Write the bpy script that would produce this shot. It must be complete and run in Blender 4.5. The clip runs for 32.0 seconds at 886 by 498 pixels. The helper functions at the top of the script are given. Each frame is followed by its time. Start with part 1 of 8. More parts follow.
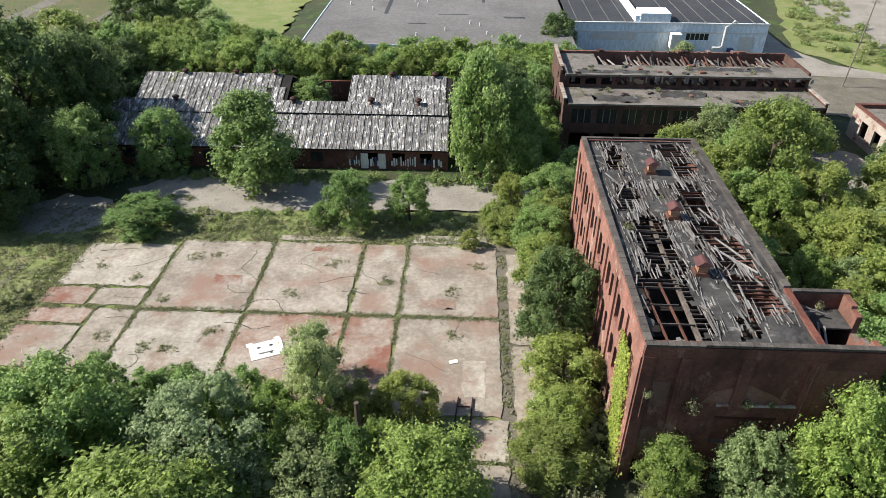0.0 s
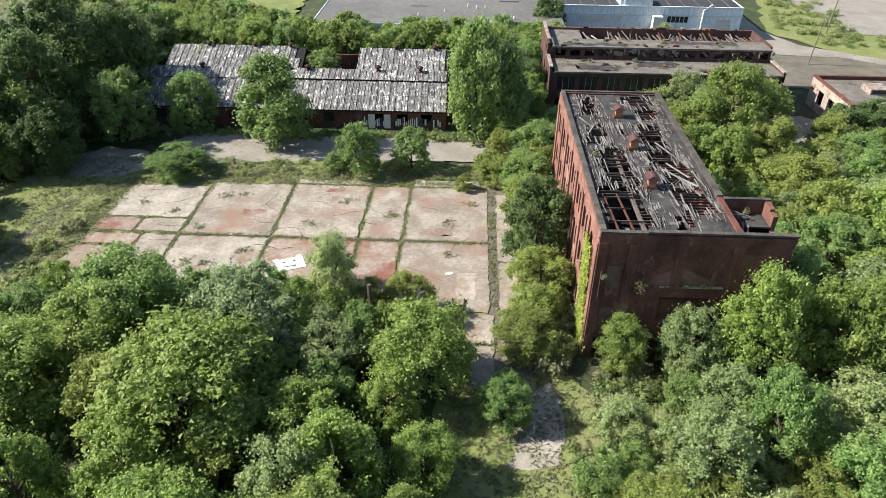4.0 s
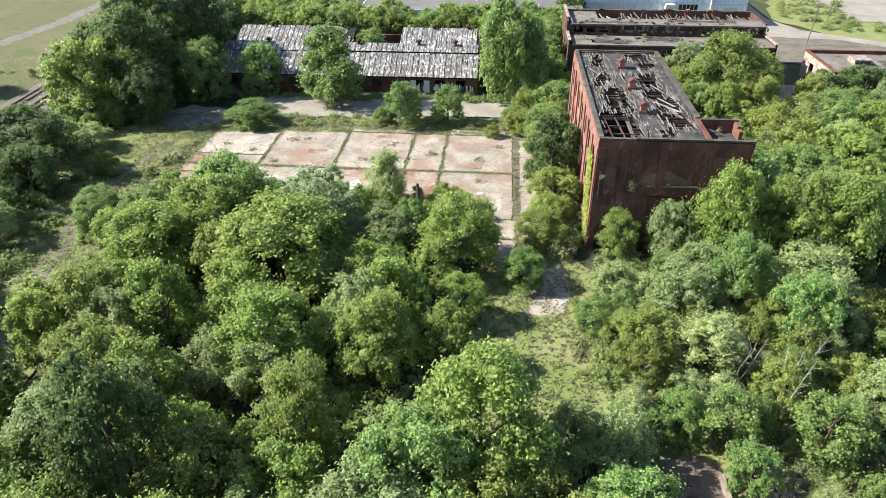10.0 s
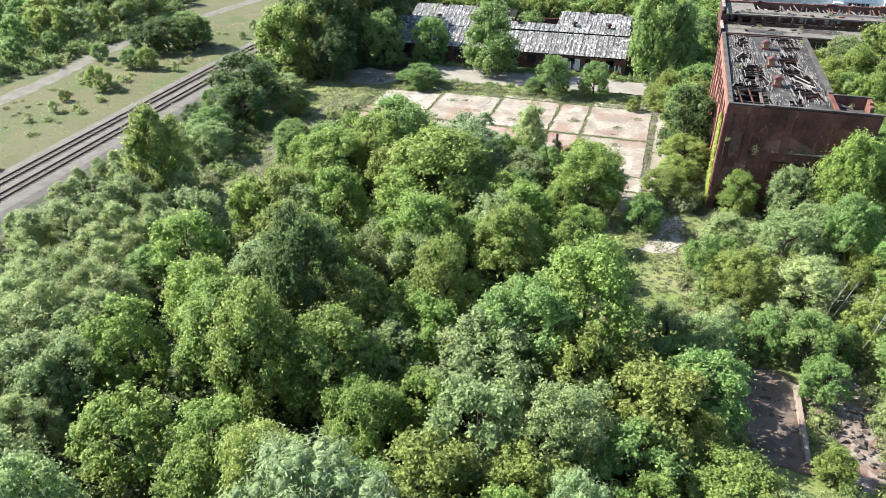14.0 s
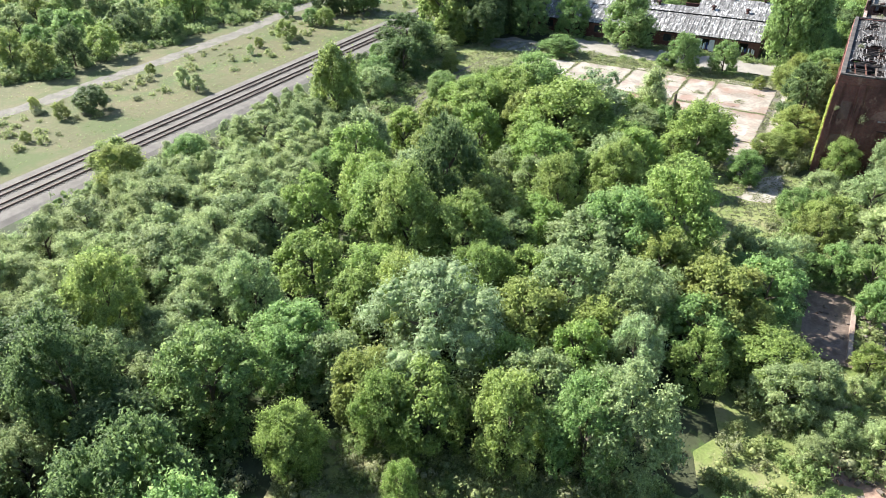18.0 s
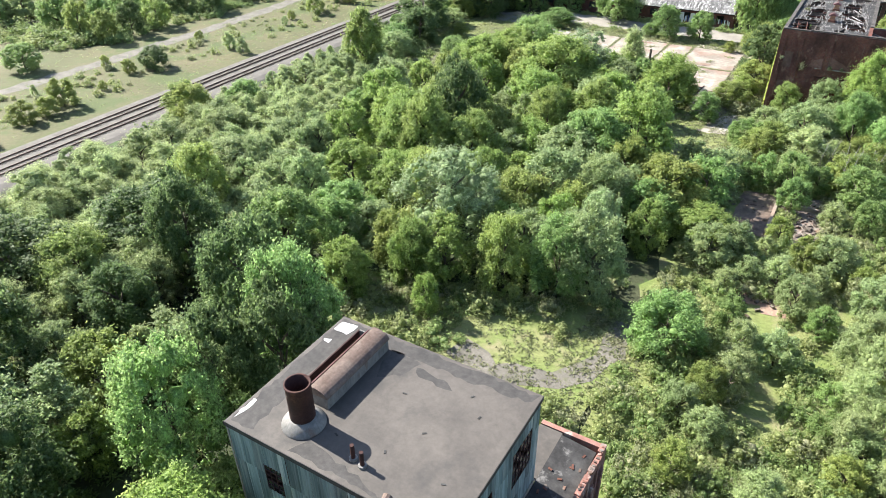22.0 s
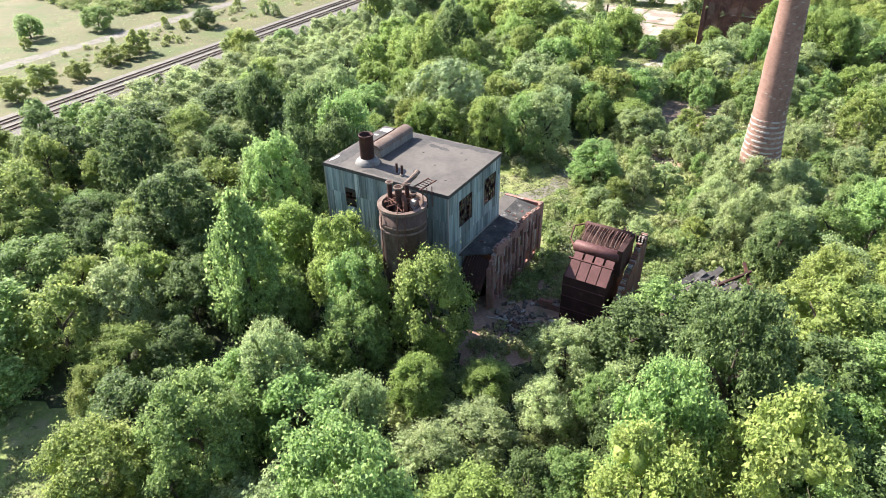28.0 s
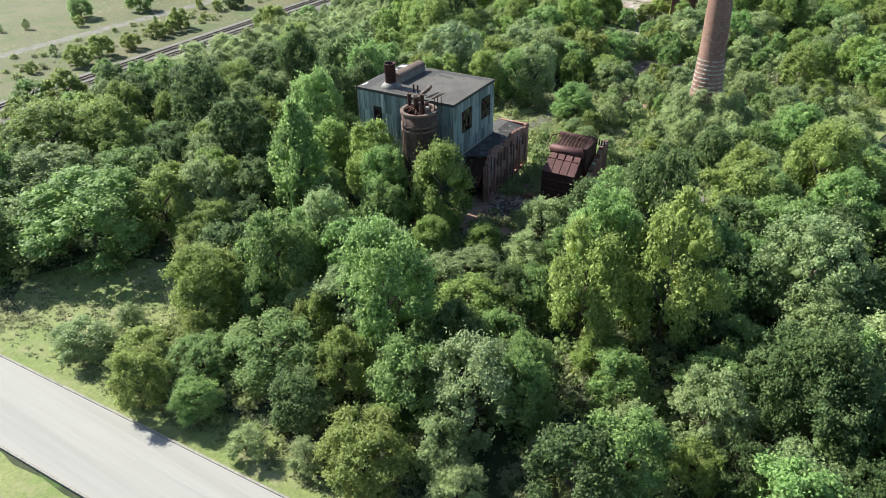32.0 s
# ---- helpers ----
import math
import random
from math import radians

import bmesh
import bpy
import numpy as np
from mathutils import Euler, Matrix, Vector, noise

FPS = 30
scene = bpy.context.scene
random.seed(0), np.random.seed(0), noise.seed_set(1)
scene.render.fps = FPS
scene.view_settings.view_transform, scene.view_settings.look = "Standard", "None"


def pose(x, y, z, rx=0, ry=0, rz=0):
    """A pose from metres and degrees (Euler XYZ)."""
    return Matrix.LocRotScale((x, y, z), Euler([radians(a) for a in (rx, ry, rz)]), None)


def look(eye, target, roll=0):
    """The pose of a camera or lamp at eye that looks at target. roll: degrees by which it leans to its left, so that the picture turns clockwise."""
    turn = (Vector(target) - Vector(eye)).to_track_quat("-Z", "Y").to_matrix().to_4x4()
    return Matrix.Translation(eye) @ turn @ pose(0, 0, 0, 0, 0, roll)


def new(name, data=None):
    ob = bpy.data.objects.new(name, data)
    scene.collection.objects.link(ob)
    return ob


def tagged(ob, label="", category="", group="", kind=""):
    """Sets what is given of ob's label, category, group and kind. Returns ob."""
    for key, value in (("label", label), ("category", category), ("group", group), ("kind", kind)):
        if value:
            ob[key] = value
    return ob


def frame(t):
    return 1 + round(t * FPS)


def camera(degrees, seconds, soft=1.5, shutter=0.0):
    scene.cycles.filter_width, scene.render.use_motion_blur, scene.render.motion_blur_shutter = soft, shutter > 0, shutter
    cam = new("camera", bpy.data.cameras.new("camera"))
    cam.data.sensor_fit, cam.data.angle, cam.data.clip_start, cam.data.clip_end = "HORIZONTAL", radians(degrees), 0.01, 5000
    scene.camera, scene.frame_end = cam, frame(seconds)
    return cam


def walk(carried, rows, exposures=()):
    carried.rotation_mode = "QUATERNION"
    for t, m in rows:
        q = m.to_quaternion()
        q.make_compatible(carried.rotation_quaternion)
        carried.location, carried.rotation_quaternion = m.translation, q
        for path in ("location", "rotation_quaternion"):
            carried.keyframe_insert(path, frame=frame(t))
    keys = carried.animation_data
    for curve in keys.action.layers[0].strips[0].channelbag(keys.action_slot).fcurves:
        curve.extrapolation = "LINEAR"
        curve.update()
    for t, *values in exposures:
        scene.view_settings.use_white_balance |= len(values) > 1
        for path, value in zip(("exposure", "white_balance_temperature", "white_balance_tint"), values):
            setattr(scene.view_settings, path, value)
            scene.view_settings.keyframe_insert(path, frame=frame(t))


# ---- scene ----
cam = camera(67.1, 32.0, soft=0.8)
PATH = [
    (0, (-0.027, -0.396, 46.905), (-0.093, 1.266, 45.795), 0.2),
    (0.5, (-0.385, -2.455, 46.983), (-0.44, -0.792, 45.873), 0.4),
    (1, (-0.663, -4.454, 47.021), (-0.71, -2.79, 45.911), 0.6),
    (1.5, (-0.714, -6.387, 47.027), (-0.758, -4.723, 45.918), 0.7),
    (2, (-0.47, -8.206, 47.013), (-0.519, -6.544, 45.902), 0.7),
    (2.5, (0.0, -9.974, 46.968), (-0.056, -8.314, 45.856), 0.7),
    (3, (0.45, -11.823, 46.937), (0.387, -10.162, 45.824), 0.5),
    (3.5, (0.719, -13.573, 46.839), (0.655, -11.912, 45.727), 0.5),
    (5.5, (1.374, -20.547, 45.959), (1.297, -18.872, 44.869), 0.4),
    (6, (1.437, -22.353, 45.847), (1.358, -20.675, 44.762), 0.3),
    (6.5, (1.468, -24.201, 45.748), (1.387, -22.521, 44.667), 0.4),
    (7, (1.488, -25.967, 45.667), (1.405, -24.284, 44.589), 0.3),
    (7.5, (1.465, -27.802, 45.619), (1.382, -26.119, 44.542), 0.2),
    (8, (1.351, -29.649, 45.598), (1.27, -27.964, 44.523), 0.1),
    (8.5, (1.254, -31.479, 45.582), (1.175, -29.795, 44.507), 0.1),
    (9, (1.204, -33.295, 45.578), (1.117, -31.613, 44.5), -0.1),
    (9.5, (1.229, -35.036, 45.564), (1.116, -33.355, 44.486), -0.1),
    (10, (1.346, -36.914, 45.521), (1.198, -35.235, 44.445), -0.3),
    (10.5, (1.643, -38.911, 45.47), (1.451, -37.235, 44.396), -0.5),
    (11, (2.061, -40.746, 45.346), (1.82, -39.075, 44.274), -0.6),
    (11.5, (2.474, -42.624, 45.191), (2.182, -40.96, 44.121), -0.7),
    (12, (2.723, -44.44, 45.044), (2.38, -42.785, 43.976), -0.8),
    (12.5, (3.03, -46.411, 44.977), (2.639, -44.767, 43.909), -0.8),
    (13, (3.428, -48.444, 44.928), (2.989, -46.812, 43.859), -0.9),
    (13.5, (3.887, -50.402, 44.905), (3.399, -48.784, 43.836), -0.9),
    (14, (4.39, -52.51, 44.921), (3.85, -50.908, 43.852), -1.0),
    (14.5, (4.996, -54.788, 44.937), (4.412, -53.203, 43.867), -0.9),
    (16.5, (8.143, -63.474, 44.822), (7.399, -61.962, 43.745), -0.7),
    (17, (9.297, -65.695, 44.849), (8.512, -64.205, 43.77), -0.8),
    (17.5, (10.598, -67.887, 44.894), (9.773, -66.419, 43.815), -0.9),
    (18, (11.925, -70.197, 44.924), (11.063, -68.751, 43.844), -0.8),
    (18.5, (13.318, -72.593, 44.913), (12.43, -71.164, 43.832), -0.8),
    (19, (14.755, -74.967, 44.907), (13.868, -73.537, 43.826), -0.8),
    (19.5, (16.132, -77.361, 44.874), (15.246, -75.929, 43.794), -0.7),
    (20, (17.528, -79.972, 44.866), (16.644, -78.539, 43.787), -0.7),
    (20.5, (18.915, -82.758, 44.881), (18.032, -81.324, 43.802), -0.7),
    (21, (20.399, -85.643, 44.919), (19.517, -84.208, 43.841), -0.7),
    (21.5, (21.962, -88.559, 44.986), (21.081, -87.126, 43.903), -0.8),
    (22, (23.625, -91.304, 45.075), (22.745, -89.872, 43.99), -0.8),
    (22.5, (25.24, -94.112, 45.138), (24.36, -92.681, 44.052), -0.9),
    (23, (26.653, -97.029, 45.272), (25.774, -95.597, 44.187), -0.9),
    (23.5, (28.107, -99.901, 45.397), (27.23, -98.467, 44.314), -0.8),
    (24, (29.812, -102.876, 45.479), (28.936, -101.442, 44.394), -0.8),
    (24.5, (31.544, -105.599, 45.599), (30.668, -104.166, 44.513), -0.8),
    (25, (33.127, -108.109, 45.69), (32.25, -106.676, 44.604), -0.9),
    (25.5, (34.732, -110.612, 45.701), (33.855, -109.18, 44.615), -0.9),
    (27.5, (41.092, -120.857, 45.813), (40.216, -119.424, 44.728), -0.9),
    (28, (42.604, -123.59, 45.833), (41.729, -122.157, 44.747), -1.0),
    (28.5, (44.159, -126.492, 45.817), (43.284, -125.06, 44.729), -1.0),
    (29, (45.939, -129.757, 45.767), (45.064, -128.325, 44.679), -1.1),
    (29.5, (47.802, -133.063, 45.763), (46.925, -131.629, 44.679), -1.2),
    (30, (49.527, -136.196, 45.781), (48.648, -134.763, 44.697), -1.4),
    (30.5, (51.036, -138.885, 45.839), (50.156, -137.452, 44.755), -1.4),
    (31, (52.493, -141.14, 45.882), (51.612, -139.707, 44.8), -1.4),
    (31.5, (53.827, -143.238, 45.886), (52.942, -141.807, 44.805), -1.5),
    (32, (55.048, -145.24, 45.874), (54.162, -143.811, 44.791), -1.5),
]
walk(cam, [(t, look(eye, target, roll)) for t, eye, target, roll in PATH], [(0, 0.94, 6450, 10), (5, 1.18, 6500, 10), (9, 1.38, 6450, 10), (13, 1.6, 6200, 9), (19, 1.8, 6150, 9.5), (24, 1.84, 6300, 10), (28, 2.02, 6400, 13.5), (30, 1.78, 6500, 13), (32, 1.34, 6150, 5)])

# ---- world, sun ----
SUN_EL, SUN_AZ = radians(38), radians(177)     # the sun stands in the west
sun_dir = Vector((math.cos(SUN_AZ) * math.cos(SUN_EL), math.sin(SUN_AZ) * math.cos(SUN_EL), math.sin(SUN_EL)))
world = bpy.data.worlds.new("sky")
scene.world = world
world.use_nodes = True
wn = world.node_tree
sky = wn.nodes.new("ShaderNodeTexSky")
sky.sky_type, sky.sun_disc = "NISHITA", False
sky.sun_elevation, sky.sun_rotation = SUN_EL, math.atan2(sun_dir.x, sun_dir.y)
wn.links.new(sky.outputs[0], wn.nodes["Background"].inputs[0])
wn.nodes["Background"].inputs[1].default_value = 0.085
sun = new("sun", bpy.data.lights.new("sun", "SUN"))
sun.data.energy, sun.data.angle, sun.data.color = 5.0, radians(0.6), (1.0, 0.94, 0.84)
sun.matrix_world = look((0, 0, 200), Vector((0, 0, 200)) - sun_dir)

# ---- materials ----


def nodes_of(name, rough=0.85, metal=0.0, spec=0.3):
    m = bpy.data.materials.new(name)
    m.use_nodes = True
    b = m.node_tree.nodes["Principled BSDF"]
    b.inputs["Roughness"].default_value = rough
    b.inputs["Metallic"].default_value = metal
    b.inputs["Specular IOR Level"].default_value = spec
    return m, m.node_tree.nodes, m.node_tree.links, b


def noise_fac(n, l, scale, detail=5, rough=0.6, coords="Object", stretch=(1, 1, 1), lo=0.35, hi=0.65):
    tc = n.new("ShaderNodeTexCoord")
    mp = n.new("ShaderNodeMapping")
    mp.inputs["Scale"].default_value = stretch
    l.new(tc.outputs[coords], mp.inputs[0])
    t = n.new("ShaderNodeTexNoise")
    t.inputs["Scale"].default_value, t.inputs["Detail"].default_value, t.inputs["Roughness"].default_value = scale, detail, rough
    l.new(mp.outputs[0], t.inputs["Vector"])
    r = n.new("ShaderNodeMapRange")
    r.inputs[1].default_value, r.inputs[2].default_value = lo, hi
    l.new(t.outputs["Fac"], r.inputs[0])
    return r.outputs[0], t


def mixed(n, l, fac, a, b, mode="MIX"):
    x = n.new("ShaderNodeMix")
    x.data_type, x.blend_type = "RGBA", mode
    if isinstance(fac, (int, float)):
        x.inputs[0].default_value = fac
    else:
        l.new(fac, x.inputs[0])
    for sock, v in ((x.inputs[6], a), (x.inputs[7], b)):
        if isinstance(v, tuple):
            sock.default_value = (*v, 1)
        else:
            l.new(v, sock)
    return x.outputs[2]


def bumped(n, l, b, height, strength=0.4, dist=0.05):
    u = n.new("ShaderNodeBump")
    u.inputs["Strength"].default_value, u.inputs["Distance"].default_value = strength, dist
    l.new(height, u.inputs["Height"])
    l.new(u.outputs[0], b.inputs["Normal"])


def per_piece(n, l, colour, amount=0.3):
    """Vary a colour's brightness from object to object."""
    o = n.new("ShaderNodeObjectInfo")
    r = n.new("ShaderNodeMapRange")
    r.inputs[3].default_value, r.inputs[4].default_value = 1 - amount, 1 + amount
    l.new(o.outputs["Random"], r.inputs[0])
    h = n.new("ShaderNodeHueSaturation")
    l.new(r.outputs[0], h.inputs["Value"])
    l.new(colour, h.inputs["Color"])
    return h.outputs[0]


def dim(c, k):
    return tuple(v * k for v in c)


def surface(name, a, b, big=0.3, small=4.0, c=None, c_scale=1.0, c_lo=0.55, c_hi=0.62, rough=0.88, metal=0.0, spec=0.25, piece=0.0,
            stretch=(1, 1, 1), bump=0.4, dist=0.03, coords="Object", big_lo=0.38, big_hi=0.62, shade=0.62, scatter=False, grain=(0.62, 1.25)):
    """A weathered surface: two tones at a large scale, grain at a small one, and patches of a third tone."""
    a, b, c = dim(a, shade), dim(b, shade), dim(c, shade) if c else None
    m, n, l, bs = nodes_of(name, rough, metal, spec)
    f, ft = noise_fac(n, l, big, 6, 0.62, coords, stretch, big_lo, big_hi)
    col = mixed(n, l, f, a, b)
    g, gt = noise_fac(n, l, small, 6, 0.7, coords, stretch, 0.25, 0.75)
    dark = mixed(n, l, g, (grain[0],) * 3, (grain[1],) * 3)
    col = mixed(n, l, 1.0, col, dark, "MULTIPLY")
    if c:
        k, kt = noise_fac(n, l, c_scale, 7, 0.65, coords, stretch, c_lo, c_hi)
        col = mixed(n, l, k, col, c)
    if piece:
        col = per_piece(n, l, col, piece)
    if scatter:
        # alike pieces each take another cut of the pattern
        ob_ = n.new("ShaderNodeObjectInfo")
        far = n.new("ShaderNodeMath")
        far.operation = "MULTIPLY"
        far.inputs[1].default_value = 173.0
        l.new(ob_.outputs["Random"], far.inputs[0])
        for tx in (ft, gt, kt if c else gt):
            mp = tx.inputs["Vector"].links[0].from_node
            l.new(far.outputs[0], mp.inputs["Location"])
    l.new(col, bs.inputs["Base Color"])
    bumped(n, l, bs, gt.outputs["Fac"], bump, dist)
    return m


def leaf_material(name, a, b, yellow=(0.16, 0.19, 0.03), gloss=0.3, grain=34.0):
    m, n, l, bs = nodes_of(name, 0.55, 0.0, gloss)
    geo = n.new("ShaderNodeNewGeometry")
    obj = n.new("ShaderNodeObjectInfo")
    col = mixed(n, l, geo.outputs["Random Per Island"], dim(a, 0.8), dim(b, 1.15))
    f, _ = noise_fac(n, l, 0.9, 3, 0.6, "Object", (1, 1, 1), 0.5, 0.75)
    col = mixed(n, l, f, col, yellow)
    g, gt = noise_fac(n, l, grain, 3, 0.75, "Object", (1, 1, 1), 0.34, 0.66)
    col = mixed(n, l, 1.0, col, mixed(n, l, g, (0.5, 0.52, 0.5), (1.5, 1.48, 1.4)), "MULTIPLY")
    bumped(n, l, bs, gt.outputs["Fac"], 0.9, 0.06)
    h = n.new("ShaderNodeHueSaturation")
    r = n.new("ShaderNodeMapRange")
    r.inputs[3].default_value, r.inputs[4].default_value = 0.82, 1.1
    l.new(obj.outputs["Random"], r.inputs[0])
    l.new(r.outputs[0], h.inputs["Value"])
    mul = n.new("ShaderNodeMath")
    mul.operation = "MULTIPLY"
    mul.inputs[1].default_value = 7.13
    l.new(obj.outputs["Random"], mul.inputs[0])
    fr = n.new("ShaderNodeMath")
    fr.operation = "FRACT"
    l.new(mul.outputs[0], fr.inputs[0])
    hr = n.new("ShaderNodeMapRange")
    hr.inputs[3].default_value, hr.inputs[4].default_value = 0.489, 0.504
    l.new(fr.outputs[0], hr.inputs[0])
    l.new(hr.outputs[0], h.inputs["Hue"])
    l.new(col, h.inputs["Color"])
    l.new(h.outputs[0], bs.inputs["Base Color"])
    tr = n.new("ShaderNodeBsdfTranslucent")
    through_leaf = n.new("ShaderNodeHueSaturation")
    through_leaf.inputs["Hue"].default_value, through_leaf.inputs["Saturation"].default_value, through_leaf.inputs["Value"].default_value = 0.495, 0.95, 1.3
    l.new(h.outputs[0], through_leaf.inputs["Color"])
    l.new(through_leaf.outputs[0], tr.inputs[0])
    ms = n.new("ShaderNodeMixShader")
    ms.inputs[0].default_value = 0.5
    l.new(bs.outputs[0], ms.inputs[1])
    l.new(tr.outputs[0], ms.inputs[2])
    l.new(ms.outputs[0], n["Material Output"].inputs[0])
    return m


def brick_material(name, c1, c2, mortar, stain=(0.05, 0.035, 0.03), scale=1.0, pale=None):
    c1, c2, mortar, stain, pale = dim(c1, 0.72), dim(c2, 0.72), dim(mortar, 0.6), dim(stain, 0.7), dim(pale, 0.65) if pale else None
    m, n, l, bs = nodes_of(name, 0.9, 0.0, 0.2)
    tc = n.new("ShaderNodeTexCoord")
    sep = n.new("ShaderNodeSeparateXYZ")
    l.new(tc.outputs["Object"], sep.inputs[0])
    add = n.new("ShaderNodeMath")
    l.new(sep.outputs[0], add.inputs[0])
    l.new(sep.outputs[1], add.inputs[1])
    com = n.new("ShaderNodeCombineXYZ")
    l.new(add.outputs[0], com.inputs[0])
    l.new(sep.outputs[2], com.inputs[1])
    br = n.new("ShaderNodeTexBrick")
    br.inputs["Scale"].default_value = scale
    br.inputs["Brick Width"].default_value, br.inputs["Row Height"].default_value, br.inputs["Mortar Size"].default_value = 0.22, 0.075, 0.008
    br.inputs["Color1"].default_value, br.inputs["Color2"].default_value, br.inputs["Mortar"].default_value = (*c1, 1), (*c2, 1), (*mortar, 1)
    l.new(com.outputs[0], br.inputs["Vector"])
    f, _ = noise_fac(n, l, 0.35, 6, 0.65, "Object", (1, 1, 0.6), 0.42, 0.7)
    col = mixed(n, l, f, br.outputs["Color"], stain)
    g, gt = noise_fac(n, l, 2.2, 6, 0.7, "Object", (1, 1, 1), 0.25, 0.75)
    col = mixed(n, l, 1.0, col, mixed(n, l, g, (0.7, 0.7, 0.7), (1.2, 1.2, 1.2)), "MULTIPLY")
    if pale:
        k, _ = noise_fac(n, l, 0.5, 6, 0.7, "Object", (1.3, 1.3, 0.7), 0.58, 0.66)
        col = mixed(n, l, k, col, pale)
    l.new(col, bs.inputs["Base Color"])
    bumped(n, l, bs, br.outputs["Fac"], -0.35, 0.02)
    return m


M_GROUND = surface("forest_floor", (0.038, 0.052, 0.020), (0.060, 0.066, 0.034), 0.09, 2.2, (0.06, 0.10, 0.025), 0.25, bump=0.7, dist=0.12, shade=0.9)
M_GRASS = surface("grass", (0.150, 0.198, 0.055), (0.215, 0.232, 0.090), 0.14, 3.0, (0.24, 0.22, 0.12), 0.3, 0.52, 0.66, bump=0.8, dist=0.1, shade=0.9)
M_MEADOW = surface("meadow", (0.19, 0.197, 0.08), (0.30, 0.255, 0.135), 0.06, 1.6, (0.155, 0.195, 0.062), 0.12, 0.46, 0.6, bump=0.8, dist=0.1, shade=0.45)
M_DIRT = surface("dirt_track", (0.22, 0.195, 0.155), (0.31, 0.28, 0.225), 0.3, 3.0, (0.20, 0.22, 0.10), 0.5, 0.56, 0.66, shade=0.5)
M_TRAIL = surface("trail_gravel", (0.20, 0.185, 0.155), (0.29, 0.265, 0.225), 0.4, 5.0, (0.15, 0.165, 0.075), 0.5, 0.55, 0.66, bump=0.8, dist=0.06, shade=0.6)
M_FLOOR = surface("brown_floor", (0.20, 0.15, 0.118), (0.28, 0.215, 0.17), 0.35, 3.0, (0.13, 0.095, 0.075), 0.5, 0.52, 0.66, bump=0.5, shade=0.62)
M_BALLAST = surface("ballast", (0.185, 0.165, 0.145), (0.255, 0.235, 0.205), 0.5, 9.0, bump=0.9, dist=0.06)
M_ASPHALT_OLD = surface("old_asphalt", (0.34, 0.31, 0.265), (0.46, 0.425, 0.37), 0.2, 3.5, (0.24, 0.22, 0.185), 0.4, 0.56, 0.66)
M_ROAD = surface("road_concrete", (0.43, 0.405, 0.37), (0.48, 0.455, 0.42), 0.6, 4.0, (0.36, 0.34, 0.315), 0.42, 0.5, 0.75, stretch=(0.02, 0.8, 1), bump=0.1, shade=0.58, grain=(0.93, 1.05))
M_SLAB = surface("slab_concrete", (0.35, 0.30, 0.245), (0.53, 0.475, 0.40), 0.3, 2.0, (0.37, 0.245, 0.19), 0.14, 0.50, 0.66, piece=0.06, bump=0.25)
M_SLAB_RED = surface("slab_red_paint", (0.37, 0.255, 0.20), (0.51, 0.44, 0.375), 0.3, 2.0, (0.31, 0.14, 0.10), 0.2, 0.50, 0.62, piece=0.1, bump=0.25)
M_SLAB_PALE = surface("slab_pale", (0.41, 0.365, 0.30), (0.58, 0.53, 0.455), 0.3, 2.0, (0.33, 0.23, 0.18), 0.2, 0.53, 0.66, piece=0.06, bump=0.25)
M_WHITE = surface("white_paint", (0.78, 0.77, 0.74), (0.70, 0.69, 0.66), 1.0, 8.0, bump=0.1, shade=0.85)
# near-black that paints the darkness inside holes, rooms and slots
M_HOLE_SHADE = surface("hole_shade", (0.02, 0.018, 0.016), (0.035, 0.03, 0.027), 0.5, 3.0)
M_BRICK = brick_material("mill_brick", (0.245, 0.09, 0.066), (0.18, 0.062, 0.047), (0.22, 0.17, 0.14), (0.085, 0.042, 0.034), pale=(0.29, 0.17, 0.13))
# mill brick again, lighter: the sun on the west side is in the colour
M_BRICK_SUNLIT = brick_material("mill_brick_sunlit", (0.40, 0.175, 0.135), (0.31, 0.125, 0.095), (0.36, 0.29, 0.25), (0.20, 0.10, 0.08), pale=(0.46, 0.32, 0.27))
M_BRICK_OLD = brick_material("worn_brick", (0.30, 0.12, 0.085), (0.22, 0.085, 0.06), (0.30, 0.25, 0.21), (0.13, 0.07, 0.055), pale=(0.42, 0.36, 0.31))
M_BRICK_PATCH = brick_material("patch_brick", (0.24, 0.13, 0.10), (0.19, 0.10, 0.08), (0.28, 0.24, 0.20), (0.12, 0.07, 0.055))
M_BRICK_DIM = brick_material("dark_brown_brick", (0.17, 0.085, 0.068), (0.125, 0.062, 0.05), (0.18, 0.145, 0.125), (0.065, 0.04, 0.034))
M_BRICK_SCAR = brick_material("scar_brick", (0.33, 0.17, 0.13), (0.26, 0.125, 0.095), (0.32, 0.25, 0.21), (0.16, 0.085, 0.065))
M_CHIMNEY = brick_material("chimney_brick", (0.38, 0.215, 0.165), (0.31, 0.165, 0.125), (0.33, 0.26, 0.22), (0.22, 0.13, 0.10))
M_BRICK_PINK = brick_material("flaking_brick", (0.46, 0.23, 0.185), (0.35, 0.165, 0.13), (0.42, 0.345, 0.30), (0.22, 0.125, 0.10), pale=(0.58, 0.48, 0.42))
M_LIME = surface("lime_wash", (0.55, 0.51, 0.46), (0.42, 0.36, 0.31), 1.2, 6.0, (0.32, 0.17, 0.12), 1.5, 0.5, 0.6)
M_COPING = surface("coping", (0.10, 0.088, 0.08), (0.15, 0.135, 0.12), 0.8, 5.0, piece=0.25)
M_TAR = surface("tar_roof", (0.042, 0.040, 0.039), (0.085, 0.082, 0.079), 0.5, 3.0, (0.20, 0.19, 0.18), 0.8, 0.58, 0.66, rough=0.85, spec=0.2, shade=0.8)
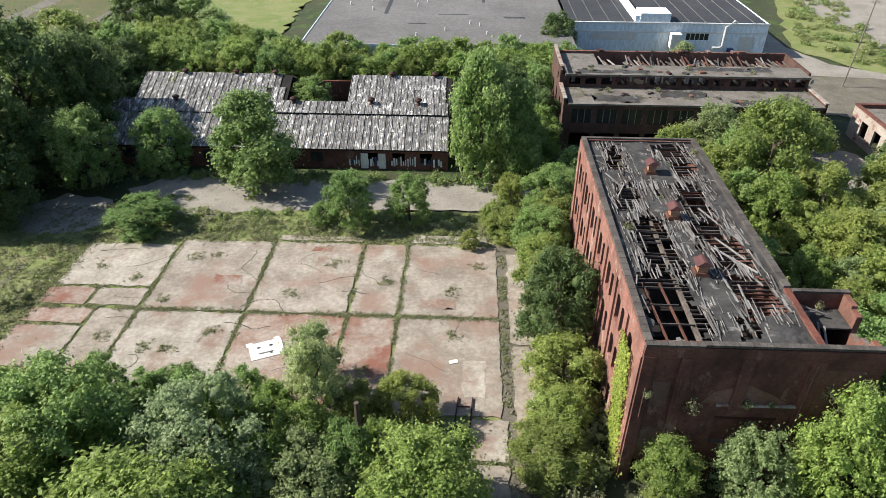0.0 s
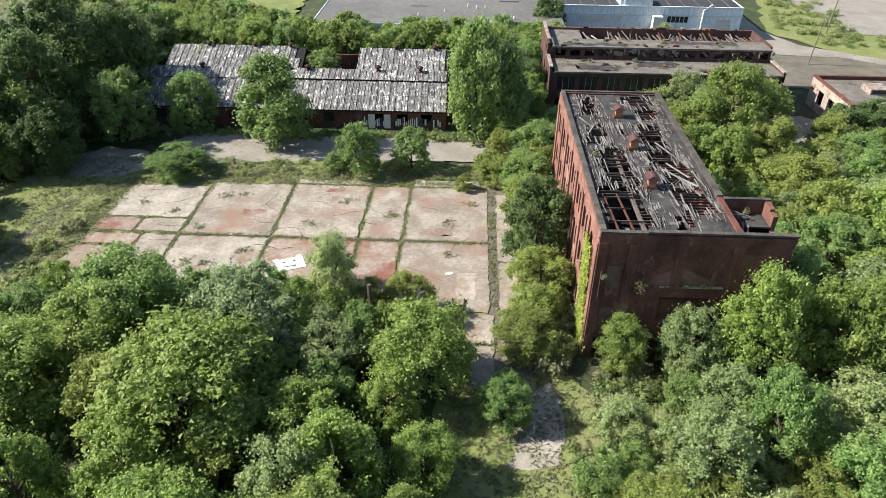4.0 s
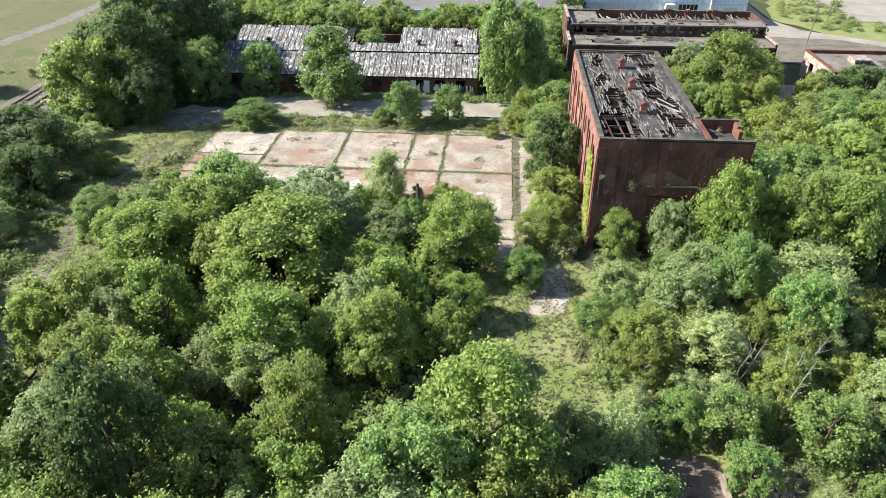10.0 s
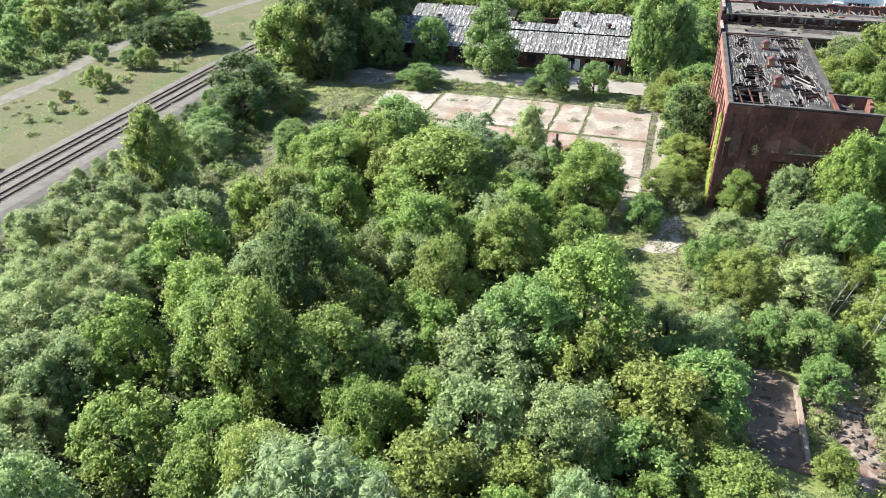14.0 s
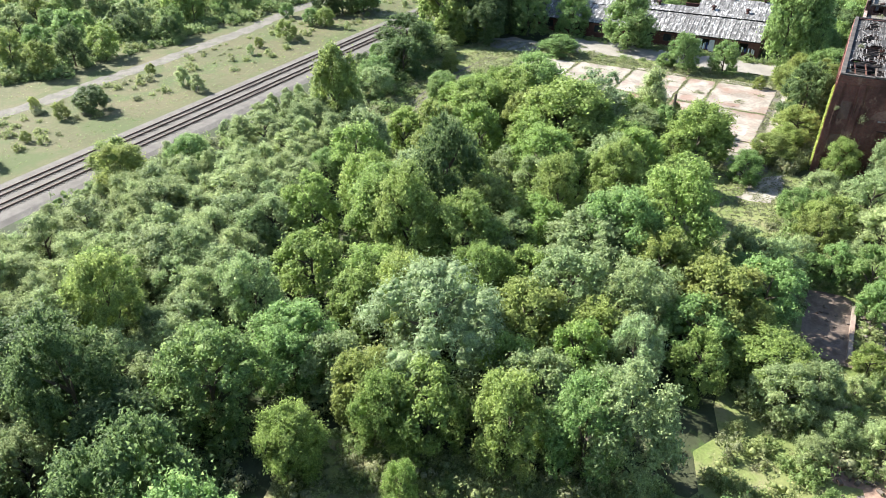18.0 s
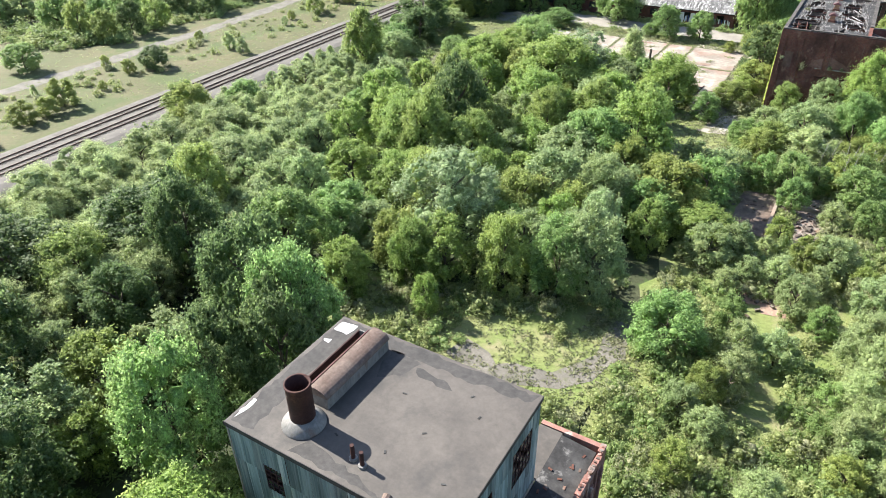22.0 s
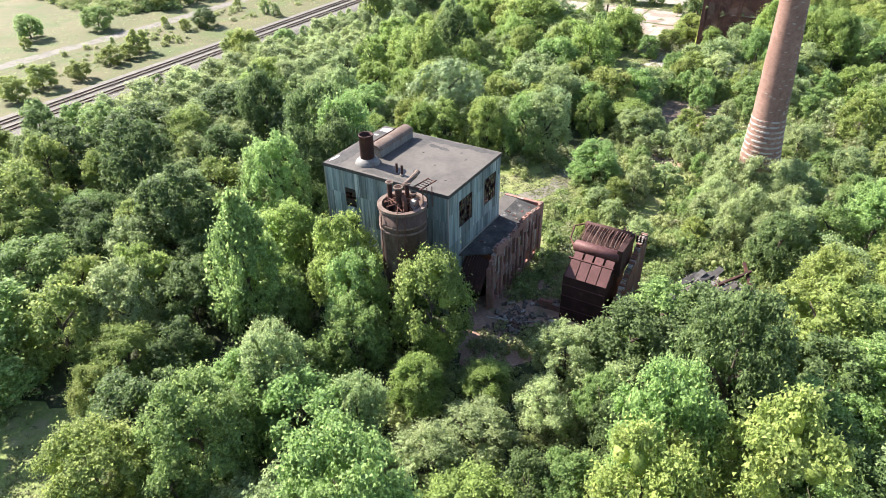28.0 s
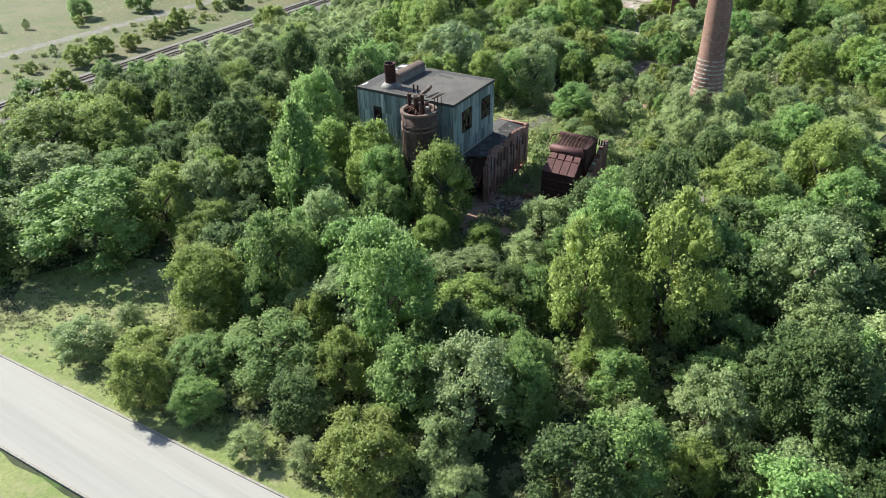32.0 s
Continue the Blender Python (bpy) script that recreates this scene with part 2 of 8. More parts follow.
M_BOARD = surface("grey_boards", (0.19, 0.178, 0.168), (0.33, 0.315, 0.30), 0.6, 6.0, stretch=(3, 0.4, 3), piece=0.5, scatter=True)
M_SLAT = surface("bleached_slats", (0.24, 0.225, 0.21), (0.50, 0.475, 0.445), 1.5, 8.0, (0.12, 0.105, 0.095), 1.1, 0.5, 0.56)
M_JOIST = surface("charred_joist", (0.10, 0.082, 0.07), (0.185, 0.155, 0.135), 0.6, 5.0, piece=0.45)
M_RUST = surface("rust", (0.15, 0.068, 0.05), (0.225, 0.105, 0.074), 0.8, 5.0, (0.09, 0.045, 0.035), 0.7, 0.5, 0.65, rough=0.8, metal=0.2)
M_RUST_DARK = surface("dark_rust", (0.062, 0.03, 0.027), (0.10, 0.046, 0.038), 0.8, 5.0, (0.19, 0.09, 0.06), 0.8, 0.6, 0.7, rough=0.75, metal=0.25)
M_RUST_PANEL = surface("rust_panel", (0.185, 0.084, 0.080), (0.14, 0.062, 0.057), 0.9, 4.0, (0.14, 0.06, 0.05), 0.9, 0.55, 0.7, rough=0.6, metal=0.2, piece=0.15)
M_TANK = surface("tank_brick", (0.15, 0.10, 0.082), (0.105, 0.068, 0.057), 0.7, 4.0, (0.21, 0.165, 0.14), 0.8, 0.56, 0.68, stretch=(1, 1, 0.5))
M_TANK_RIM = surface("tank_rim", (0.26, 0.195, 0.16), (0.19, 0.13, 0.105), 1.2, 5.0)
M_TIN = surface("tin_sheet", (0.40, 0.485, 0.49), (0.19, 0.265, 0.28), 1.1, 3.0, (0.52, 0.56, 0.55), 0.9, 0.54, 0.64, stretch=(2.0, 2.0, 0.1), rough=0.65, metal=0.3, piece=0.5, scatter=True)
M_TINROOF = surface("tin_roof_felt", (0.205, 0.180, 0.158), (0.28, 0.245, 0.212), 0.22, 2.2, (0.15, 0.137, 0.125), 0.35, 0.52, 0.70, rough=0.7, spec=0.3, bump=0.2, shade=0.34, grain=(0.78, 1.16))
M_TINROOF_DARK = surface("worn_roof_felt", (0.13, 0.122, 0.115), (0.20, 0.182, 0.168), 0.5, 3.0, (0.09, 0.086, 0.082), 0.5, 0.5, 0.66, rough=0.75, bump=0.25, shade=0.36)
M_FLASH = surface("dull_flashing", (0.30, 0.285, 0.262), (0.22, 0.212, 0.20), 1.0, 5.0, (0.19, 0.12, 0.085), 0.9, 0.56, 0.68, stretch=(1, 1, 0.4), rough=0.65, metal=0.1)
M_SHEDROOF = surface("shed_roof_sheet", (0.115, 0.11, 0.106), (0.34, 0.33, 0.318), 1.5, 3.2, (0.74, 0.72, 0.69), 1.25, 0.555, 0.60, stretch=(1.9, 0.62, 0.62), piece=0.3, scatter=True, rough=0.8, shade=0.74, bump=0.4, grain=(0.25, 1.5))
M_WHROOF = surface("warehouse_roof", (0.20, 0.195, 0.19), (0.26, 0.25, 0.245), 0.06, 1.5, (0.16, 0.155, 0.15), 0.1, 0.55, 0.7)
M_WHROOF_DARK = surface("warehouse_roof_dark", (0.055, 0.06, 0.068), (0.08, 0.085, 0.095), 0.06, 1.5)
M_WHWALL = surface("warehouse_wall", (0.68, 0.77, 0.84), (0.74, 0.82, 0.88), 0.1, 2.0, stretch=(1, 1, 0.3), rough=0.6, shade=0.95)
M_CREAM = surface("cream_render", (0.60, 0.54, 0.47), (0.50, 0.40, 0.34), 0.3, 3.0, (0.32, 0.15, 0.12), 0.4, 0.56, 0.62)
M_RUINROOF = surface("ruin_roof", (0.20, 0.18, 0.158), (0.29, 0.265, 0.235), 0.3, 2.5, (0.085, 0.085, 0.05), 0.35, 0.52, 0.64)
M_RUBBLE = surface("rubble", (0.22, 0.18, 0.15), (0.33, 0.28, 0.24), 0.8, 5.0, (0.19, 0.11, 0.08), 0.6, 0.52, 0.62, piece=0.3)
M_EARTH = surface("brown_earth", (0.25, 0.155, 0.115), (0.38, 0.26, 0.20), 0.4, 3.5, (0.13, 0.14, 0.065), 0.5, 0.56, 0.68, bump=0.8, dist=0.08, shade=0.85)
M_PALE_METAL = surface("pale_metal", (0.50, 0.46, 0.41), (0.42, 0.37, 0.33), 1.0, 4.0, (0.34, 0.22, 0.16), 1.2, 0.62, 0.72, rough=0.6)
M_ORANGE = surface("orange_rust", (0.40, 0.22, 0.13), (0.50, 0.31, 0.20), 1.5, 5.0, (0.28, 0.11, 0.07), 1.2, 0.54, 0.64)
M_BARK = surface("bark", (0.12, 0.095, 0.07), (0.20, 0.17, 0.13), 1.0, 6.0, stretch=(1, 1, 0.2))
M_DEADWOOD = surface("dead_wood", (0.46, 0.43, 0.39), (0.58, 0.55, 0.50), 1.0, 6.0, stretch=(1, 1, 0.2))
M_SLEEPER = surface("sleeper", (0.17, 0.14, 0.12), (0.24, 0.20, 0.17), 1.0, 6.0)
M_RAIL = surface("rail_steel", (0.10, 0.065, 0.05), (0.13, 0.085, 0.065), 0.8, 4.0, rough=0.55, metal=0.5)
M_GLASS = surface("dirty_glass", (0.035, 0.04, 0.042), (0.06, 0.065, 0.065), 0.8, 3.0, rough=0.25, spec=0.5, bump=0.05)
M_POLE = surface("pole_wood", (0.25, 0.21, 0.17), (0.33, 0.29, 0.24), 1.0, 5.0, stretch=(1, 1, 0.2))
M_BLUE = surface("blue_paint", (0.05, 0.09, 0.25), (0.06, 0.11, 0.30), 1.0, 4.0, rough=0.5)
L_MAPLE = leaf_material("leaf_maple", (0.183, 0.279, 0.072), (0.279, 0.381, 0.110), (0.339, 0.410, 0.132))
L_ROUND = leaf_material("leaf_round", (0.166, 0.274, 0.092), (0.254, 0.371, 0.128), (0.315, 0.404, 0.153))
L_DARK = leaf_material("leaf_dark", (0.089, 0.146, 0.054), (0.137, 0.199, 0.074), (0.167, 0.223, 0.093))
L_YELLOW = leaf_material("leaf_yellow", (0.203, 0.272, 0.071), (0.288, 0.342, 0.105), (0.349, 0.364, 0.123))
L_GREY = leaf_material("leaf_grey", (0.227, 0.309, 0.136), (0.317, 0.395, 0.188), (0.368, 0.429, 0.198))
L_LIME = leaf_material("leaf_lime", (0.195, 0.276, 0.075), (0.283, 0.360, 0.110), (0.339, 0.387, 0.132))
L_PALE = leaf_material("leaf_pale", (0.215, 0.296, 0.156), (0.300, 0.376, 0.209), (0.339, 0.408, 0.224))
L_WILLOW = leaf_material("leaf_willow", (0.255, 0.345, 0.165), (0.340, 0.425, 0.225), (0.360, 0.440, 0.235))
L_AIRY = leaf_material("leaf_airy", (0.270, 0.345, 0.147), (0.355, 0.425, 0.209), (0.391, 0.440, 0.226), grain=20.0)
L_IVY = leaf_material("leaf_ivy", (0.230, 0.327, 0.060), (0.340, 0.416, 0.090), (0.380, 0.427, 0.118), grain=8.0)
L_WEED = leaf_material("leaf_weed", (0.185, 0.219, 0.114), (0.266, 0.284, 0.157), (0.311, 0.297, 0.203), grain=8.0)
L_DRY = leaf_material("leaf_dry_grass", (0.255, 0.243, 0.140), (0.334, 0.299, 0.203), (0.373, 0.318, 0.242), grain=8.0)
L_SCRUB = leaf_material("leaf_scrub", (0.210, 0.266, 0.094), (0.288, 0.328, 0.145), (0.333, 0.348, 0.179), grain=8.0)
L_BUSH = leaf_material("leaf_bush", (0.165, 0.251, 0.088), (0.237, 0.324, 0.121), (0.286, 0.352, 0.145), grain=8.0)

# ---- builders ----


class Shape:
    """Gathers faces for one mesh."""

    def __init__(self):
        self.v, self.f = [], []

    def add(self, verts, faces):
        k = len(self.v)
        self.v.extend(verts)
        self.f.extend([tuple(i + k for i in f) for f in faces])
        return self

    def box(self, x0, x1, y0, y1, z0, z1, m=None):
        vs = [Vector(p) for p in ((x0, y0, z0), (x1, y0, z0), (x1, y1, z0), (x0, y1, z0), (x0, y0, z1), (x1, y0, z1), (x1, y1, z1), (x0, y1, z1))]
        if m:
            vs = [m @ p for p in vs]
        return self.add(vs, [(0, 3, 2, 1), (4, 5, 6, 7), (0, 1, 5, 4), (1, 2, 6, 5), (2, 3, 7, 6), (3, 0, 4, 7)])

    def hexa(self, p):
        """A block from eight corners: four below, four above."""
        return self.add([Vector(q) for q in p], [(0, 3, 2, 1), (4, 5, 6, 7), (0, 1, 5, 4), (1, 2, 6, 5), (2, 3, 7, 6), (3, 0, 4, 7)])

    def beam(self, a, b, w, h):
        """A squared timber from a to b."""
        a, b = Vector(a), Vector(b)
        d = (b - a).normalized()
        s = d.cross(Vector((0, 0, 1)))
        s = s.normalized() if s.length > 0.01 else Vector((1, 0, 0))
        u = s.cross(d)
        s, u = s * w / 2, u * h / 2
        return self.hexa([a - s - u, a + s - u, b + s - u, b - s - u, a - s + u, a + s + u, b + s + u, b - s + u])

    def rod(self, pts, radii, n=8, cap=True):
        """A round bar along pts."""
        pts = [Vector(p) for p in pts]
        rings = []
        for i, p in enumerate(pts):
            d = (pts[min(i + 1, len(pts) - 1)] - pts[max(i - 1, 0)]).normalized()
            s = d.cross(Vector((0.31, 0.17, 0.93)) if abs(d.z) < 0.9 else Vector((1, 0, 0))).normalized()
            u = d.cross(s)
            r = radii[i] if isinstance(radii, (list, tuple)) else radii
            rings.append([p + (s * math.cos(a) + u * math.sin(a)) * r for a in (2 * math.pi * k / n for k in range(n))])
        vs = [v for ring in rings for v in ring]
        fs = [(i * n + k, i * n + (k + 1) % n, (i + 1) * n + (k + 1) % n, (i + 1) * n + k) for i in range(len(pts) - 1) for k in range(n)]
        if cap:
            fs += [tuple(reversed(range(n))), tuple(range((len(pts) - 1) * n, len(pts) * n))]
        return self.add(vs, fs)

    def lathe(self, prof, cx=0, cy=0, n=32, close=False):
        """A turned form from a profile of (radius, z)."""
        vs = [Vector((cx + r * math.cos(2 * math.pi * k / n), cy + r * math.sin(2 * math.pi * k / n), z)) for r, z in prof for k in range(n)]
        m = len(prof)
        fs = [(i * n + k, i * n + (k + 1) % n, ((i + 1) % m) * n + (k + 1) % n, ((i + 1) % m) * n + k) for i in range(m if close else m - 1) for k in range(n)]
        return self.add(vs, fs)

    def mesh(self, name, mat, smooth=False):
        me = bpy.data.meshes.new(name)
        me.from_pydata([tuple(p) for p in self.v], [], self.f)
        if mat:
            me.materials.append(mat)
        if smooth:
            me.polygons.foreach_set("use_smooth", [True] * len(me.polygons))
        me.update()
        return me


def part(name, shape, mat, parent=None, label="", smooth=False):
    ob = new(name, shape.mesh(name, mat, smooth) if isinstance(shape, Shape) else shape)
    if parent:
        ob.parent = parent
    if label:
        tagged(ob, label)
    return ob


def thing(name, label, category, at=(0, 0, 0), group="", kind=""):
    ob = new(name)
    ob.location = at
    return tagged(ob, label, category, group, kind)


def structure(name, shape, mat, label, category="", smooth=False):
    return tagged(part(name, shape, mat, None, "", smooth), label, category or name.split("_")[0], "", "structure")


def patch(poly, z, jag=0.6, step=2.0, seed=1):
    """A flat sheet with an uneven outline."""
    rnd = random.Random(seed)
    pts = []
    for (x0, y0), (x1, y1) in zip(poly, poly[1:] + poly[:1]):
        k = max(1, int(math.hypot(x1 - x0, y1 - y0) / step))
        for i in range(k):
            pts.append((x0 + (x1 - x0) * i / k + rnd.uniform(-jag, jag), y0 + (y1 - y0) * i / k + rnd.uniform(-jag, jag)))
    bm = bmesh.new()
    f = bm.faces.new([bm.verts.new((x, y, z)) for x, y in pts])
    bmesh.ops.triangulate(bm, faces=[f])
    bmesh.ops.recalc_face_normals(bm, faces=bm.faces)
    s = Shape()
    s.add([v.co.copy() for v in bm.verts], [tuple(v.index for v in g.verts) if g.normal.z > 0 else tuple(reversed([v.index for v in g.verts])) for g in bm.faces])
    bm.free()
    return s


def wall_along(axis, fixed0, fixed1, u0, u1, z0, z1, holes):
    """A wall of one piece with real openings. axis 'x' or 'y' is the way it runs; holes are (u0, u1, z0, z1)."""
    s = Shape()
    us = sorted({u0, u1, *[h[0] for h in holes], *[h[1] for h in holes]})
    zs = sorted({z0, z1, *[h[2] for h in holes], *[h[3] for h in holes]})
    index = {}

    def vert(i, j, k):
        if (i, j, k) not in index:
            index[i, j, k] = len(s.v)
            w = fixed1 if k else fixed0
            s.v.append(Vector((us[i], w, zs[j])) if axis == "x" else Vector((w, us[i], zs[j])))
        return index[i, j, k]

    def solid(i, j):
        if not (0 <= i < len(us) - 1 and 0 <= j < len(zs) - 1):
            return False
        u, z = (us[i] + us[i + 1]) / 2, (zs[j] + zs[j + 1]) / 2
        return not any(h[0] < u < h[1] and h[2] < z < h[3] for h in holes)
    for i in range(len(us) - 1):
        for j in range(len(zs) - 1):
            if not solid(i, j):
                continue
            s.f += [(vert(i, j, 0), vert(i + 1, j, 0), vert(i + 1, j + 1, 0), vert(i, j + 1, 0)), (vert(i, j, 1), vert(i, j + 1, 1), vert(i + 1, j + 1, 1), vert(i + 1, j, 1))]
            for di, dj, a, b in ((-1, 0, (i, j), (i, j + 1)), (1, 0, (i + 1, j + 1), (i + 1, j)), (0, -1, (i + 1, j), (i, j)), (0, 1, (i, j + 1), (i + 1, j + 1))):
                if not solid(i + di, j + dj):
                    s.f.append((vert(*a, 0), vert(*b, 0), vert(*b, 1), vert(*a, 1)))
    return s


def extruded(points, profile):
    """A bar of one piece: profile of (x, z) offsets carried along points."""
    s, n = Shape(), len(profile)
    for p in points:
        s.v += [Vector((p[0] + x, p[1], p[2] + z)) for x, z in profile]
    s.f = [(i * n + k, i * n + (k + 1) % n, (i + 1) * n + (k + 1) % n, (i + 1) * n + k) for i in range(len(points) - 1) for k in range(n)]
    s.f += [tuple(reversed(range(n))), tuple(range((len(points) - 1) * n, len(points) * n))]
    return s


def leaf_cloud(pts, nrm, size, rnd, droop=0.0, aspect=0.6, jitter=0.7):
    """Pointed leaf sprays at pts, facing roughly nrm."""
    k = len(pts)
    n = nrm + rnd.normal(0, jitter, (k, 3))
    n /= np.linalg.norm(n, axis=1)[:, None] + 1e-9
    a = rnd.normal(0, 1, (k, 3))
    a[:, 2] -= droop * 3
    a -= n * (a * n).sum(1)[:, None]
    a /= np.linalg.norm(a, axis=1)[:, None] + 1e-9
    b = np.cross(n, a)
    s = size * rnd.uniform(0.6, 1.4, (k, 1))
    v = np.empty((k, 3, 3))
    w = aspect * 1.25
    v[:, 0] = pts + a * s * 1.15
    v[:, 1] = pts - a * s * 0.75 + b * s * w - n * s * 0.2
    v[:, 2] = pts - a * s * 0.75 - b * s * w - n * s * 0.2
    return v.reshape(-1, 3), np.arange(k * 3).reshape(-1, 3)


def raw_mesh(name, vs, faces, mat):
    me = bpy.data.meshes.new(name)
    me.vertices.add(len(vs))
    me.vertices.foreach_set("co", np.asarray(vs, dtype=np.float32).ravel())
    loops, starts = np.asarray(faces, dtype=np.int32).ravel(), np.arange(len(faces)) * 3
    me.loops.add(len(loops))
    me.loops.foreach_set("vertex_index", loops.astype(np.int32))
    me.polygons.add(len(starts))
    me.polygons.foreach_set("loop_start", starts.astype(np.int32))
    if mat:
        me.materials.append(mat)
    me.update(calc_edges=True)
    return me


def ico():
    bm = bmesh.new()
    bmesh.ops.create_icosphere(bm, subdivisions=1, radius=1.12)
    v = np.array([p.co for p in bm.verts])
    f = np.array([[p.index for p in g.verts] for g in bm.faces])
    bm.free()
    return v, f


ICO_V, ICO_F = ico()

# ---- ground ----
gs = Shape()
N = 110


def spread(k):
    """Grid lines close together in the middle and far apart towards the horizon."""
    u = (k / N) * 2 - 1
    return math.copysign(abs(u) * 190 + abs(u) ** 9 * 2300, u)


for j in range(N + 1):
    for i in range(N + 1):
        x, y = spread(i) - 10, spread(j) + 15
        h = noise.fractal(Vector((x * 0.06, y * 0.06, 0)), 0.7, 2.0, 3) * 0.09
        gs.v.append(Vector((x, y, -0.22 + max(-0.15, min(0.12, h)))))
gs.f = [(j * (N + 1) + i, j * (N + 1) + i + 1, (j + 1) * (N + 1) + i + 1, (j + 1) * (N + 1) + i) for j in range(N) for i in range(N)]
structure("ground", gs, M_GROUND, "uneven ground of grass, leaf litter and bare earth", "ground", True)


def sheet(name, poly, z, mat, label, category, jag=0.6, step=2.0, seed=1):
    return structure(name, patch(poly, z, jag, step, seed), mat, label, category)


sheet("ground_meadow", [(-84.5, -150), (-88.6, -40), (-91.4, 40), (-95.2, 150), (-101.5, 330), (-330, 330), (-330, -150)], -0.06, M_MEADOW, "dry yellow-green meadow beside the railway", "meadow", 0.8, 4)
sheet("ground_grass_slab", [(-70, 6), (-68, 62), (-62, 77), (-46, 79), (8, 79), (11, 60), (11, 30), (-20, 34), (-44, 36), (-44, 6)], -0.07, M_GRASS, "rough green grass round the concrete slab", "grass", 0.8, 2.5)
sheet("ground_grass_path", [(0, 2), (-1, 30), (5, 34), (13, 32), (16, 20), (14, 4)], -0.075, M_GRASS, "sunlit grass clearing beside the path", "grass", 0.8, 2)
sheet("ground_grass_scrub", [(13, -58), (11, -30), (12, 4), (16, 30), (46, 30), (64, 10), (64, -60), (30, -52)], -0.1, M_GRASS, "grass and weeds under low scrub", "grass", 0.8, 3)
sheet("ground_grass_plant", [(-18, -56), (12, -56), (14, -30), (4, -34), (-18, -40)], -0.075, M_GRASS, "grass clearing behind the plant", "grass", 0.8, 3)
sheet("ground_grass_north", [(-46, 128), (-47, 190), (-30, 260), (-90, 300), (-95, 150), (-75, 128)], -0.03, M_GRASS, "bright green grass behind the shed", "grass", 1.2, 2)
sheet("ground_grass_east", [(86, 138), (74, 158), (88, 205), (110, 330), (200, 330), (200, 150), (130, 126)], -0.06, M_GRASS, "green verge between the roads", "grass", 0.8, 4)
sheet("ground_grass_road", [(-60, -121), (60, -117), (120, -114), (120, -122), (60, -121.4), (-60, -127)], -0.09, M_GRASS, "grass verge along the road", "grass", 0.6, 3)
sheet("ground_grass_road_south", [(-60, -135), (120, -126), (120, -180), (-60, -190)], -0.09, M_GRASS, "grass verge along the road", "grass", 0.4, 3)
sheet("ground_clearing", [(-16, -120), (-4, -119), (0, -108), (-8, -103), (-20, -106), (-24, -116)], -0.08, M_GRASS, "small grass clearing among trees", "grass", 0.8, 2)


def ribbon(name, pts, width, z, mat, label, category, seed=1, jag=0.3):
    """A path along pts with uneven edges."""
    rnd = random.Random(seed)
    line = []
    for (x0, y0), (x1, y1) in zip(pts, pts[1:]):
        k = max(1, int(math.hypot(x1 - x0, y1 - y0) / 1.5))
        line += [Vector((x0 + (x1 - x0) * i / k, y0 + (y1 - y0) * i / k, z)) for i in range(k)]
    line.append(Vector((*pts[-1], z)))
    s = Shape()
    for i, p in enumerate(line):
        d = (line[min(i + 1, len(line) - 1)] - line[max(i - 1, 0)]).normalized()
        n = Vector((-d.y, d.x, 0))
        s.v += [p + n * (width / 2 + rnd.uniform(-jag, jag)), p - n * (width / 2 + rnd.uniform(-jag, jag))]
    s.f = [(2 * i, 2 * i + 1, 2 * i + 3, 2 * i + 2) for i in range(len(line) - 1)]
    return structure(name, s, mat, label, category)


for off_, nm_ in ((-0.75, "ground_rut_a"), (0.75, "ground_rut_b")):
    ribbon(nm_, [(-46.5 + off_, -8), (-47.2 + off_, 3), (-51.8 + off_, 20), (-55.2 + off_, 37), (-55.6 + off_, 51), (-54.6 + off_, 64)], 0.7, -0.05, M_DIRT, "narrow dirt wheel rut through grass", "rut", 3, 0.15)
ribbon("ground_trail_plant", [(-2.5, -46.4), (2.2, -47.8), (5.6, -47.4), (8.3, -46.2), (10.0, -43.8), (11.0, -41.0), (11.5, -38.0), (11.7, -34.5)], 2.6, -0.05, M_TRAIL, "grey gravel path bending behind the plant", "path", 5, 0.5)
sheet("ground_gravel_patch", [(5.2, 21.5), (9.5, 22), (10.5, 27.5), (9.8, 32.5), (7.6, 30), (6.2, 26)], -0.04, M_SLAB_PALE, "pale gravel patch beside the path", "gravel", 0.4, 1.2)
ribbon("ground_track_west", [(-124, -140), (-119.5, -40), (-118.4, -4), (-119.4, 30), (-120.8, 55), (-124.6, 75), (-125.4, 92), (-122.6, 116), (-119, 140), (-119, 250)], 4.4, -0.04, M_TRAIL, "grey gravel track through the meadow", "track", 2, 0.5)
sheet("ground_worn_strip", [(3.4, 29), (3.4, 71.5), (9.4, 71.5), (9.2, 50), (9.4, 36), (6, 28)], -0.035, M_DIRT, "worn pale earth strip beside the slab", "earth", 0.5, 1.5)
# back road, pads
sheet("pavement_back", [(-46, 78), (-36, 76.6), (-18, 79.6), (6, 79.5), (12, 82), (12, 87), (4, 88), (-18, 88), (-44, 88), (-49, 84)], -0.03, M_ASPHALT_OLD, "cracked pale concrete drive in front of the shed", "drive", 0.5, 2)
sheet("pavement_pad", [(-58, 71), (-51, 71.5), (-48, 75), (-50, 80), (-57, 82), (-63, 77)], -0.03, M_ASPHALT_OLD, "cracked concrete pad among weeds", "pad", 0.6, 2)
sheet("pavement_east", [(45, 82), (60, 81), (64, 91), (63, 101), (56, 103), (49, 99), (44, 90)], -0.03, M_ASPHALT_OLD, "pale concrete yard among trees", "yard", 0.7, 2)
sheet("ground_lot_east", [(58, 118), (70, 116), (100, 120), (104, 130), (84, 137), (66, 139), (58, 130)], -0.05, M_DIRT, "bare brown earth lot", "lot", 0.8, 3)
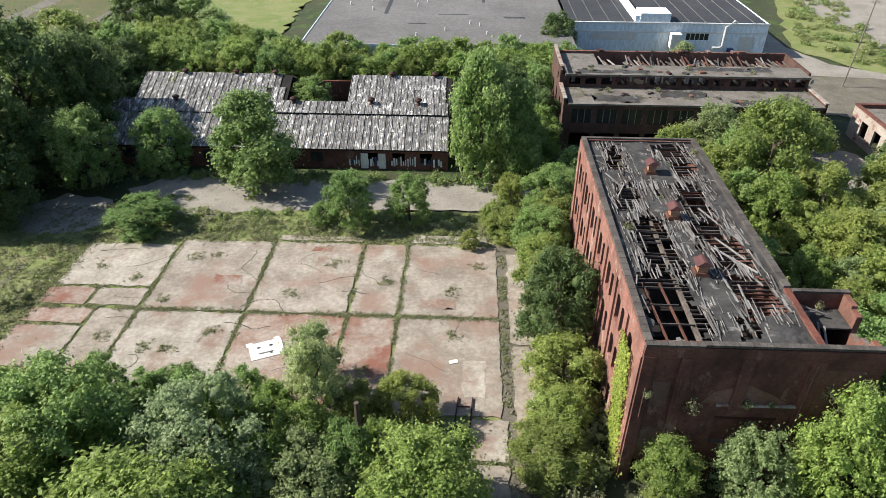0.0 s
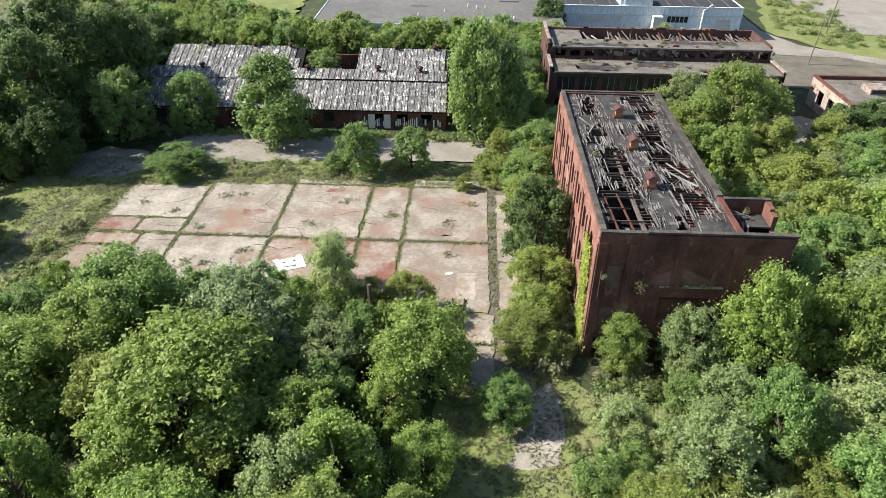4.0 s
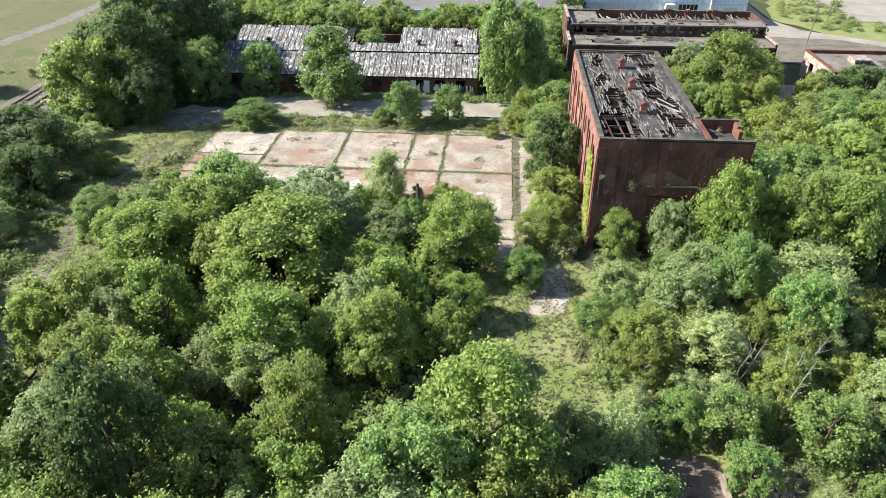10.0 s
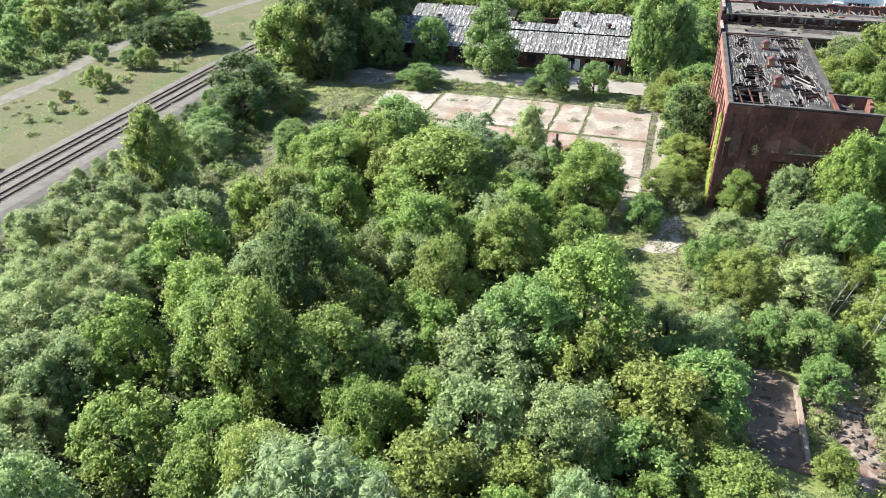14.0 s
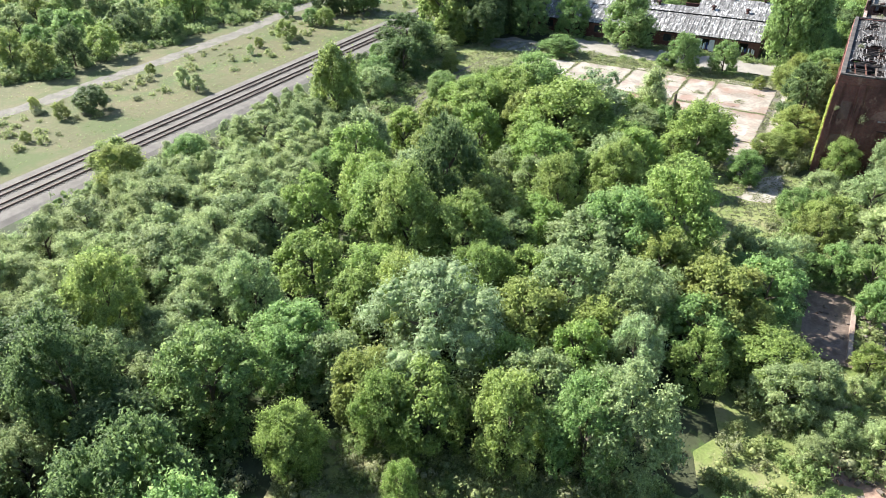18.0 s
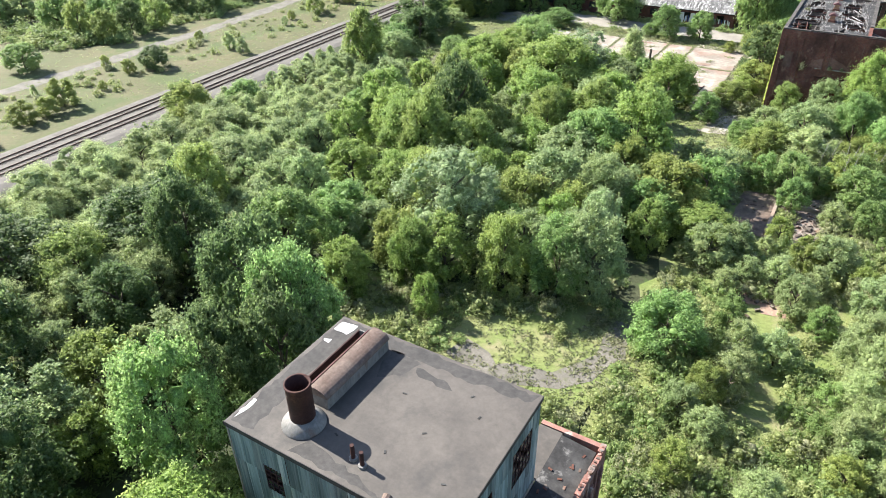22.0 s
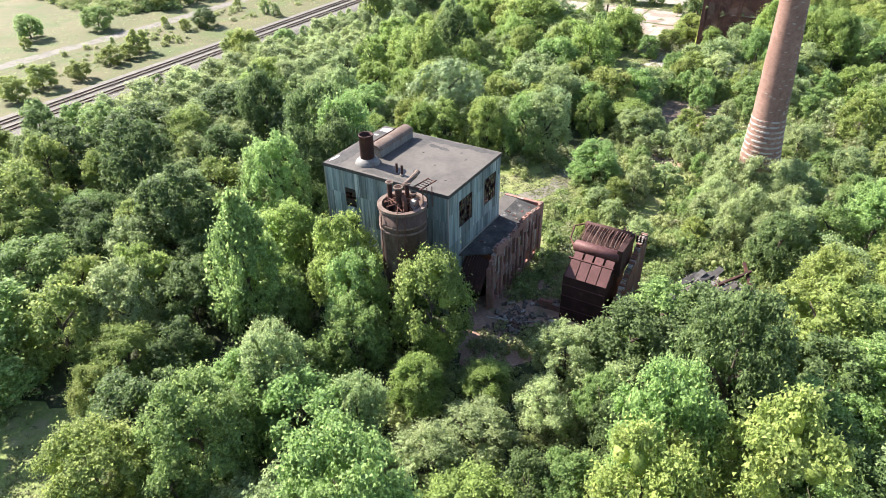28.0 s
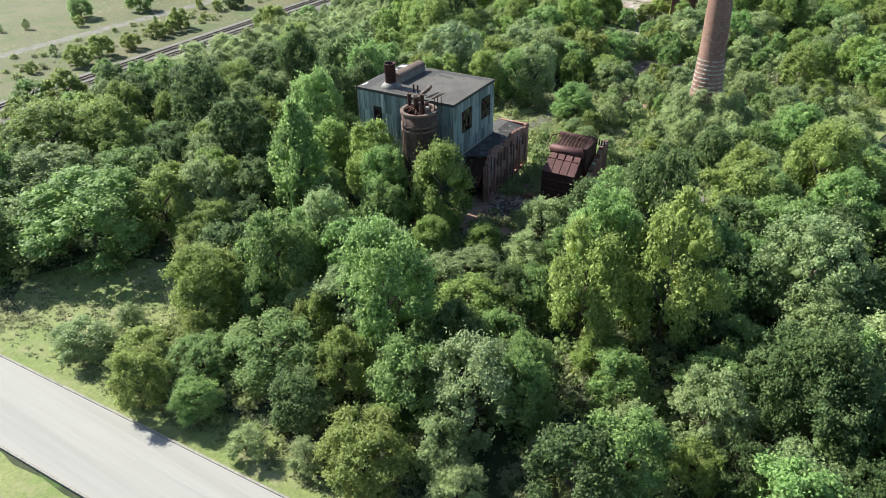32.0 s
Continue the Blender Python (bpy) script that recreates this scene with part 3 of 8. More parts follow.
sheet("road_east", [(66, 139), (66.5, 152), (67, 180), (70, 240), (76, 330), (84, 330), (78, 240), (73.5, 180), (73, 158), (78, 146), (92, 137), (130, 126), (130, 118), (100, 127), (84, 137)], -0.02, M_ASPHALT_OLD, "pale asphalt lane bending past the warehouse", "road", 0.2, 4)
sheet("pavement_far_east", [(95, 158), (92, 200), (100, 300), (200, 300), (200, 150), (130, 140)], -0.02, M_ASPHALT_OLD, "cracked old car park", "car park", 0.4, 4)
# south road
sl = math.tan(radians(2.75))
rd = Shape()
for k in range(-15, 30):
    x = k * 8 - 10
    rd.v += [Vector((x, -131.35 + sl * x, -0.3)), Vector((x, -131.35 + sl * x, 0.0)), Vector((x, -127.7 + sl * x, 0.05)), Vector((x, -124.05 + sl * x, 0.0)), Vector((x, -124.05 + sl * x, -0.3))]
rd.f = [(5 * i + k, 5 * i + k + 1, 5 * i + k + 6, 5 * i + k + 5)[::-1] for i in range(44) for k in range(4)]
structure("road_south", rd, M_ROAD, "pale sunlit concrete road with faint tyre bands", "road")
for o, nm in ((0.0, "kerb_north"), (-7.5, "kerb_south")):
    kb = Shape()
    for k in range(-40, 76):
        x = k * 3.0
        y = -123.88 + sl * x + o
        kb.v += [Vector((x, y - 0.15, -0.3)), Vector((x, y - 0.15, 0.08)), Vector((x, y + 0.05, 0.08)), Vector((x, y + 0.05, -0.3))]
    kb.f = [(4 * i + k, 4 * i + k + 1, 4 * i + k + 5, 4 * i + k + 4)[::-1] for i in range(115) for k in range(3)]
    structure(nm, kb, M_ASPHALT_OLD, "low worn road edge", "kerb")
# railway
bal = Shape()
ys = list(range(-160, 341, 20))


def rail_x(y):
    """The middle of the two tracks, which run north and drift slightly west."""
    return -86.1 - 0.035 * y


bal = extruded([(rail_x(y), y, 0) for y in ys], [(-5.9, -0.3), (7.4, -0.3), (5.6, 0.1), (4.2, 0.14), (-4.2, 0.14), (-5.2, 0.1)])
structure("ground_ballast", bal, M_BALLAST, "grey stone ballast bed of the railway", "ballast")
for side in (-2.0, 2.0):
    line = thing("railway_track", "rusty railway track on old sleepers and grey ballast", "railway track", group="railway tracks")
    for g in (-0.75, 0.75):
        part("rail", extruded([(rail_x(y) + side + g, y, 0) for y in ys], [(-0.08, 0.2), (0.08, 0.2), (0.05, 0.38), (-0.05, 0.38)]), M_RAIL, line)
    t = Shape()
    rnd = random.Random(4 + side)
    for k in range(720):
        y = -150 + k * 0.62
        x = rail_x(y) + side
        t.box(x - 1.3 + rnd.uniform(-0.06, 0.06), x + 1.3, y - 0.12, y + 0.12, 0.1, 0.22)
    tagged(part("sleeper_bed", t, M_SLEEPER, line), "weathered wooden sleepers", kind="stuff")

# ---- trees ----


HIGH = 2.2     # height of a crown's mesh, for a radius of one


def crown_mesh(name, mat, seed, boughs=16, clumps=9, leaves=9000, leaf=0.036, form="dome", bough_r=(0.30, 0.44), clump_r=(0.10, 0.17), droop=0.0, aspect=0.6, jitter=0.55, flat=0.8, stray=0.2, raw=False):
    """A crown of radius one and height HIGH: boughs that carry clumps of leaf sprays round a dense heart, with gaps between."""
    rnd = np.random.RandomState(seed)
    spots = []
    for i in range(boughs):
        u = (i + 0.5) / boughs
        ang = i * 2.399 + rnd.uniform(-0.5, 0.5)
        br = rnd.uniform(*bough_r)
        if form == "dome":
            c = 1 - 1.86 * u
            out = math.sqrt(max(0.0, 1 - c * c)) if c > 0 else 1 - 0.3 * c * c
            rad = out * rnd.uniform(0.8, 1.08) * (1 - br * 0.75)
            z = 1.08 + (HIGH - 1.08 - br * 0.75 if c > 0 else 0.92) * c * rnd.uniform(0.84, 1.06)
        elif form == "tall":
            z = 0.3 + (HIGH - 0.3 - br * 0.7) * u
            rad = min(1.0, 0.75 + 0.9 * u) * (1 - u ** 2.4) ** 0.6 * rnd.uniform(0.5, 0.95) * (1 - br * 0.5)
        elif form == "cone":
            z = 0.25 + (HIGH - 0.45) * u
            rad = (1 - u) ** 0.8 * rnd.uniform(0.6, 0.85)
            br *= 0.5 + 0.6 * (1 - u)
        else:
            c = 1 - 1.1 * u
            rad, z = math.sqrt(max(0.0, 1 - c * c)) * rnd.uniform(0.5, 1.0) * (1 - br * 0.5), 0.25 + c * 0.5 * rnd.uniform(0.6, 1.1)
        spots.append((np.array([rad * math.cos(ang), rad * math.sin(ang), z]), br))
    tips, share = [], []
    heart = np.array([0.0, 0.0, 0.9])
    for c, br in spots:
        for k in range(clumps):
            d = rnd.normal(0, 1, 3)
            away = c - heart
            d += away / (np.linalg.norm(away) + 1e-6) * 0.8 + np.array([0, 0, 0.45])
            d /= np.linalg.norm(d)
            cr = rnd.uniform(*clump_r) * (br / np.mean(bough_r))
            tips.append((c + d * (br - cr * 0.4) * rnd.uniform(0.82, 1.12), d, cr))
            share.append(cr ** 1.6)
    share = np.array(share) / np.sum(share)
    vs, qs, base = [], [], 0
    for (c, out, cr), f in zip(tips, share):
        k = max(8, int(leaves * f))
        d = rnd.normal(0, 1, (k, 3)) + out * 0.55 + np.array([0, 0, 0.2])
        d /= np.linalg.norm(d, axis=1)[:, None]
        p = c + d * rnd.uniform(0.2, 1.55, (k, 1)) ** 0.75 * np.array([cr, cr, cr * flat])
        loose = rnd.uniform(0, 1, k) < stray
        p[loose] += rnd.normal(0, 0.1, (k, 3))[loose]
        if droop:
            fall = rnd.uniform(0, 1, k) ** 1.3 * droop
            p[:, 2] -= fall * (0.3 + np.hypot(d[:, 0], d[:, 1]))
        v, q = leaf_cloud(p, d * 0.9 + np.array([0, 0, 0.45]), leaf, rnd, droop, aspect, jitter)
        vs.append(v)
        qs.append(q + base)
        base += len(v)
    for c, r in ([] if raw else [(c - d * r * 0.3, r * 0.48) for c, d, r in tips]) + [(c, r * 0.42) for c, r in spots]:
        vs.append(c + ICO_V * (1 + rnd.uniform(-0.26, 0.2, (len(ICO_V), 1))) * np.array([r, r, r * flat]))
        qs.append(ICO_F + base)
        base += len(ICO_V)
    vs, fs = np.concatenate(vs), np.concatenate(qs)
    return (vs, fs) if raw else raw_mesh(name, vs, fs, mat)


def trunk_mesh(name, seed, lean=0.08, limbs=5, top=0.72, mat=None):
    """A tapered stem with limbs, one unit high; limbs reach half of the crown's radius."""
    rnd = random.Random(seed)
    s = Shape()
    bx, by = rnd.uniform(-lean, lean), rnd.uniform(-lean, lean)
    line = [Vector((bx * t * t, by * t * t, t * top)) for t in (0, 0.15, 0.4, 0.7, 1)]
    line[0].z = -0.06
    s.rod(line, [0.075, 0.058, 0.045, 0.03, 0.012], 7)
    for i in range(limbs):
        t = 0.3 + 0.6 * i / limbs
        a = i * 2.4 + rnd.uniform(-0.5, 0.5)
        p = Vector((bx * t * t, by * t * t, t * top))
        q = p + Vector((math.cos(a) * 0.25, math.sin(a) * 0.25, 0.10))
        e = p + Vector((math.cos(a) * 0.45, math.sin(a) * 0.45, 0.16 + rnd.uniform(0, 0.06)))
        s.rod([p, q, e], [0.03, 0.02, 0.007], 5)
    return s.mesh(name, mat or M_BARK, True)


TRUNKS = [trunk_mesh("trunk", 20 + k) for k in range(4)]


def family(mat, seeds, **kw):
    return [crown_mesh("crown", mat, s, **kw) for s in seeds]


KINDS = {
    "maple": (family(L_MAPLE, (1, 2, 3, 4, 5), boughs=22, clumps=12, leaves=17000, leaf=0.028), "maple_tree", "bright green broadleaf tree with a lobed crown", "tree"),
    "lime": (family(L_LIME, (31, 32, 33, 34), boughs=20, clumps=12, leaves=16000, leaf=0.028), "linden_tree", "yellow-green broadleaf tree in fresh leaf", "tree"),
    "round": (family(L_ROUND, (6, 7, 8), boughs=23, clumps=13, leaves=17000, leaf=0.027, clump_r=(0.08, 0.14)), "broadleaf_tree", "mid-green bushy broadleaf tree", "tree"),
    "dark": (family(L_DARK, (9, 10, 11), boughs=24, clumps=13, leaves=17000, leaf=0.027, clump_r=(0.08, 0.13), bough_r=(0.28, 0.40)), "shade_tree", "dark green dense broadleaf tree", "tree"),
    "yellow": (family(L_YELLOW, (12, 13, 14), boughs=16, clumps=12, leaves=15000, leaf=0.030, clump_r=(0.10, 0.17)), "locust_tree", "yellow-green young broadleaf tree in full leaf", "tree"),
    "grey": (family(L_GREY, (15, 16, 17), boughs=22, clumps=13, leaves=14000, leaf=0.028, clump_r=(0.08, 0.14)), "ash_tree", "grey-green tree with fine leaves", "tree"),
    "pale": (family(L_PALE, (35, 36), boughs=20, clumps=15, leaves=14500, leaf=0.026, clump_r=(0.07, 0.13)), "white_poplar_tree", "large grey-green tree with fine pale leaves", "tree"),
    "silver": (family(L_WILLOW, (18, 19), boughs=18, clumps=10, leaves=9600, leaf=0.032, clump_r=(0.08, 0.15)), "silver_maple_tree", "pale-leaved tree with a whitish bloom", "tree"),
    "willow": (family(L_WILLOW, (21, 22), boughs=22, clumps=10, leaves=19000, leaf=0.034, clump_r=(0.11, 0.17), droop=0.3, aspect=0.2, jitter=0.35), "willow_tree", "pale grey-green willow with drooping branches", "tree"),
    "poplar": (family(L_LIME, (23, 24), boughs=26, clumps=10, leaves=12500, leaf=0.032, form="tall", bough_r=(0.26, 0.42)), "poplar_tree", "tall green tree with an upright crown", "tree"),
    "column": (family(L_ROUND, (61, 62), boughs=26, clumps=10, leaves=12500, leaf=0.032, form="tall", bough_r=(0.26, 0.42)), "poplar_tree", "tall dark green tree with an upright crown", "tree"),
    "spire": (family(L_ROUND, (25,), boughs=44, clumps=8, leaves=15000, leaf=0.032, form="cone", bough_r=(0.26, 0.42), clump_r=(0.09, 0.15), droop=0.06), "cypress_tree", "tall tapering tree with feathery green foliage", "tree"),
    "airy": (family(L_AIRY, (26, 27, 28, 29), boughs=19, clumps=8, leaves=9000, leaf=0.030, form="tall", bough_r=(0.24, 0.40), clump_r=(0.10, 0.2), aspect=0.35, jitter=0.7), "sapling", "slender young tree with thin pale foliage", "sapling"),
}
# lighter crowns for the mass of the woods
for kind_, mat_ in (("maple", L_MAPLE), ("round", L_ROUND), ("dark", L_DARK), ("yellow", L_YELLOW), ("grey", L_GREY), ("lime", L_LIME)):
    KINDS[kind_ + "_wood"] = (family(mat_, (51, 52, 53, 54), boughs=16, clumps=11, leaves=8800, leaf=0.037, clump_r=(0.10, 0.17)), *KINDS[kind_][1:])
KINDS["airy_wood"] = KINDS["airy"]
KINDS["silver_wood"] = KINDS["grey_wood"]
grown = []


def grow(kind, x, y, h, r, z=-0.15):
    meshes, nm, label, cat = KINDS[kind]
    rnd = random.Random(int(x * 37 + y * 91 + h * 13))
    t = thing(nm, label, cat, (x, y, z), nm.replace("_tree", "") + " trees" if "_tree" in nm else "saplings")
    t.rotation_euler[2] = rnd.uniform(0, 6.28)
    c = part("crown", rnd.choice(meshes), None, t)
    r = max(r, h * 0.25)
    low = max(0.0, h - 3.6 * r)
    c.location.z = low
    c.scale = (r * rnd.uniform(0.98, 1.12), r * rnd.uniform(0.98, 1.12), (h - low) / HIGH)
    w = part("trunk", rnd.choice(TRUNKS), None, t)
    w.scale = (r * 0.9, r * 0.9, h)
    grown.append((x, y, r))
    return t


def maple(*a): return grow("maple", *a)
def round_(*a): return grow("round", *a)
def dark(*a): return grow("dark", *a)
def yellow(*a): return grow("yellow", *a)
def grey(*a): return grow("grey", *a)
def silver(*a): return grow("silver", *a)
def willow(*a): return grow("willow", *a)
def poplar(*a): return grow("poplar", *a)
def column(*a): return grow("column", *a)
def spire(*a): return grow("spire", *a)
def airy(*a): return grow("airy", *a)
def lime(*a): return grow("lime", *a)
def pale(*a): return grow("pale", *a)


airy(19.6, -121.1, 3, 1.7)
airy(25.0, -119.4, 3, 1.7)
airy(37.6, -115.9, 4, 2.2)
airy(-2.7, -115.2, 4, 2.0)
airy(42.4, -108.0, 3, 1.7)
airy(22.6, -93.8, 6, 3.3)
airy(28.3, -83.5, 5, 2.8)
airy(-62.1, -53.0, 8, 3.8)
airy(-68.3, -40.8, 6, 3.1)
airy(-47.0, -32.9, 8, 4.4)
airy(-62.7, -30.8, 7, 3.9)
airy(-40.1, -30.7, 7, 3.9)
airy(-52.1, -16.9, 7, 3.9)
airy(-56.4, -1.4, 6, 3.3)
airy(-63.5, 1.2, 7, 3.9)
airy(22.3, 13.4, 7, 3.9)
airy(14.9, 25.1, 5, 2.8)
airy(-13.8, 45.0, 8, 3.5)
airy(-43.7, 72.7, 3, 1.7)
airy(-51.4, 112.3, 7, 3.9)
airy(45.6, 144.1, 5, 2.7)
airy(-58.1, 151.9, 9, 5.0)
dark(-47.8, -64.1, 10, 5.5)
dark(-41.6, -51.3, 10, 5.5)
lime(9.2, 59.4, 6.5, 3.2)
dark(-61.5, 73.5, 11.0, 4.6)
dark(-66.5, 81, 19.5, 6.8)
dark(68.7, 89.6, 8, 4.4)
dark(-66.5, 93, 22.5, 8.0)
dark(-59.5, 97, 18.5, 5.2)
dark(18.6, 146.9, 10, 3.9)
dark(-73.7, 152, 13.5, 6.4)
grey(-37.3, -100.9, 9, 5.0)
grey(5.0, -92.8, 9, 1.7)
grey(-25.5, -77.0, 9, 5.0)
grey(48.1, -50.3, 7, 3.9)
grey(20.9, 21.0, 8, 3.8)
grey(35.8, 24.5, 8, 4.4)
grey(-12.0, 31.9, 7, 3.9)
lime(41.5, 84.0, 15.0, 5.4)
grey(37.5, 96.0, 10.0, 4.0)
maple(17.5, -87.5, 6, 2.4)
maple(-7.9, -43.6, 5, 1.4)
maple(-48.0, -39.3, 8, 3.8)
maple(-35.4, -9.3, 10, 3.4)
maple(-40.7, 18.9, 6, 3.3)
maple(51.5, 55.3, 9, 4.7)
maple(14.0, 127.6, 9, 5.0)
column(7.2, 88, 15.5, 3.0)
column(2.0, 88.6, 19.5, 5.4)
round_(12.2, -119.9, 4, 2.2)
round_(37.2, -102.8, 7, 2.4)
round_(-28.6, -95.0, 8, 4.4)
round_(9.6, -86.0, 8.5, 3.0)
round_(-54.6, -66.0, 9, 4.2)
round_(-136.3, -30.0, 6, 3.3)
round_(-128.3, -16.0, 6, 3.3)
round_(-68.6, -9.7, 6, 2.9)
round_(9.6, -1.8, 5, 2.8)
round_(5.0, 27.2, 5, 2.2)
round_(-51.1, 35.2, 5, 2.5)
round_(-66.4, 36.0, 6, 3.3)
round_(-44.0, 36.1, 6, 3.3)
round_(-19.8, 42.0, 5.0, 2.2)
round_(-26, 42.6, 4.6, 2.2)
round_(34.5, 45, 10, 4.2)
round_(43.8, 51.6, 8, 4.4)
round_(9.4, 70.2, 6, 3.3)
round_(57.5, 74.8, 8, 4.4)
round_(-19.1, 75.3, 3, 1.7)
round_(-15.4, 75.6, 7.6, 3.2)
round_(-7.6, 76.6, 6.6, 2.9)
round_(11.3, 79.4, 7, 3.9)
round_(46.6, 82.3, 7, 3.1)
round_(-55.2, 84.6, 11.6, 4.6)
round_(15.4, 85.4, 7, 2.9)
round_(-45.7, 89.6, 10.0, 3.6)
round_(13.0, 101.1, 4, 1.9)
round_(38.7, 107.3, 8, 4.4)
round_(-28.0, 112.1, 7, 3.7)
round_(-65.6, 134.6, 7, 3.9)
round_(3.2, 136.2, 6, 3.3)
round_(-16.7, 137.1, 5, 2.8)
round_(-7.3, 137.5, 7, 3.9)
round_(-66.2, 158, 11.5, 5.6)
round_(-75.1, 158.1, 8, 4.4)
yellow(6.5, -121.2, 6, 2.6)
yellow(16.3, -107.1, 7, 2.0)
yellow(53.5, -104.9, 5, 2.0)
yellow(-95.8, -58.3, 5, 2.8)
yellow(-97.5, -51.2, 5, 2.8)
yellow(-96.1, -43.9, 4, 2.2)
yellow(-99.2, -33.7, 4, 2.2)
yellow(-100.6, -25.0, 5.4, 2.3)
yellow(-70.5, -20.1, 8, 3.2)
yellow(-8.6, 40.6, 5.0, 2.4)
yellow(-5.0, 41.4, 5.2, 2.8)
yellow(-58.1, 51.4, 4, 1.8)
yellow(46.6, 67.4, 8, 4.4)
yellow(0.4, 70.4, 2.5, 1.2)
yellow(42.3, 70.7, 7, 3.9)
yellow(4.1, 75.4, 4, 2.2)
yellow(45.6, 76.5, 9.5, 4.2)
yellow(6.1, 81.3, 5, 2.0)
yellow(43.5, 94.7, 9, 5.0)
yellow(51.5, 97.5, 8, 4.4)
yellow(-41.0, 130.4, 6, 3.3)
yellow(-30.8, 130.9, 6, 3.3)
yellow(-51.2, 133.5, 6, 3.3)
yellow(-22.6, 136.8, 5, 2.8)

# trees that stand out one by one
maple(-22.2, 23.6, 11.9, 7.0)
lime(-9.1, 11.2, 9.5, 3.6)
maple(-2.7, 30.9, 9.4, 4.3)
pale(-20.4, 33.5, 10.8, 4.8)
airy(-12.8, 40.0, 10.7, 2.9)
maple(-1.8, 20.3, 5.6, 2.5)
maple(1.1, -0.7, 13.0, 4.7)
round_(-3.9, -5.4, 11.4, 4.4)
grey(1.1, -15.8, 10.0, 3.3)
maple(-19.6, 10.6, 9.7, 4.6)
lime(-13.3, 0.2, 10.9, 3.0)
maple(-33.0, 31.2, 10.5, 4.8)
maple(-38.3, 25.9, 9.3, 4.8)
round_(-31.2, 34.1, 12.0, 4.8)
dark(-25.9, -5.2, 15.3, 4.1)
lime(-25.4, -15.6, 13.2, 3.9)
round_(-47.0, -3.8, 5.8, 2.8)
dark(-53.3, 10.0, 5.4, 4.0)
dark(-68.7, 50.4, 10.9, 6.1)
yellow(9.7, 46.4, 5.6, 3.6)
dark(9.4, 53.2, 11.1, 3.8)
lime(7.5, 36.6, 4.4, 3.3)
lime(16.6, 34.9, 6.1, 2.4)
grey(22.8, 33.8, 8.4, 2.9)
maple(28.5, 32.8, 13.6, 3.3)
maple(36.3, 33.3, 12.8, 3.8)
maple(40.8, 31.3, 13.5, 3.8)
round_(27.5, 23.6, 10.0, 2.9)
round_(32.4, 18.2, 9.0, 3.1)
lime(15.1, 17.5, 3.9, 2.3)
willow(-13.2, -30.3, 12.7, 5.9)
lime(-18.7, -26.5, 10.2, 3.4)
maple(-12.5, -39.3, 8.3, 2.4)
lime(-2.6, -35.8, 9.9, 2.8)
round_(2.9, -33.6, 10.1, 3.0)
grey(5.8, -32.3, 11.5, 3.8)
willow(3.3, -22.1, 8.4, 2.3)
dark(-18.0, -57.5, 16.4, 2.4)
round_(-11.9, -58.6, 15.8, 3.7)
dark(-10.2, -62.1, 14.7, 3.8)
dark(-13.4, -67.3, 14.2, 3.0)
maple(-14.4, -17.8, 8.1, 3.3)
round_(-24.6, -36.7, 8.3, 4.1)
dark(-33.9, -51.8, 14.3, 3.6)
dark(-32.5, -62.3, 8.6, 3.5)
lime(-41.5, -43.0, 12.3, 3.1)
maple(-29.8, -13.5, 11.4, 4.5)
round_(-27.1, -44.3, 10.4, 4.0)
grey(-5.7, -8.9, 9.1, 5.1)
maple(-17.4, -45.1, 7.2, 2.6)
lime(-75.6, -17.3, 6.4, 3.6)
dark(-35.2, -74.3, 13.6, 4.4)
round_(-12.5, -71.9, 15.0, 3.3)
dark(-18.7, -82.0, 13.2, 4.5)
maple(3.8, -79.6, 12.9, 2.3)
round_(7.3, -82.4, 11.2, 2.7)
lime(14.8, -80.6, 12.4, 3.7)
lime(14.2, -15.0, 5.3, 3.7)
round_(15.8, -36.9, 6.6, 3.3)
lime(-40.6, -61.1, 9.4, 3.9)
maple(-19.2, -13.7, 10.0, 4.2)
grey(7.8, -94.9, 10.9, 1.6)
maple(15.9, -82.3, 4.8, 1.8)
lime(22.5, -83.3, 4.3, 2.1)
round_(7.9, -103.1, 11.8, 3.9)
lime(2.3, -108.8, 9.0, 3.8)
round_(22.9, -104.0, 15.4, 4.1)
grey(15.3, -93.3, 7.9, 2.5)
dark(41.6, -78.4, 16.6, 4.6)
round_(39.1, -87.8, 15.4, 2.8)
yellow(46.1, -89.9, 16.8, 3.3)
yellow(39.1, -93.1, 14.2, 3.7)
grey(24.3, -89.1, 4.3, 3.2)
round_(-21.2, -106.6, 10.5, 7.0)
lime(-8.6, -98.1, 6.4, 3.0)
yellow(-6.4, -102.8, 6.1, 2.4)
yellow(47.7, -57.0, 9.5, 3.3)
grey(27.6, -76.9, 6.1, 3.0)
round_(6.3, -97.2, 8.4, 3.4)
lime(-42.3, -87.6, 10.4, 5.0)
round_(51.4, -36.6, 9.1, 3.6)
round_(-36.5, -82.7, 5.7, 3.7)
grey(-13.5, -94.0, 9.6, 3.5)
round_(33.5, -91.2, 6.4, 2.6)
maple(-5.9, -77.8, 10.6, 3.8)
round_(14.6, -111.7, 5.9, 4.4)
yellow(4.5, -111.1, 5.7, 2.6)
yellow(2.6, -118.1, 4.1, 3.0)
grey(-4.7, -119.6, 3.8, 2.8)
round_(52.9, -94.9, 5.5, 3.1)
dark(57.5, -94.6, 10.2, 3.3)
yellow(22.1, -110.3, 6.6, 2.5)
maple(28.0, -96.8, 6.0, 3.7)
grey(48.0, -103.6, 4.7, 2.1)
round_(38.6, -106.6, 8.8, 2.5)
maple(42.2, -96.4, 4.4, 2.4)
lime(56.1, -51.8, 12.6, 4.2)
lime(-49.2, -93.2, 10.7, 6.0)
dark(60.9, -95.3, 12.8, 3.0)
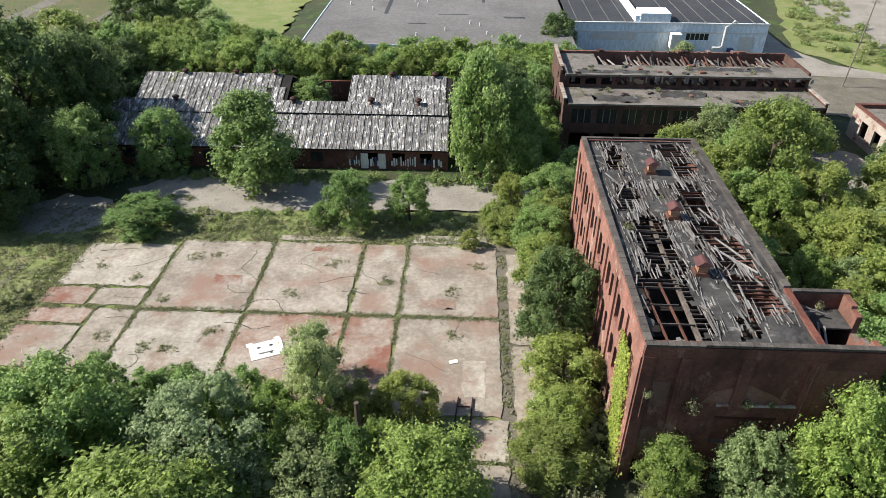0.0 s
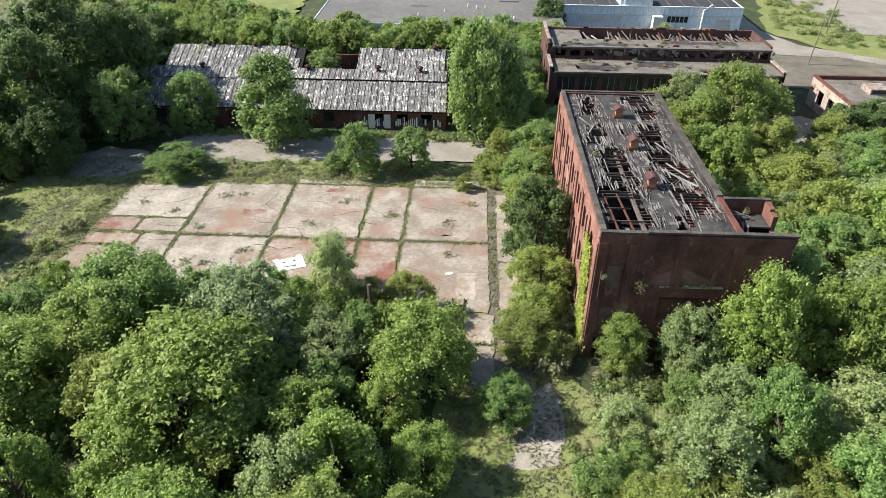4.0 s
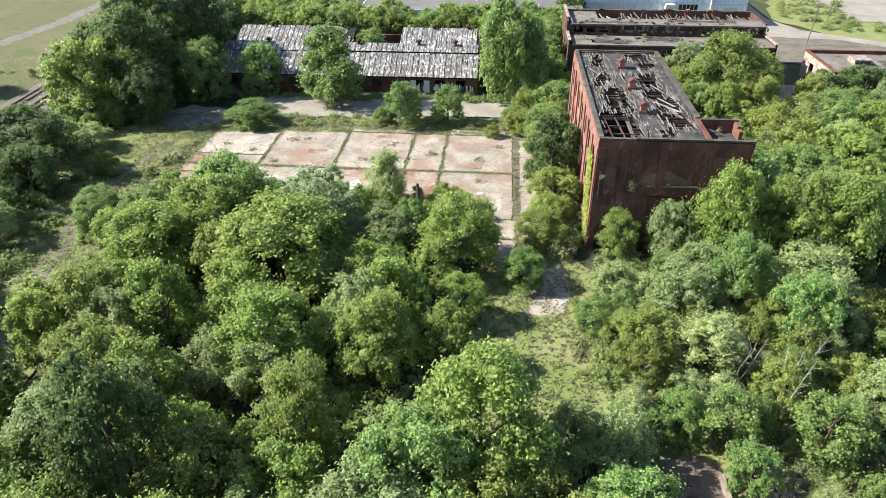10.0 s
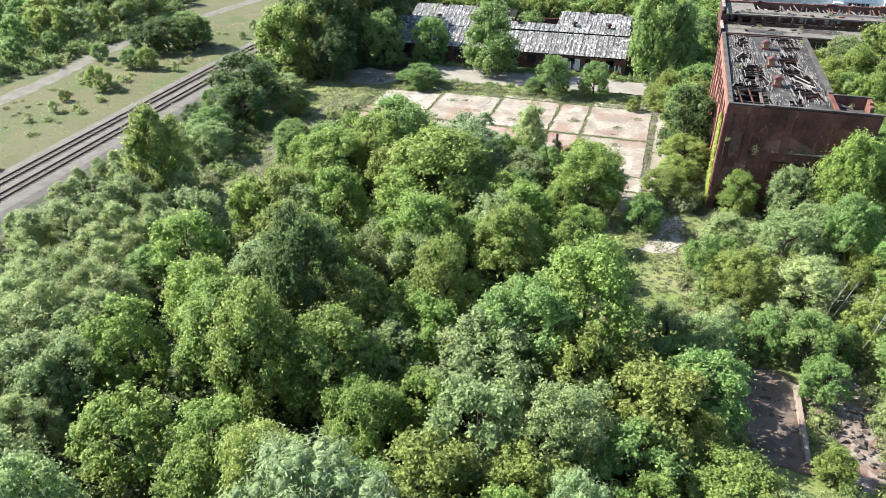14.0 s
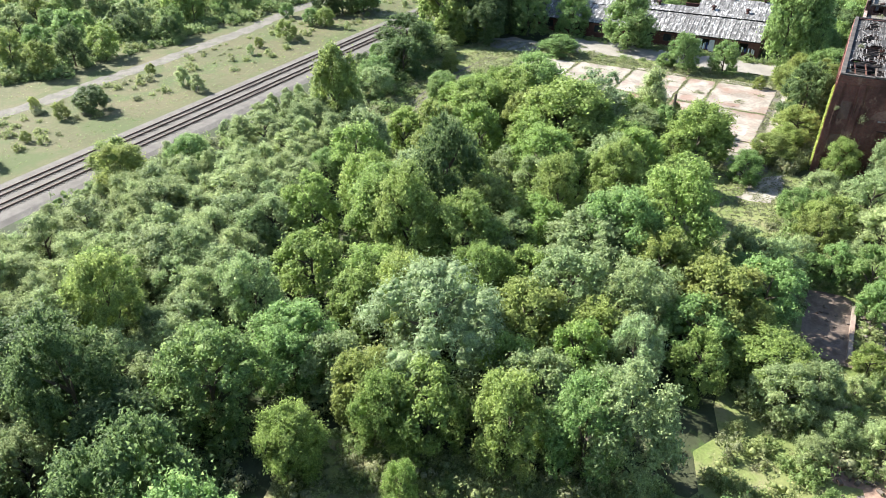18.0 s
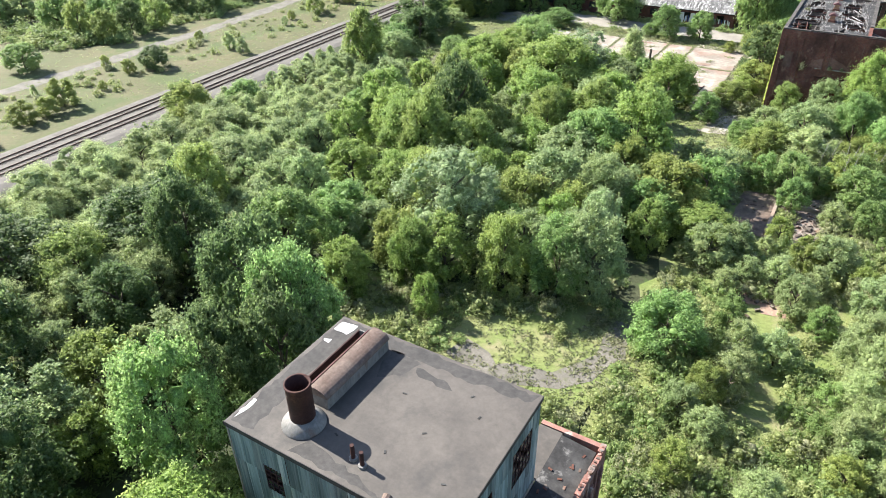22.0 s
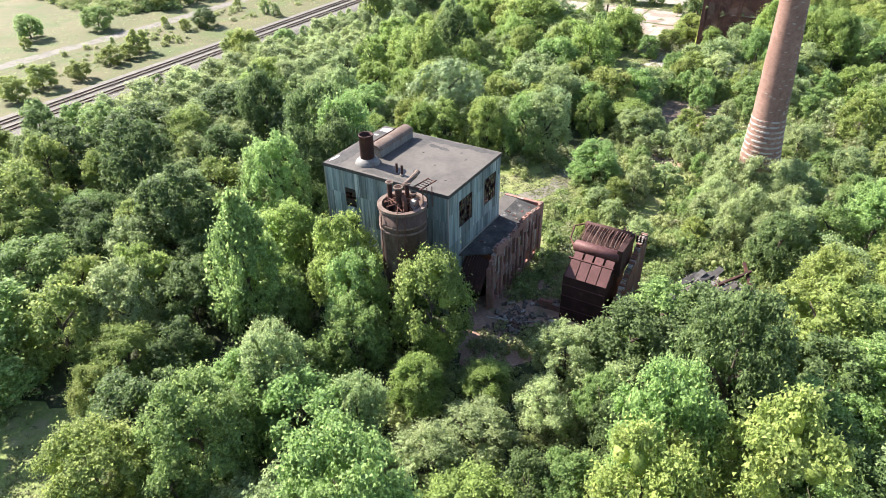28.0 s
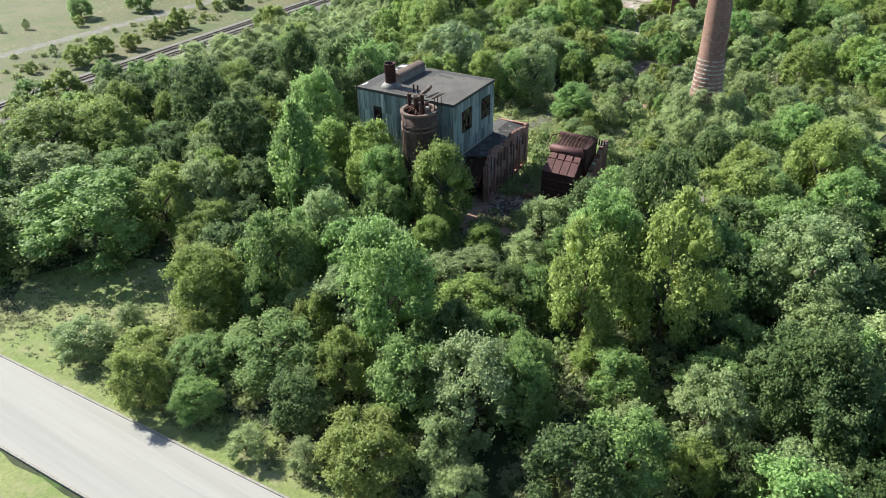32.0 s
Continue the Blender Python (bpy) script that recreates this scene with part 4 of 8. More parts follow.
silver(25.9, -108.1, 3.8, 2.5)
round_(8.3, -115.6, 4.1, 3.0)
round_(53.9, -68.9, 8.8, 4.3)
silver(35.2, -108.7, 10.3, 3.5)
yellow(29.8, -117.8, 6.2, 3.5)
grey(57.8, -79.1, 12.9, 4.8)
dark(61.4, -96.9, 10.0, 3.5)
dark(-105.0, -0.6, 4.7, 3.0)
poplar(-60.0, 15.6, 14.2, 4.4)
spire(-3.4, -86.4, 17.0, 3.9)
column(-30.6, 85.6, 14.0, 6.2)
round_(-42.6, 73.4, 4.2, 4.0)

lime(8.6, 40.8, 4.6, 2.6)
lime(8.8, 64.6, 5.4, 2.8)
yellow(5.6, 72.6, 4.4, 2.6)
yellow(11.4, 74.6, 6.0, 3.0)

# bushes and young trees of the meadow and the scrub beside the railway
dark(-110.0, 81.4, 8.0, 4.6)
round_(-105.8, 85.6, 8.6, 4.4)
dark(-113.6, 79.0, 6.8, 4.0)
round_(-109.0, 87.0, 7.0, 3.6)
yellow(-105.4, 53.2, 4.8, 2.3)
round_(-109.2, 67.6, 4.4, 2.2)
lime(-105.2, 68.2, 4.8, 2.2)
airy(-101.3, 17.5, 4.0, 1.8)
airy(-96.0, 16.5, 3.6, 1.7)
yellow(-99.0, -29.2, 3.6, 1.8)
round_(-121.0, 71.0, 3.8, 1.9)
grey(-65.7, 60.6, 4.4, 3.0)
round_(-53.0, 39.7, 4.0, 2.6)
grey(-42.5, -19.8, 7.2, 2.8)
grey(-43.7, -31.1, 8.6, 3.0)
grey(-33.0, -33.1, 9.4, 3.2)
airy(-65.7, -1.6, 6.8, 2.5)
grey(-55.5, -10.5, 6.6, 2.8)
round_(-67.5, 27.0, 5.6, 2.8)
dark(-64.5, 43.0, 8.4, 4.0)
grey(-62.8, 31.0, 6.0, 3.0)

# ---- woods between the single trees, and undergrowth ----


def inside(x, y, poly):
    ok = False
    for (x0, y0), (x1, y1) in zip(poly, poly[1:] + poly[:1]):
        if (y0 > y) != (y1 > y) and x < x0 + (y - y0) * (x1 - x0) / (y1 - y0):
            ok = not ok
    return ok


KEEP_CLEAR = [
    [(-49, 46.5), (-48, 73), (9, 73), (9, 36), (5, 33), (0, 33), (-1, 45), (-12, 47), (-24, 46)],            # slab
    [(3.5, 3), (1, 35), (5, 36), (10.5, 33), (11, 22), (8.5, 4)],                                  # path clearing
    [(-48, 75), (-48, 90), (13, 90), (13, 78)],                                                # drive
    [(-62, 70), (-62, 82), (-46, 82), (-46, 70)],
    [(-60, 89), (-60, 122), (0, 122), (0, 89)],                                                # shed
    [(12, 35), (12, 73), (27.5, 73), (27.5, 45), (32, 45), (32, 35)],                          # mill
    [(13.5, 98), (13.5, 122), (58, 122), (58, 98)],
    [(-36, 133), (-36, 230), (70, 230), (70, 145), (22, 145), (22, 133)],
    [(63, 92), (63, 111), (96, 111), (96, 92)],
    [(47, 83), (47, 102), (60, 102), (60, 83)],
    [(-3.4, -76), (-3.4, -61.5), (10.5, -56.5), (17.2, -56.5), (17.2, -73), (14.2, -76), (12.6, -80), (7.2, -80)],                 # plant
    [(22.6, -71), (22.6, -60.5), (30.8, -60.5), (30.8, -71)],                                            # boiler
    [(31, -68), (31, -51), (45, -51), (45, -68)],
    [(-4, -49), (3, -50.6), (9.4, -49.6), (12.2, -45.4), (13.6, -39.0), (13.4, -33), (11.6, -24), (8.8, -24), (9.6, -34), (7.0, -39.4), (-2.6, -41), (-4.4, -44)],
    [(-57.2, 66), (-58.2, 44), (-55, 20), (-49.5, -7), (-44, -7), (-48.4, 20), (-52.6, 44), (-51.6, 66)],
    [(-400, -160), (-400, 400), (-79, 400), (-79, -160)],                                       # railway, meadow
    [(-200, -200), (-200, -130), (0, -121.5), (200, -111.5), (200, -200)],                          # road
    [(-24, -121), (-24, -104), (-8, -102), (0, -107), (0, -121)],
    [(15.6, -12), (15.4, 3.4), (20.4, 4), (22.2, 3), (22.0, -11.5)],
    [(23.2, 6), (26.2, 6.4), (27.4, -10.5), (23.8, -10)],
    [(20.2, -24), (24.3, -22.6), (25.4, -31), (22.2, -34)],
    [(24.2, -38), (27.6, -36.2), (28.4, -42), (25.2, -43.5)],
    [(28.4, -31.6), (30.0, -17), (32.2, -17), (32.4, -31)],
    [(17, -73), (22.5, -73), (22.8, -63), (18, -57), (16.4, -58)],
    [(33.5, -35), (33.5, -28), (40.5, -28), (40.5, -35)],
    [(58, 112), (58, 145), (200, 145), (200, 112)],
]


def clear(x, y):
    return not any(inside(x, y, p) for p in KEEP_CLEAR)


def woods(poly, kinds, count, h, gap, seed, squeeze=0.62):
    """Trees at random within poly, none crowding another."""
    rnd = random.Random(seed)
    xs, ys_ = [p[0] for p in poly], [p[1] for p in poly]
    made = tries = 0
    while made < count and tries < count * 60:
        tries += 1
        x, y = rnd.uniform(min(xs), max(xs)), rnd.uniform(min(ys_), max(ys_))
        hh = rnd.uniform(*h)
        r = hh * rnd.uniform(0.33, 0.47)
        if not inside(x, y, poly) or not clear(x, y) or any((x - a) ** 2 + (y - b) ** 2 < ((r + c) * squeeze + gap) ** 2 for a, b, c in grown):
            continue
        grow(rnd.choice(kinds) + "_wood", round(x, 1), round(y, 1), round(hh, 1), round(r, 1))
        made += 1


woods([(-66, -60), (-62, 20), (-56, 20), (-48, -6), (-30, -50), (-40, -70)], ["airy", "airy", "airy", "grey", "airy"], 120, (5.0, 7.6), -0.9, 1)
woods([(-76, -80), (-76, 30), (-63, 20), (-65, -60)], ["airy", "grey", "airy"], 60, (2.2, 3.8), -0.4, 24)
woods([(-48, 28), (-47, 42), (-24, 41.5), (-10, 40), (-1, 38), (-1, 26)], ["maple", "round", "round", "maple"], 30, (5, 7), -0.3, 17)
woods([(-46, -10), (-46, 36), (-3, 40), (-1, -40), (-20, -42)], ["maple", "maple", "yellow", "grey"], 36, (6.5, 9.5), 0.0, 2)
woods([(-77, 72), (-78, 130), (-63, 130), (-61, 88), (-64, 75), (-66, 72)], ["dark", "round", "dark", "lime"], 42, (10, 15), -0.9, 3)
woods([(-75, 40), (-75, 72), (-66, 72), (-69, 40)], ["dark", "round", "lime"], 16, (3.5, 5.5), -0.4, 23)
woods([(-76, -120), (-76, -62), (-30, -50), (-4, -60), (-4, -100), (-24, -104), (-26, -120)], ["round", "lime", "dark", "dark", "grey"], 70, (6, 9.5), 0.0, 4)
woods([(-3, -118), (-3, -82), (20, -86), (32, -74), (70, -74), (76, -112)], ["round", "dark", "round", "dark", "grey"], 52, (5.5, 9), 0.0, 5)
woods([(32, -74), (44, -40), (80, -40), (80, -110)], ["round", "dark", "dark", "lime"], 38, (6, 9.5), 0.0, 6)
woods([(14, 4), (12, 22), (22, 30), (40, 22), (44, 4)], ["airy", "grey", "yellow", "round"], 46, (3.5, 6.5), -0.1, 18)
woods([(16, 20), (13, 34), (33, 34), (33, 74), (58, 82), (78, 80), (80, -10), (40, 0)], ["maple", "round", "maple", "yellow", "grey"], 85, (6, 9.5), 0.0, 7)
woods([(28, 74), (28, 97), (47, 97), (47, 80)], ["yellow", "round"], 12, (6, 9), 0.0, 8)
woods([(-75, 122), (-60, 122), (20, 122), (20, 132), (-38, 132), (-46, 140), (-75, 145)], ["round", "lime", "maple", "lime"], 72, (7.0, 9.6), -0.6, 9)
woods([(1, 90), (13, 90), (13, 125), (1, 125)], ["round", "dark", "maple"], 16, (7, 10), -0.2, 10)
woods([(60, 60), (60, 92), (90, 92), (110, 60), (100, 20)], ["maple", "round", "dark"], 30, (7, 10), 0.0, 11)
woods([(20, -60), (14, -30), (16, 6), (40, 6), (60, -10), (60, -40), (44, -48), (31, -50)], ["airy", "round", "yellow", "airy", "grey"], 70, (3.0, 5.5), 0.0, 12)
woods([(-16, -42), (-16, -20), (12, -20), (14, 3), (0, 3), (-6, -30)], ["yellow", "grey", "maple", "round"], 16, (6, 9), 0.0, 13)

for x_, y_, h_, r_ in ((34.6, -41.0, 7.0, 2.0), (37.6, -42.4, 7.6, 2.3), (40.6, -41.2, 7.0, 2.2), (42.0, -37.5, 6.5, 2.2), (32.6, -38.0, 6.0, 1.8), (36.0, -45.0, 6.5, 2.2), (40.0, -45.6, 6.0, 2.2), (43.5, -42.5, 6.5, 2.2), (32.0, -43.0, 5.5, 1.9)):
    airy(x_, y_, h_, r_)
for x_, y_, h_, r_ in ((33.6, -34.8, 8.2, 2.4), (36.4, -35.6, 8.6, 2.5), (39.4, -35.0, 8.2, 2.5), (41.2, -31.4, 7.5, 2.4), (32.0, -31.6, 7.5, 2.4)):
    airy(x_, y_, h_, r_)

# meadow trees stand beyond the far track
KEEP_CLEAR[15] = [(-125, -160), (-125, 400), (-79, 400), (-79, -160)]
woods([(-130, 5), (-128, 90), (-145, 140), (-200, 140), (-190, 0)], ["round", "dark", "grey", "round", "lime"], 110, (5.5, 9.5), -0.5, 15)
KEEP_CLEAR[15] = [(-98, -160), (-98, 400), (-79, 400), (-79, -160)]
woods([(-116, -70), (-116, 70), (-100, 70), (-99, -70)], ["yellow", "airy"], 10, (1.8, 3.2), 2.0, 19)
woods([(-98.2, 60), (-101, 150), (-98.4, 150), (-96, 60)], ["yellow", "airy"], 14, (2, 3.5), 0.6, 20)
KEEP_CLEAR[15] = [(-125, -160), (-125, 400), (-79, 400), (-79, -160)]
woods([(-170, -130), (-127, -40), (-128, -10), (-210, -10)], ["yellow", "airy"], 10, (2.5, 4), 4.0, 16)

SHRUB_MATS = (L_SCRUB, L_SCRUB, L_BUSH, L_WEED, L_BUSH)
SHRUB_RAW = [crown_mesh("shrub", None, 40 + k, boughs=6, clumps=6, leaves=620, leaf=0.078, form="shrub", bough_r=(0.36, 0.56), clump_r=(0.16, 0.28), aspect=0.42, jitter=0.75, raw=True) for k in range(4)]
bushes = {k: [] for k in range(5)}


def thicket(poly, count, r, seed, ks=(0, 1, 2, 3, 4), gap=0.5, tall=(0.7, 1.2)):
    """Low bushes at random within poly."""
    rnd = random.Random(seed)
    xs, ys_ = [p[0] for p in poly], [p[1] for p in poly]
    own, tries, made = [], 0, 0
    while made < count and tries < count * 30:
        tries += 1
        x, y, rr = rnd.uniform(min(xs), max(xs)), rnd.uniform(min(ys_), max(ys_)), rnd.uniform(*r)
        if not inside(x, y, poly) or not clear(x, y) or any((x - a) ** 2 + (y - b) ** 2 < (gap * (rr + c)) ** 2 for a, b, c in own):
            continue
        own.append((x, y, rr))
        bushes[rnd.choice(ks)].append((x, y, rr, rr * rnd.uniform(*tall), rnd.uniform(0, 6.28), rnd.randrange(4)))
        made += 1


thicket([(14, -58), (12, 6), (14, 34), (34, 34), (62, 20), (62, -60), (44, -50), (31, -50)], 1150, (0.7, 1.9), 21, (0, 2, 1, 3, 4, 2), 0.3, (0.7, 1.7))
thicket([(-76, -120), (-76, 40), (-50, 60), (-40, 40), (-3, 40), (0, 4), (-2, -40), (-5, -118)], 1000, (1.0, 2.4), 22, (0, 2, 3, 4, 2), 0.42)
thicket([(-3, -121), (-3, -82), (14, -82), (31, -74), (80, -60), (80, -116)], 560, (0.9, 2.2), 23, (0, 1, 2, 3), 0.42)
thicket([(33, 34), (33, 72), (58, 82), (78, 80), (80, -10), (60, 20)], 160, (0.9, 2.0), 27, (1, 2, 0), 0.5)
thicket([(5, 34), (9.5, 60), (9.5, 78), (13, 80), (13, 36), (9, 32)], 110, (0.8, 1.9), 24, (0, 1, 3, 0), 0.36, (0.9, 1.8))
thicket([(-62, 36), (-49, 60), (-48, 74), (-46, 76), (6, 76), (9, 73), (-50, 73), (-52, 40)], 130, (0.4, 1.0), 25, (3, 0, 3), 0.4)
thicket([(-70, 8), (-70, 70), (-50, 70), (-50, 40), (-56, 8)], 170, (0.4, 1.2), 28, (3, 0, 3, 1), 0.42, (0.5, 0.9))

KEEP_CLEAR[15] = [(-128, -160), (-128, 400), (-79, 400), (-79, -160)]
thicket([(-129, 5), (-127, 90), (-140, 140), (-190, 140), (-185, 0), (-140, -8)], 620, (1.4, 3.2), 29, (2, 2, 0, 4), 0.33, (0.7, 1.2))
thicket([(-16, -54), (14, -54), (19, -34), (12, -26), (-16, -36)], 150, (0.6, 1.7), 31, (0, 3, 2, 1), 0.4, (0.7, 1.4))
thicket([(16, -90), (13, -78), (17, -76), (24, -72), (32, -72), (34, -86)], 70, (0.6, 1.4), 32, (0, 3, 1), 0.4, (0.7, 1.3))
thicket([(17, -57), (19, -62), (22, -64), (23, -58), (31, -59), (33, -50), (20, -48)], 90, (0.6, 1.5), 33, (0, 3, 2), 0.36, (0.7, 1.4))
thicket([(-77, 60), (-77, 140), (-60, 140), (-60, 90), (-63, 75)], 90, (1.5, 3.0), 30, (2, 4), 0.4)

KEEP_CLEAR[15] = [(-98.5, -160), (-98.5, 400), (-79, 400), (-79, -160)]
thicket([(-117, -80), (-117, 100), (-99, 100), (-99, -80)], 170, (0.4, 1.3), 34, (0, 3, 0), 0.8, (0.8, 1.6))
thicket([(3, 3), (0, 30), (5, 34), (12, 32), (13, 20), (10, 3)], 34, (0.4, 1.1), 41, (0, 3, 2), 0.6, (0.6, 1.2))
thicket([(15, -11), (15, 6), (40, 8), (40, -10)], 170, (0.5, 1.4), 42, (0, 3, 1), 0.36, (0.6, 1.3))
thicket([(-24, -120), (-24, -104), (-8, -102), (2, -107), (2, -121)], 26, (0.5, 1.3), 35, (0, 3), 0.8)
thicket([(88, 142), (78, 160), (90, 206), (106, 206), (96, 160), (112, 140)], 110, (0.7, 1.9), 46, (0, 1, 2), 0.45, (0.6, 1.2))
# weeds that close in on the drive, the debris heap and the yard
KEEP_CLEAR[:] = KEEP_CLEAR[4:6] + [[(32.6, -62.5), (32.6, -52.5), (42.6, -52.5), (42.6, -62.5)], KEEP_CLEAR[10], KEEP_CLEAR[11], KEEP_CLEAR[13]]
thicket([(30.8, -69), (30.8, -50), (47, -50), (47, -69)], 130, (0.6, 1.5), 36, (2, 4, 0, 2), 0.35, (0.7, 1.4))
thicket([(17.6, -77), (22.2, -78), (22.6, -71.5), (19, -70)], 12, (0.4, 1.0), 37, (0, 3), 0.6)
thicket([(17.2, -68), (17.6, -57), (22.2, -57), (22.4, -66)], 46, (0.6, 1.4), 43, (2, 4, 0), 0.4, (0.8, 1.5))
thicket([(30.8, -62), (30.8, -48), (56, -48), (56, -66), (45, -66), (44, -51), (33, -51)], 150, (1.0, 2.0), 44, (2, 4, 2, 0), 0.42, (1.0, 1.9))
thicket([(19.8, -76), (23, -76), (31.5, -72), (31.5, -70.4), (23, -70.6)], 60, (0.5, 1.2), 45, (0, 3, 1), 0.4, (0.8, 1.4))
thicket([(-50, 74), (-50, 79.2), (-30, 78.4), (6, 80.4), (10, 80), (10, 75)], 55, (0.5, 1.3), 38, (0, 3, 2), 0.4, (0.6, 1.1))
thicket([(-52, 86.8), (-52, 92), (6, 92), (6, 87)], 55, (0.6, 1.6), 39, (2, 4, 0), 0.4, (0.7, 1.2))
thicket([(-44, 79), (-44, 86), (-26, 86), (-26, 79)], 6, (0.5, 1.2), 40, (3, 0), 0.6, (0.4, 0.7))


def undergrowth():
    """All low bushes of one leaf colour in one mesh."""
    for k, spots in bushes.items():
        vs, fs, base = [], [], 0
        for x, y, r, h, a, n in spots:
            v, f = SHRUB_RAW[n]
            c, s = math.cos(a), math.sin(a)
            vs.append(np.stack([x + r * (c * v[:, 0] - s * v[:, 1]), y + r * (s * v[:, 0] + c * v[:, 1]), -0.25 + h * v[:, 2]], 1))
            fs.append(f + base)
            base += len(v)
        if spots:
            ob = new("undergrowth", raw_mesh("undergrowth", np.concatenate(vs), np.concatenate(fs), SHRUB_MATS[k]))
            tagged(ob, "low leafy green scrub and weeds under the trees", "undergrowth", "", "stuff")


undergrowth()

# ---- concrete slab of a vanished hall ----
slab = thing("concrete_slab", "cracked concrete floor slab stained red with weedy joints", "concrete slab")


def panel(x0, x1, y0, y1, mat, z=0.06):
    """One slab bay with crumbled edges and corners."""
    rnd = random.Random(int(x0 * 7 + y0 * 13))
    e, rim = 0.12, []
    corners = [(x0 + e, y0 + e), (x1 - e, y0 + e), (x1 - e, y1 - e), (x0 + e, y1 - e)]
    for k in range(4):
        (ax_, ay_), (bx_, by_) = corners[k], corners[(k + 1) % 4]
        n = max(2, int(math.hypot(bx_ - ax_, by_ - ay_) / 0.8))
        for i in range(n):
            f = i / n
            x, y = ax_ + (bx_ - ax_) * f, ay_ + (by_ - ay_) * f
            w = abs(noise.noise(Vector((x * 0.5, y * 0.5, 7.0)))) * 0.42 + rnd.uniform(-0.06, 0.08) + (0.15 if i == 0 else 0)
            rim.append((x + (w if k == 3 else -w if k == 1 else 0), y + (w if k == 0 else -w if k == 2 else 0)))
    zz = z + rnd.uniform(-0.015, 0.015)
    n = len(rim)
    s = Shape().add([Vector((*p, q)) for q in (-0.3, zz) for p in rim], [tuple(range(n, 2 * n))] + [(i, (i + 1) % n, n + (i + 1) % n, n + i) for i in range(n)])
    return part("panel", s, mat, slab)


XJ = (-47.6, -36.2, -24.2, -12.8, -7.2, 4.0)
rows_far = (M_SLAB_PALE, M_SLAB, M_SLAB, M_SLAB, M_SLAB)
rows_near = (M_SLAB, M_SLAB_PALE, M_SLAB_RED, M_SLAB_RED, M_SLAB)
for k in range(5):
    if k:
        panel(XJ[k], XJ[k + 1], 56.2, 70.6, rows_far[k])
        panel(XJ[k], XJ[k + 1], 42.0, 56.2, rows_near[k])
panel(-47.9, -36.2, 60.2, 69.4, M_SLAB_PALE)
panel(-48.2, -42.4, 56.6, 60.2, M_SLAB_RED)
panel(-42.4, -36.2, 56.6, 60.2, M_SLAB)
panel(-48.2, -41.0, 53.4, 56.4, M_SLAB_RED)
panel(-48.4, -41.0, 46.6, 53.4, M_SLAB)
panel(-41.0, -36.2, 46.6, 56.4, M_SLAB)
panel(-24.0, -13.0, 70.7, 72.2, M_SLAB)
panel(-7.0, 3.0, 70.7, 73.0, M_SLAB_PALE)
panel(4.8, 7.8, 34.0, 52.0, M_SLAB)
panel(4.8, 7.8, 52.0, 69.0, M_SLAB)
panel(0.6, 4.5, 37.0, 42.0, M_SLAB_PALE)
panel(0.6, 4.4, 30.5, 37.0, M_SLAB)
# cracks and repair patches
for k in range(26):
    r_ = random.Random(300 + k)
    x, y, a, seg = r_.uniform(-46, 3), r_.uniform(44, 69), r_.uniform(0, 6.28), []
    for i in range(r_.randint(5, 11)):
        seg.append((x, y))
        a += r_.gauss(0, 0.5)
        x, y = x + math.cos(a) * 0.7, y + math.sin(a) * 0.7
    w, cr = r_.uniform(0.02, 0.05), Shape()
    for (x0, y0), (x1, y1) in zip(seg, seg[1:]):
        if -47.5 < x0 < 3.6 and 43 < y0 < 69.5:
            cr.beam((x0, y0, 0.074), (x1, y1, 0.074), 2 * w, 0.012)
    if cr.v:
        part("crack", cr, M_DIRT if k % 3 else M_TAR, slab)
for k, (x, y, a, b, mt) in enumerate(((-16.5, 66.5, 3.2, 2.2, M_SLAB_PALE), (-18.0, 69.0, 2.4, 1.2, M_SLAB_RED), (-30.0, 52.4, 5.0, 2.6, M_SLAB_PALE), (-3.0, 58.6, 4.0, 1.6, M_SLAB_RED), (-44.5, 65.5, 2.6, 4.0, M_SLAB_PALE), (-9.0, 68.0, 2.4, 2.6, M_SLAB_PALE), (1.2, 47.0, 2.2, 5.0, M_SLAB_PALE), (-15.5, 49.0, 4.0, 3.0, M_SLAB), (-28.0, 62.0, 3.4, 2.0, M_SLAB_RED))):
    part("repair_patch", patch([(x - a / 2, y - b / 2), (x + a / 2, y - b / 2), (x + a / 2, y + b / 2), (x - a / 2, y + b / 2)], 0.081, 0.18, 0.6, 50 + k), mt, slab)
# white painted board lying on the slab, with a blank shape on it
board = thing("painted_board", "white painted patch with rough dark blotches on the slab", "painted board", (-20.2, 50.3, 0.09))
bs_ = Shape()
m_ = pose(0, 0, 0, 0, 0, 24)
bs_.box(-1.7, 1.7, -1.25, 1.25, 0, 0.03, m_).box(-1.9, -1.2, 0.9, 1.5, 0, 0.026, m_).box(1.0, 1.6, 1.0, 1.6, 0, 0.026, m_)
part("sheet", bs_, M_WHITE, board)
for u, v, w, h in ((-0.7, 0.45, 0.35, 0.25), (0.55, 0.45, 0.35, 0.25), (-0.1, -0.5, 1.5, 0.18), (0.4, -0.7, 0.25, 0.2)):
    part("blotch", Shape().box(u - w / 2, u + w / 2, v - h / 2, v + h / 2, 0.03, 0.036, m_), M_TAR, board)
pl = thing("pale_board", "small white board lying on the slab", "board", (-0.9, 49.3, 0.09))
part("sheet", Shape().box(-0.45, 0.45, -0.25, 0.25, 0, 0.03, pose(0, 0, 0, 0, 0, 20)), M_WHITE, pl)
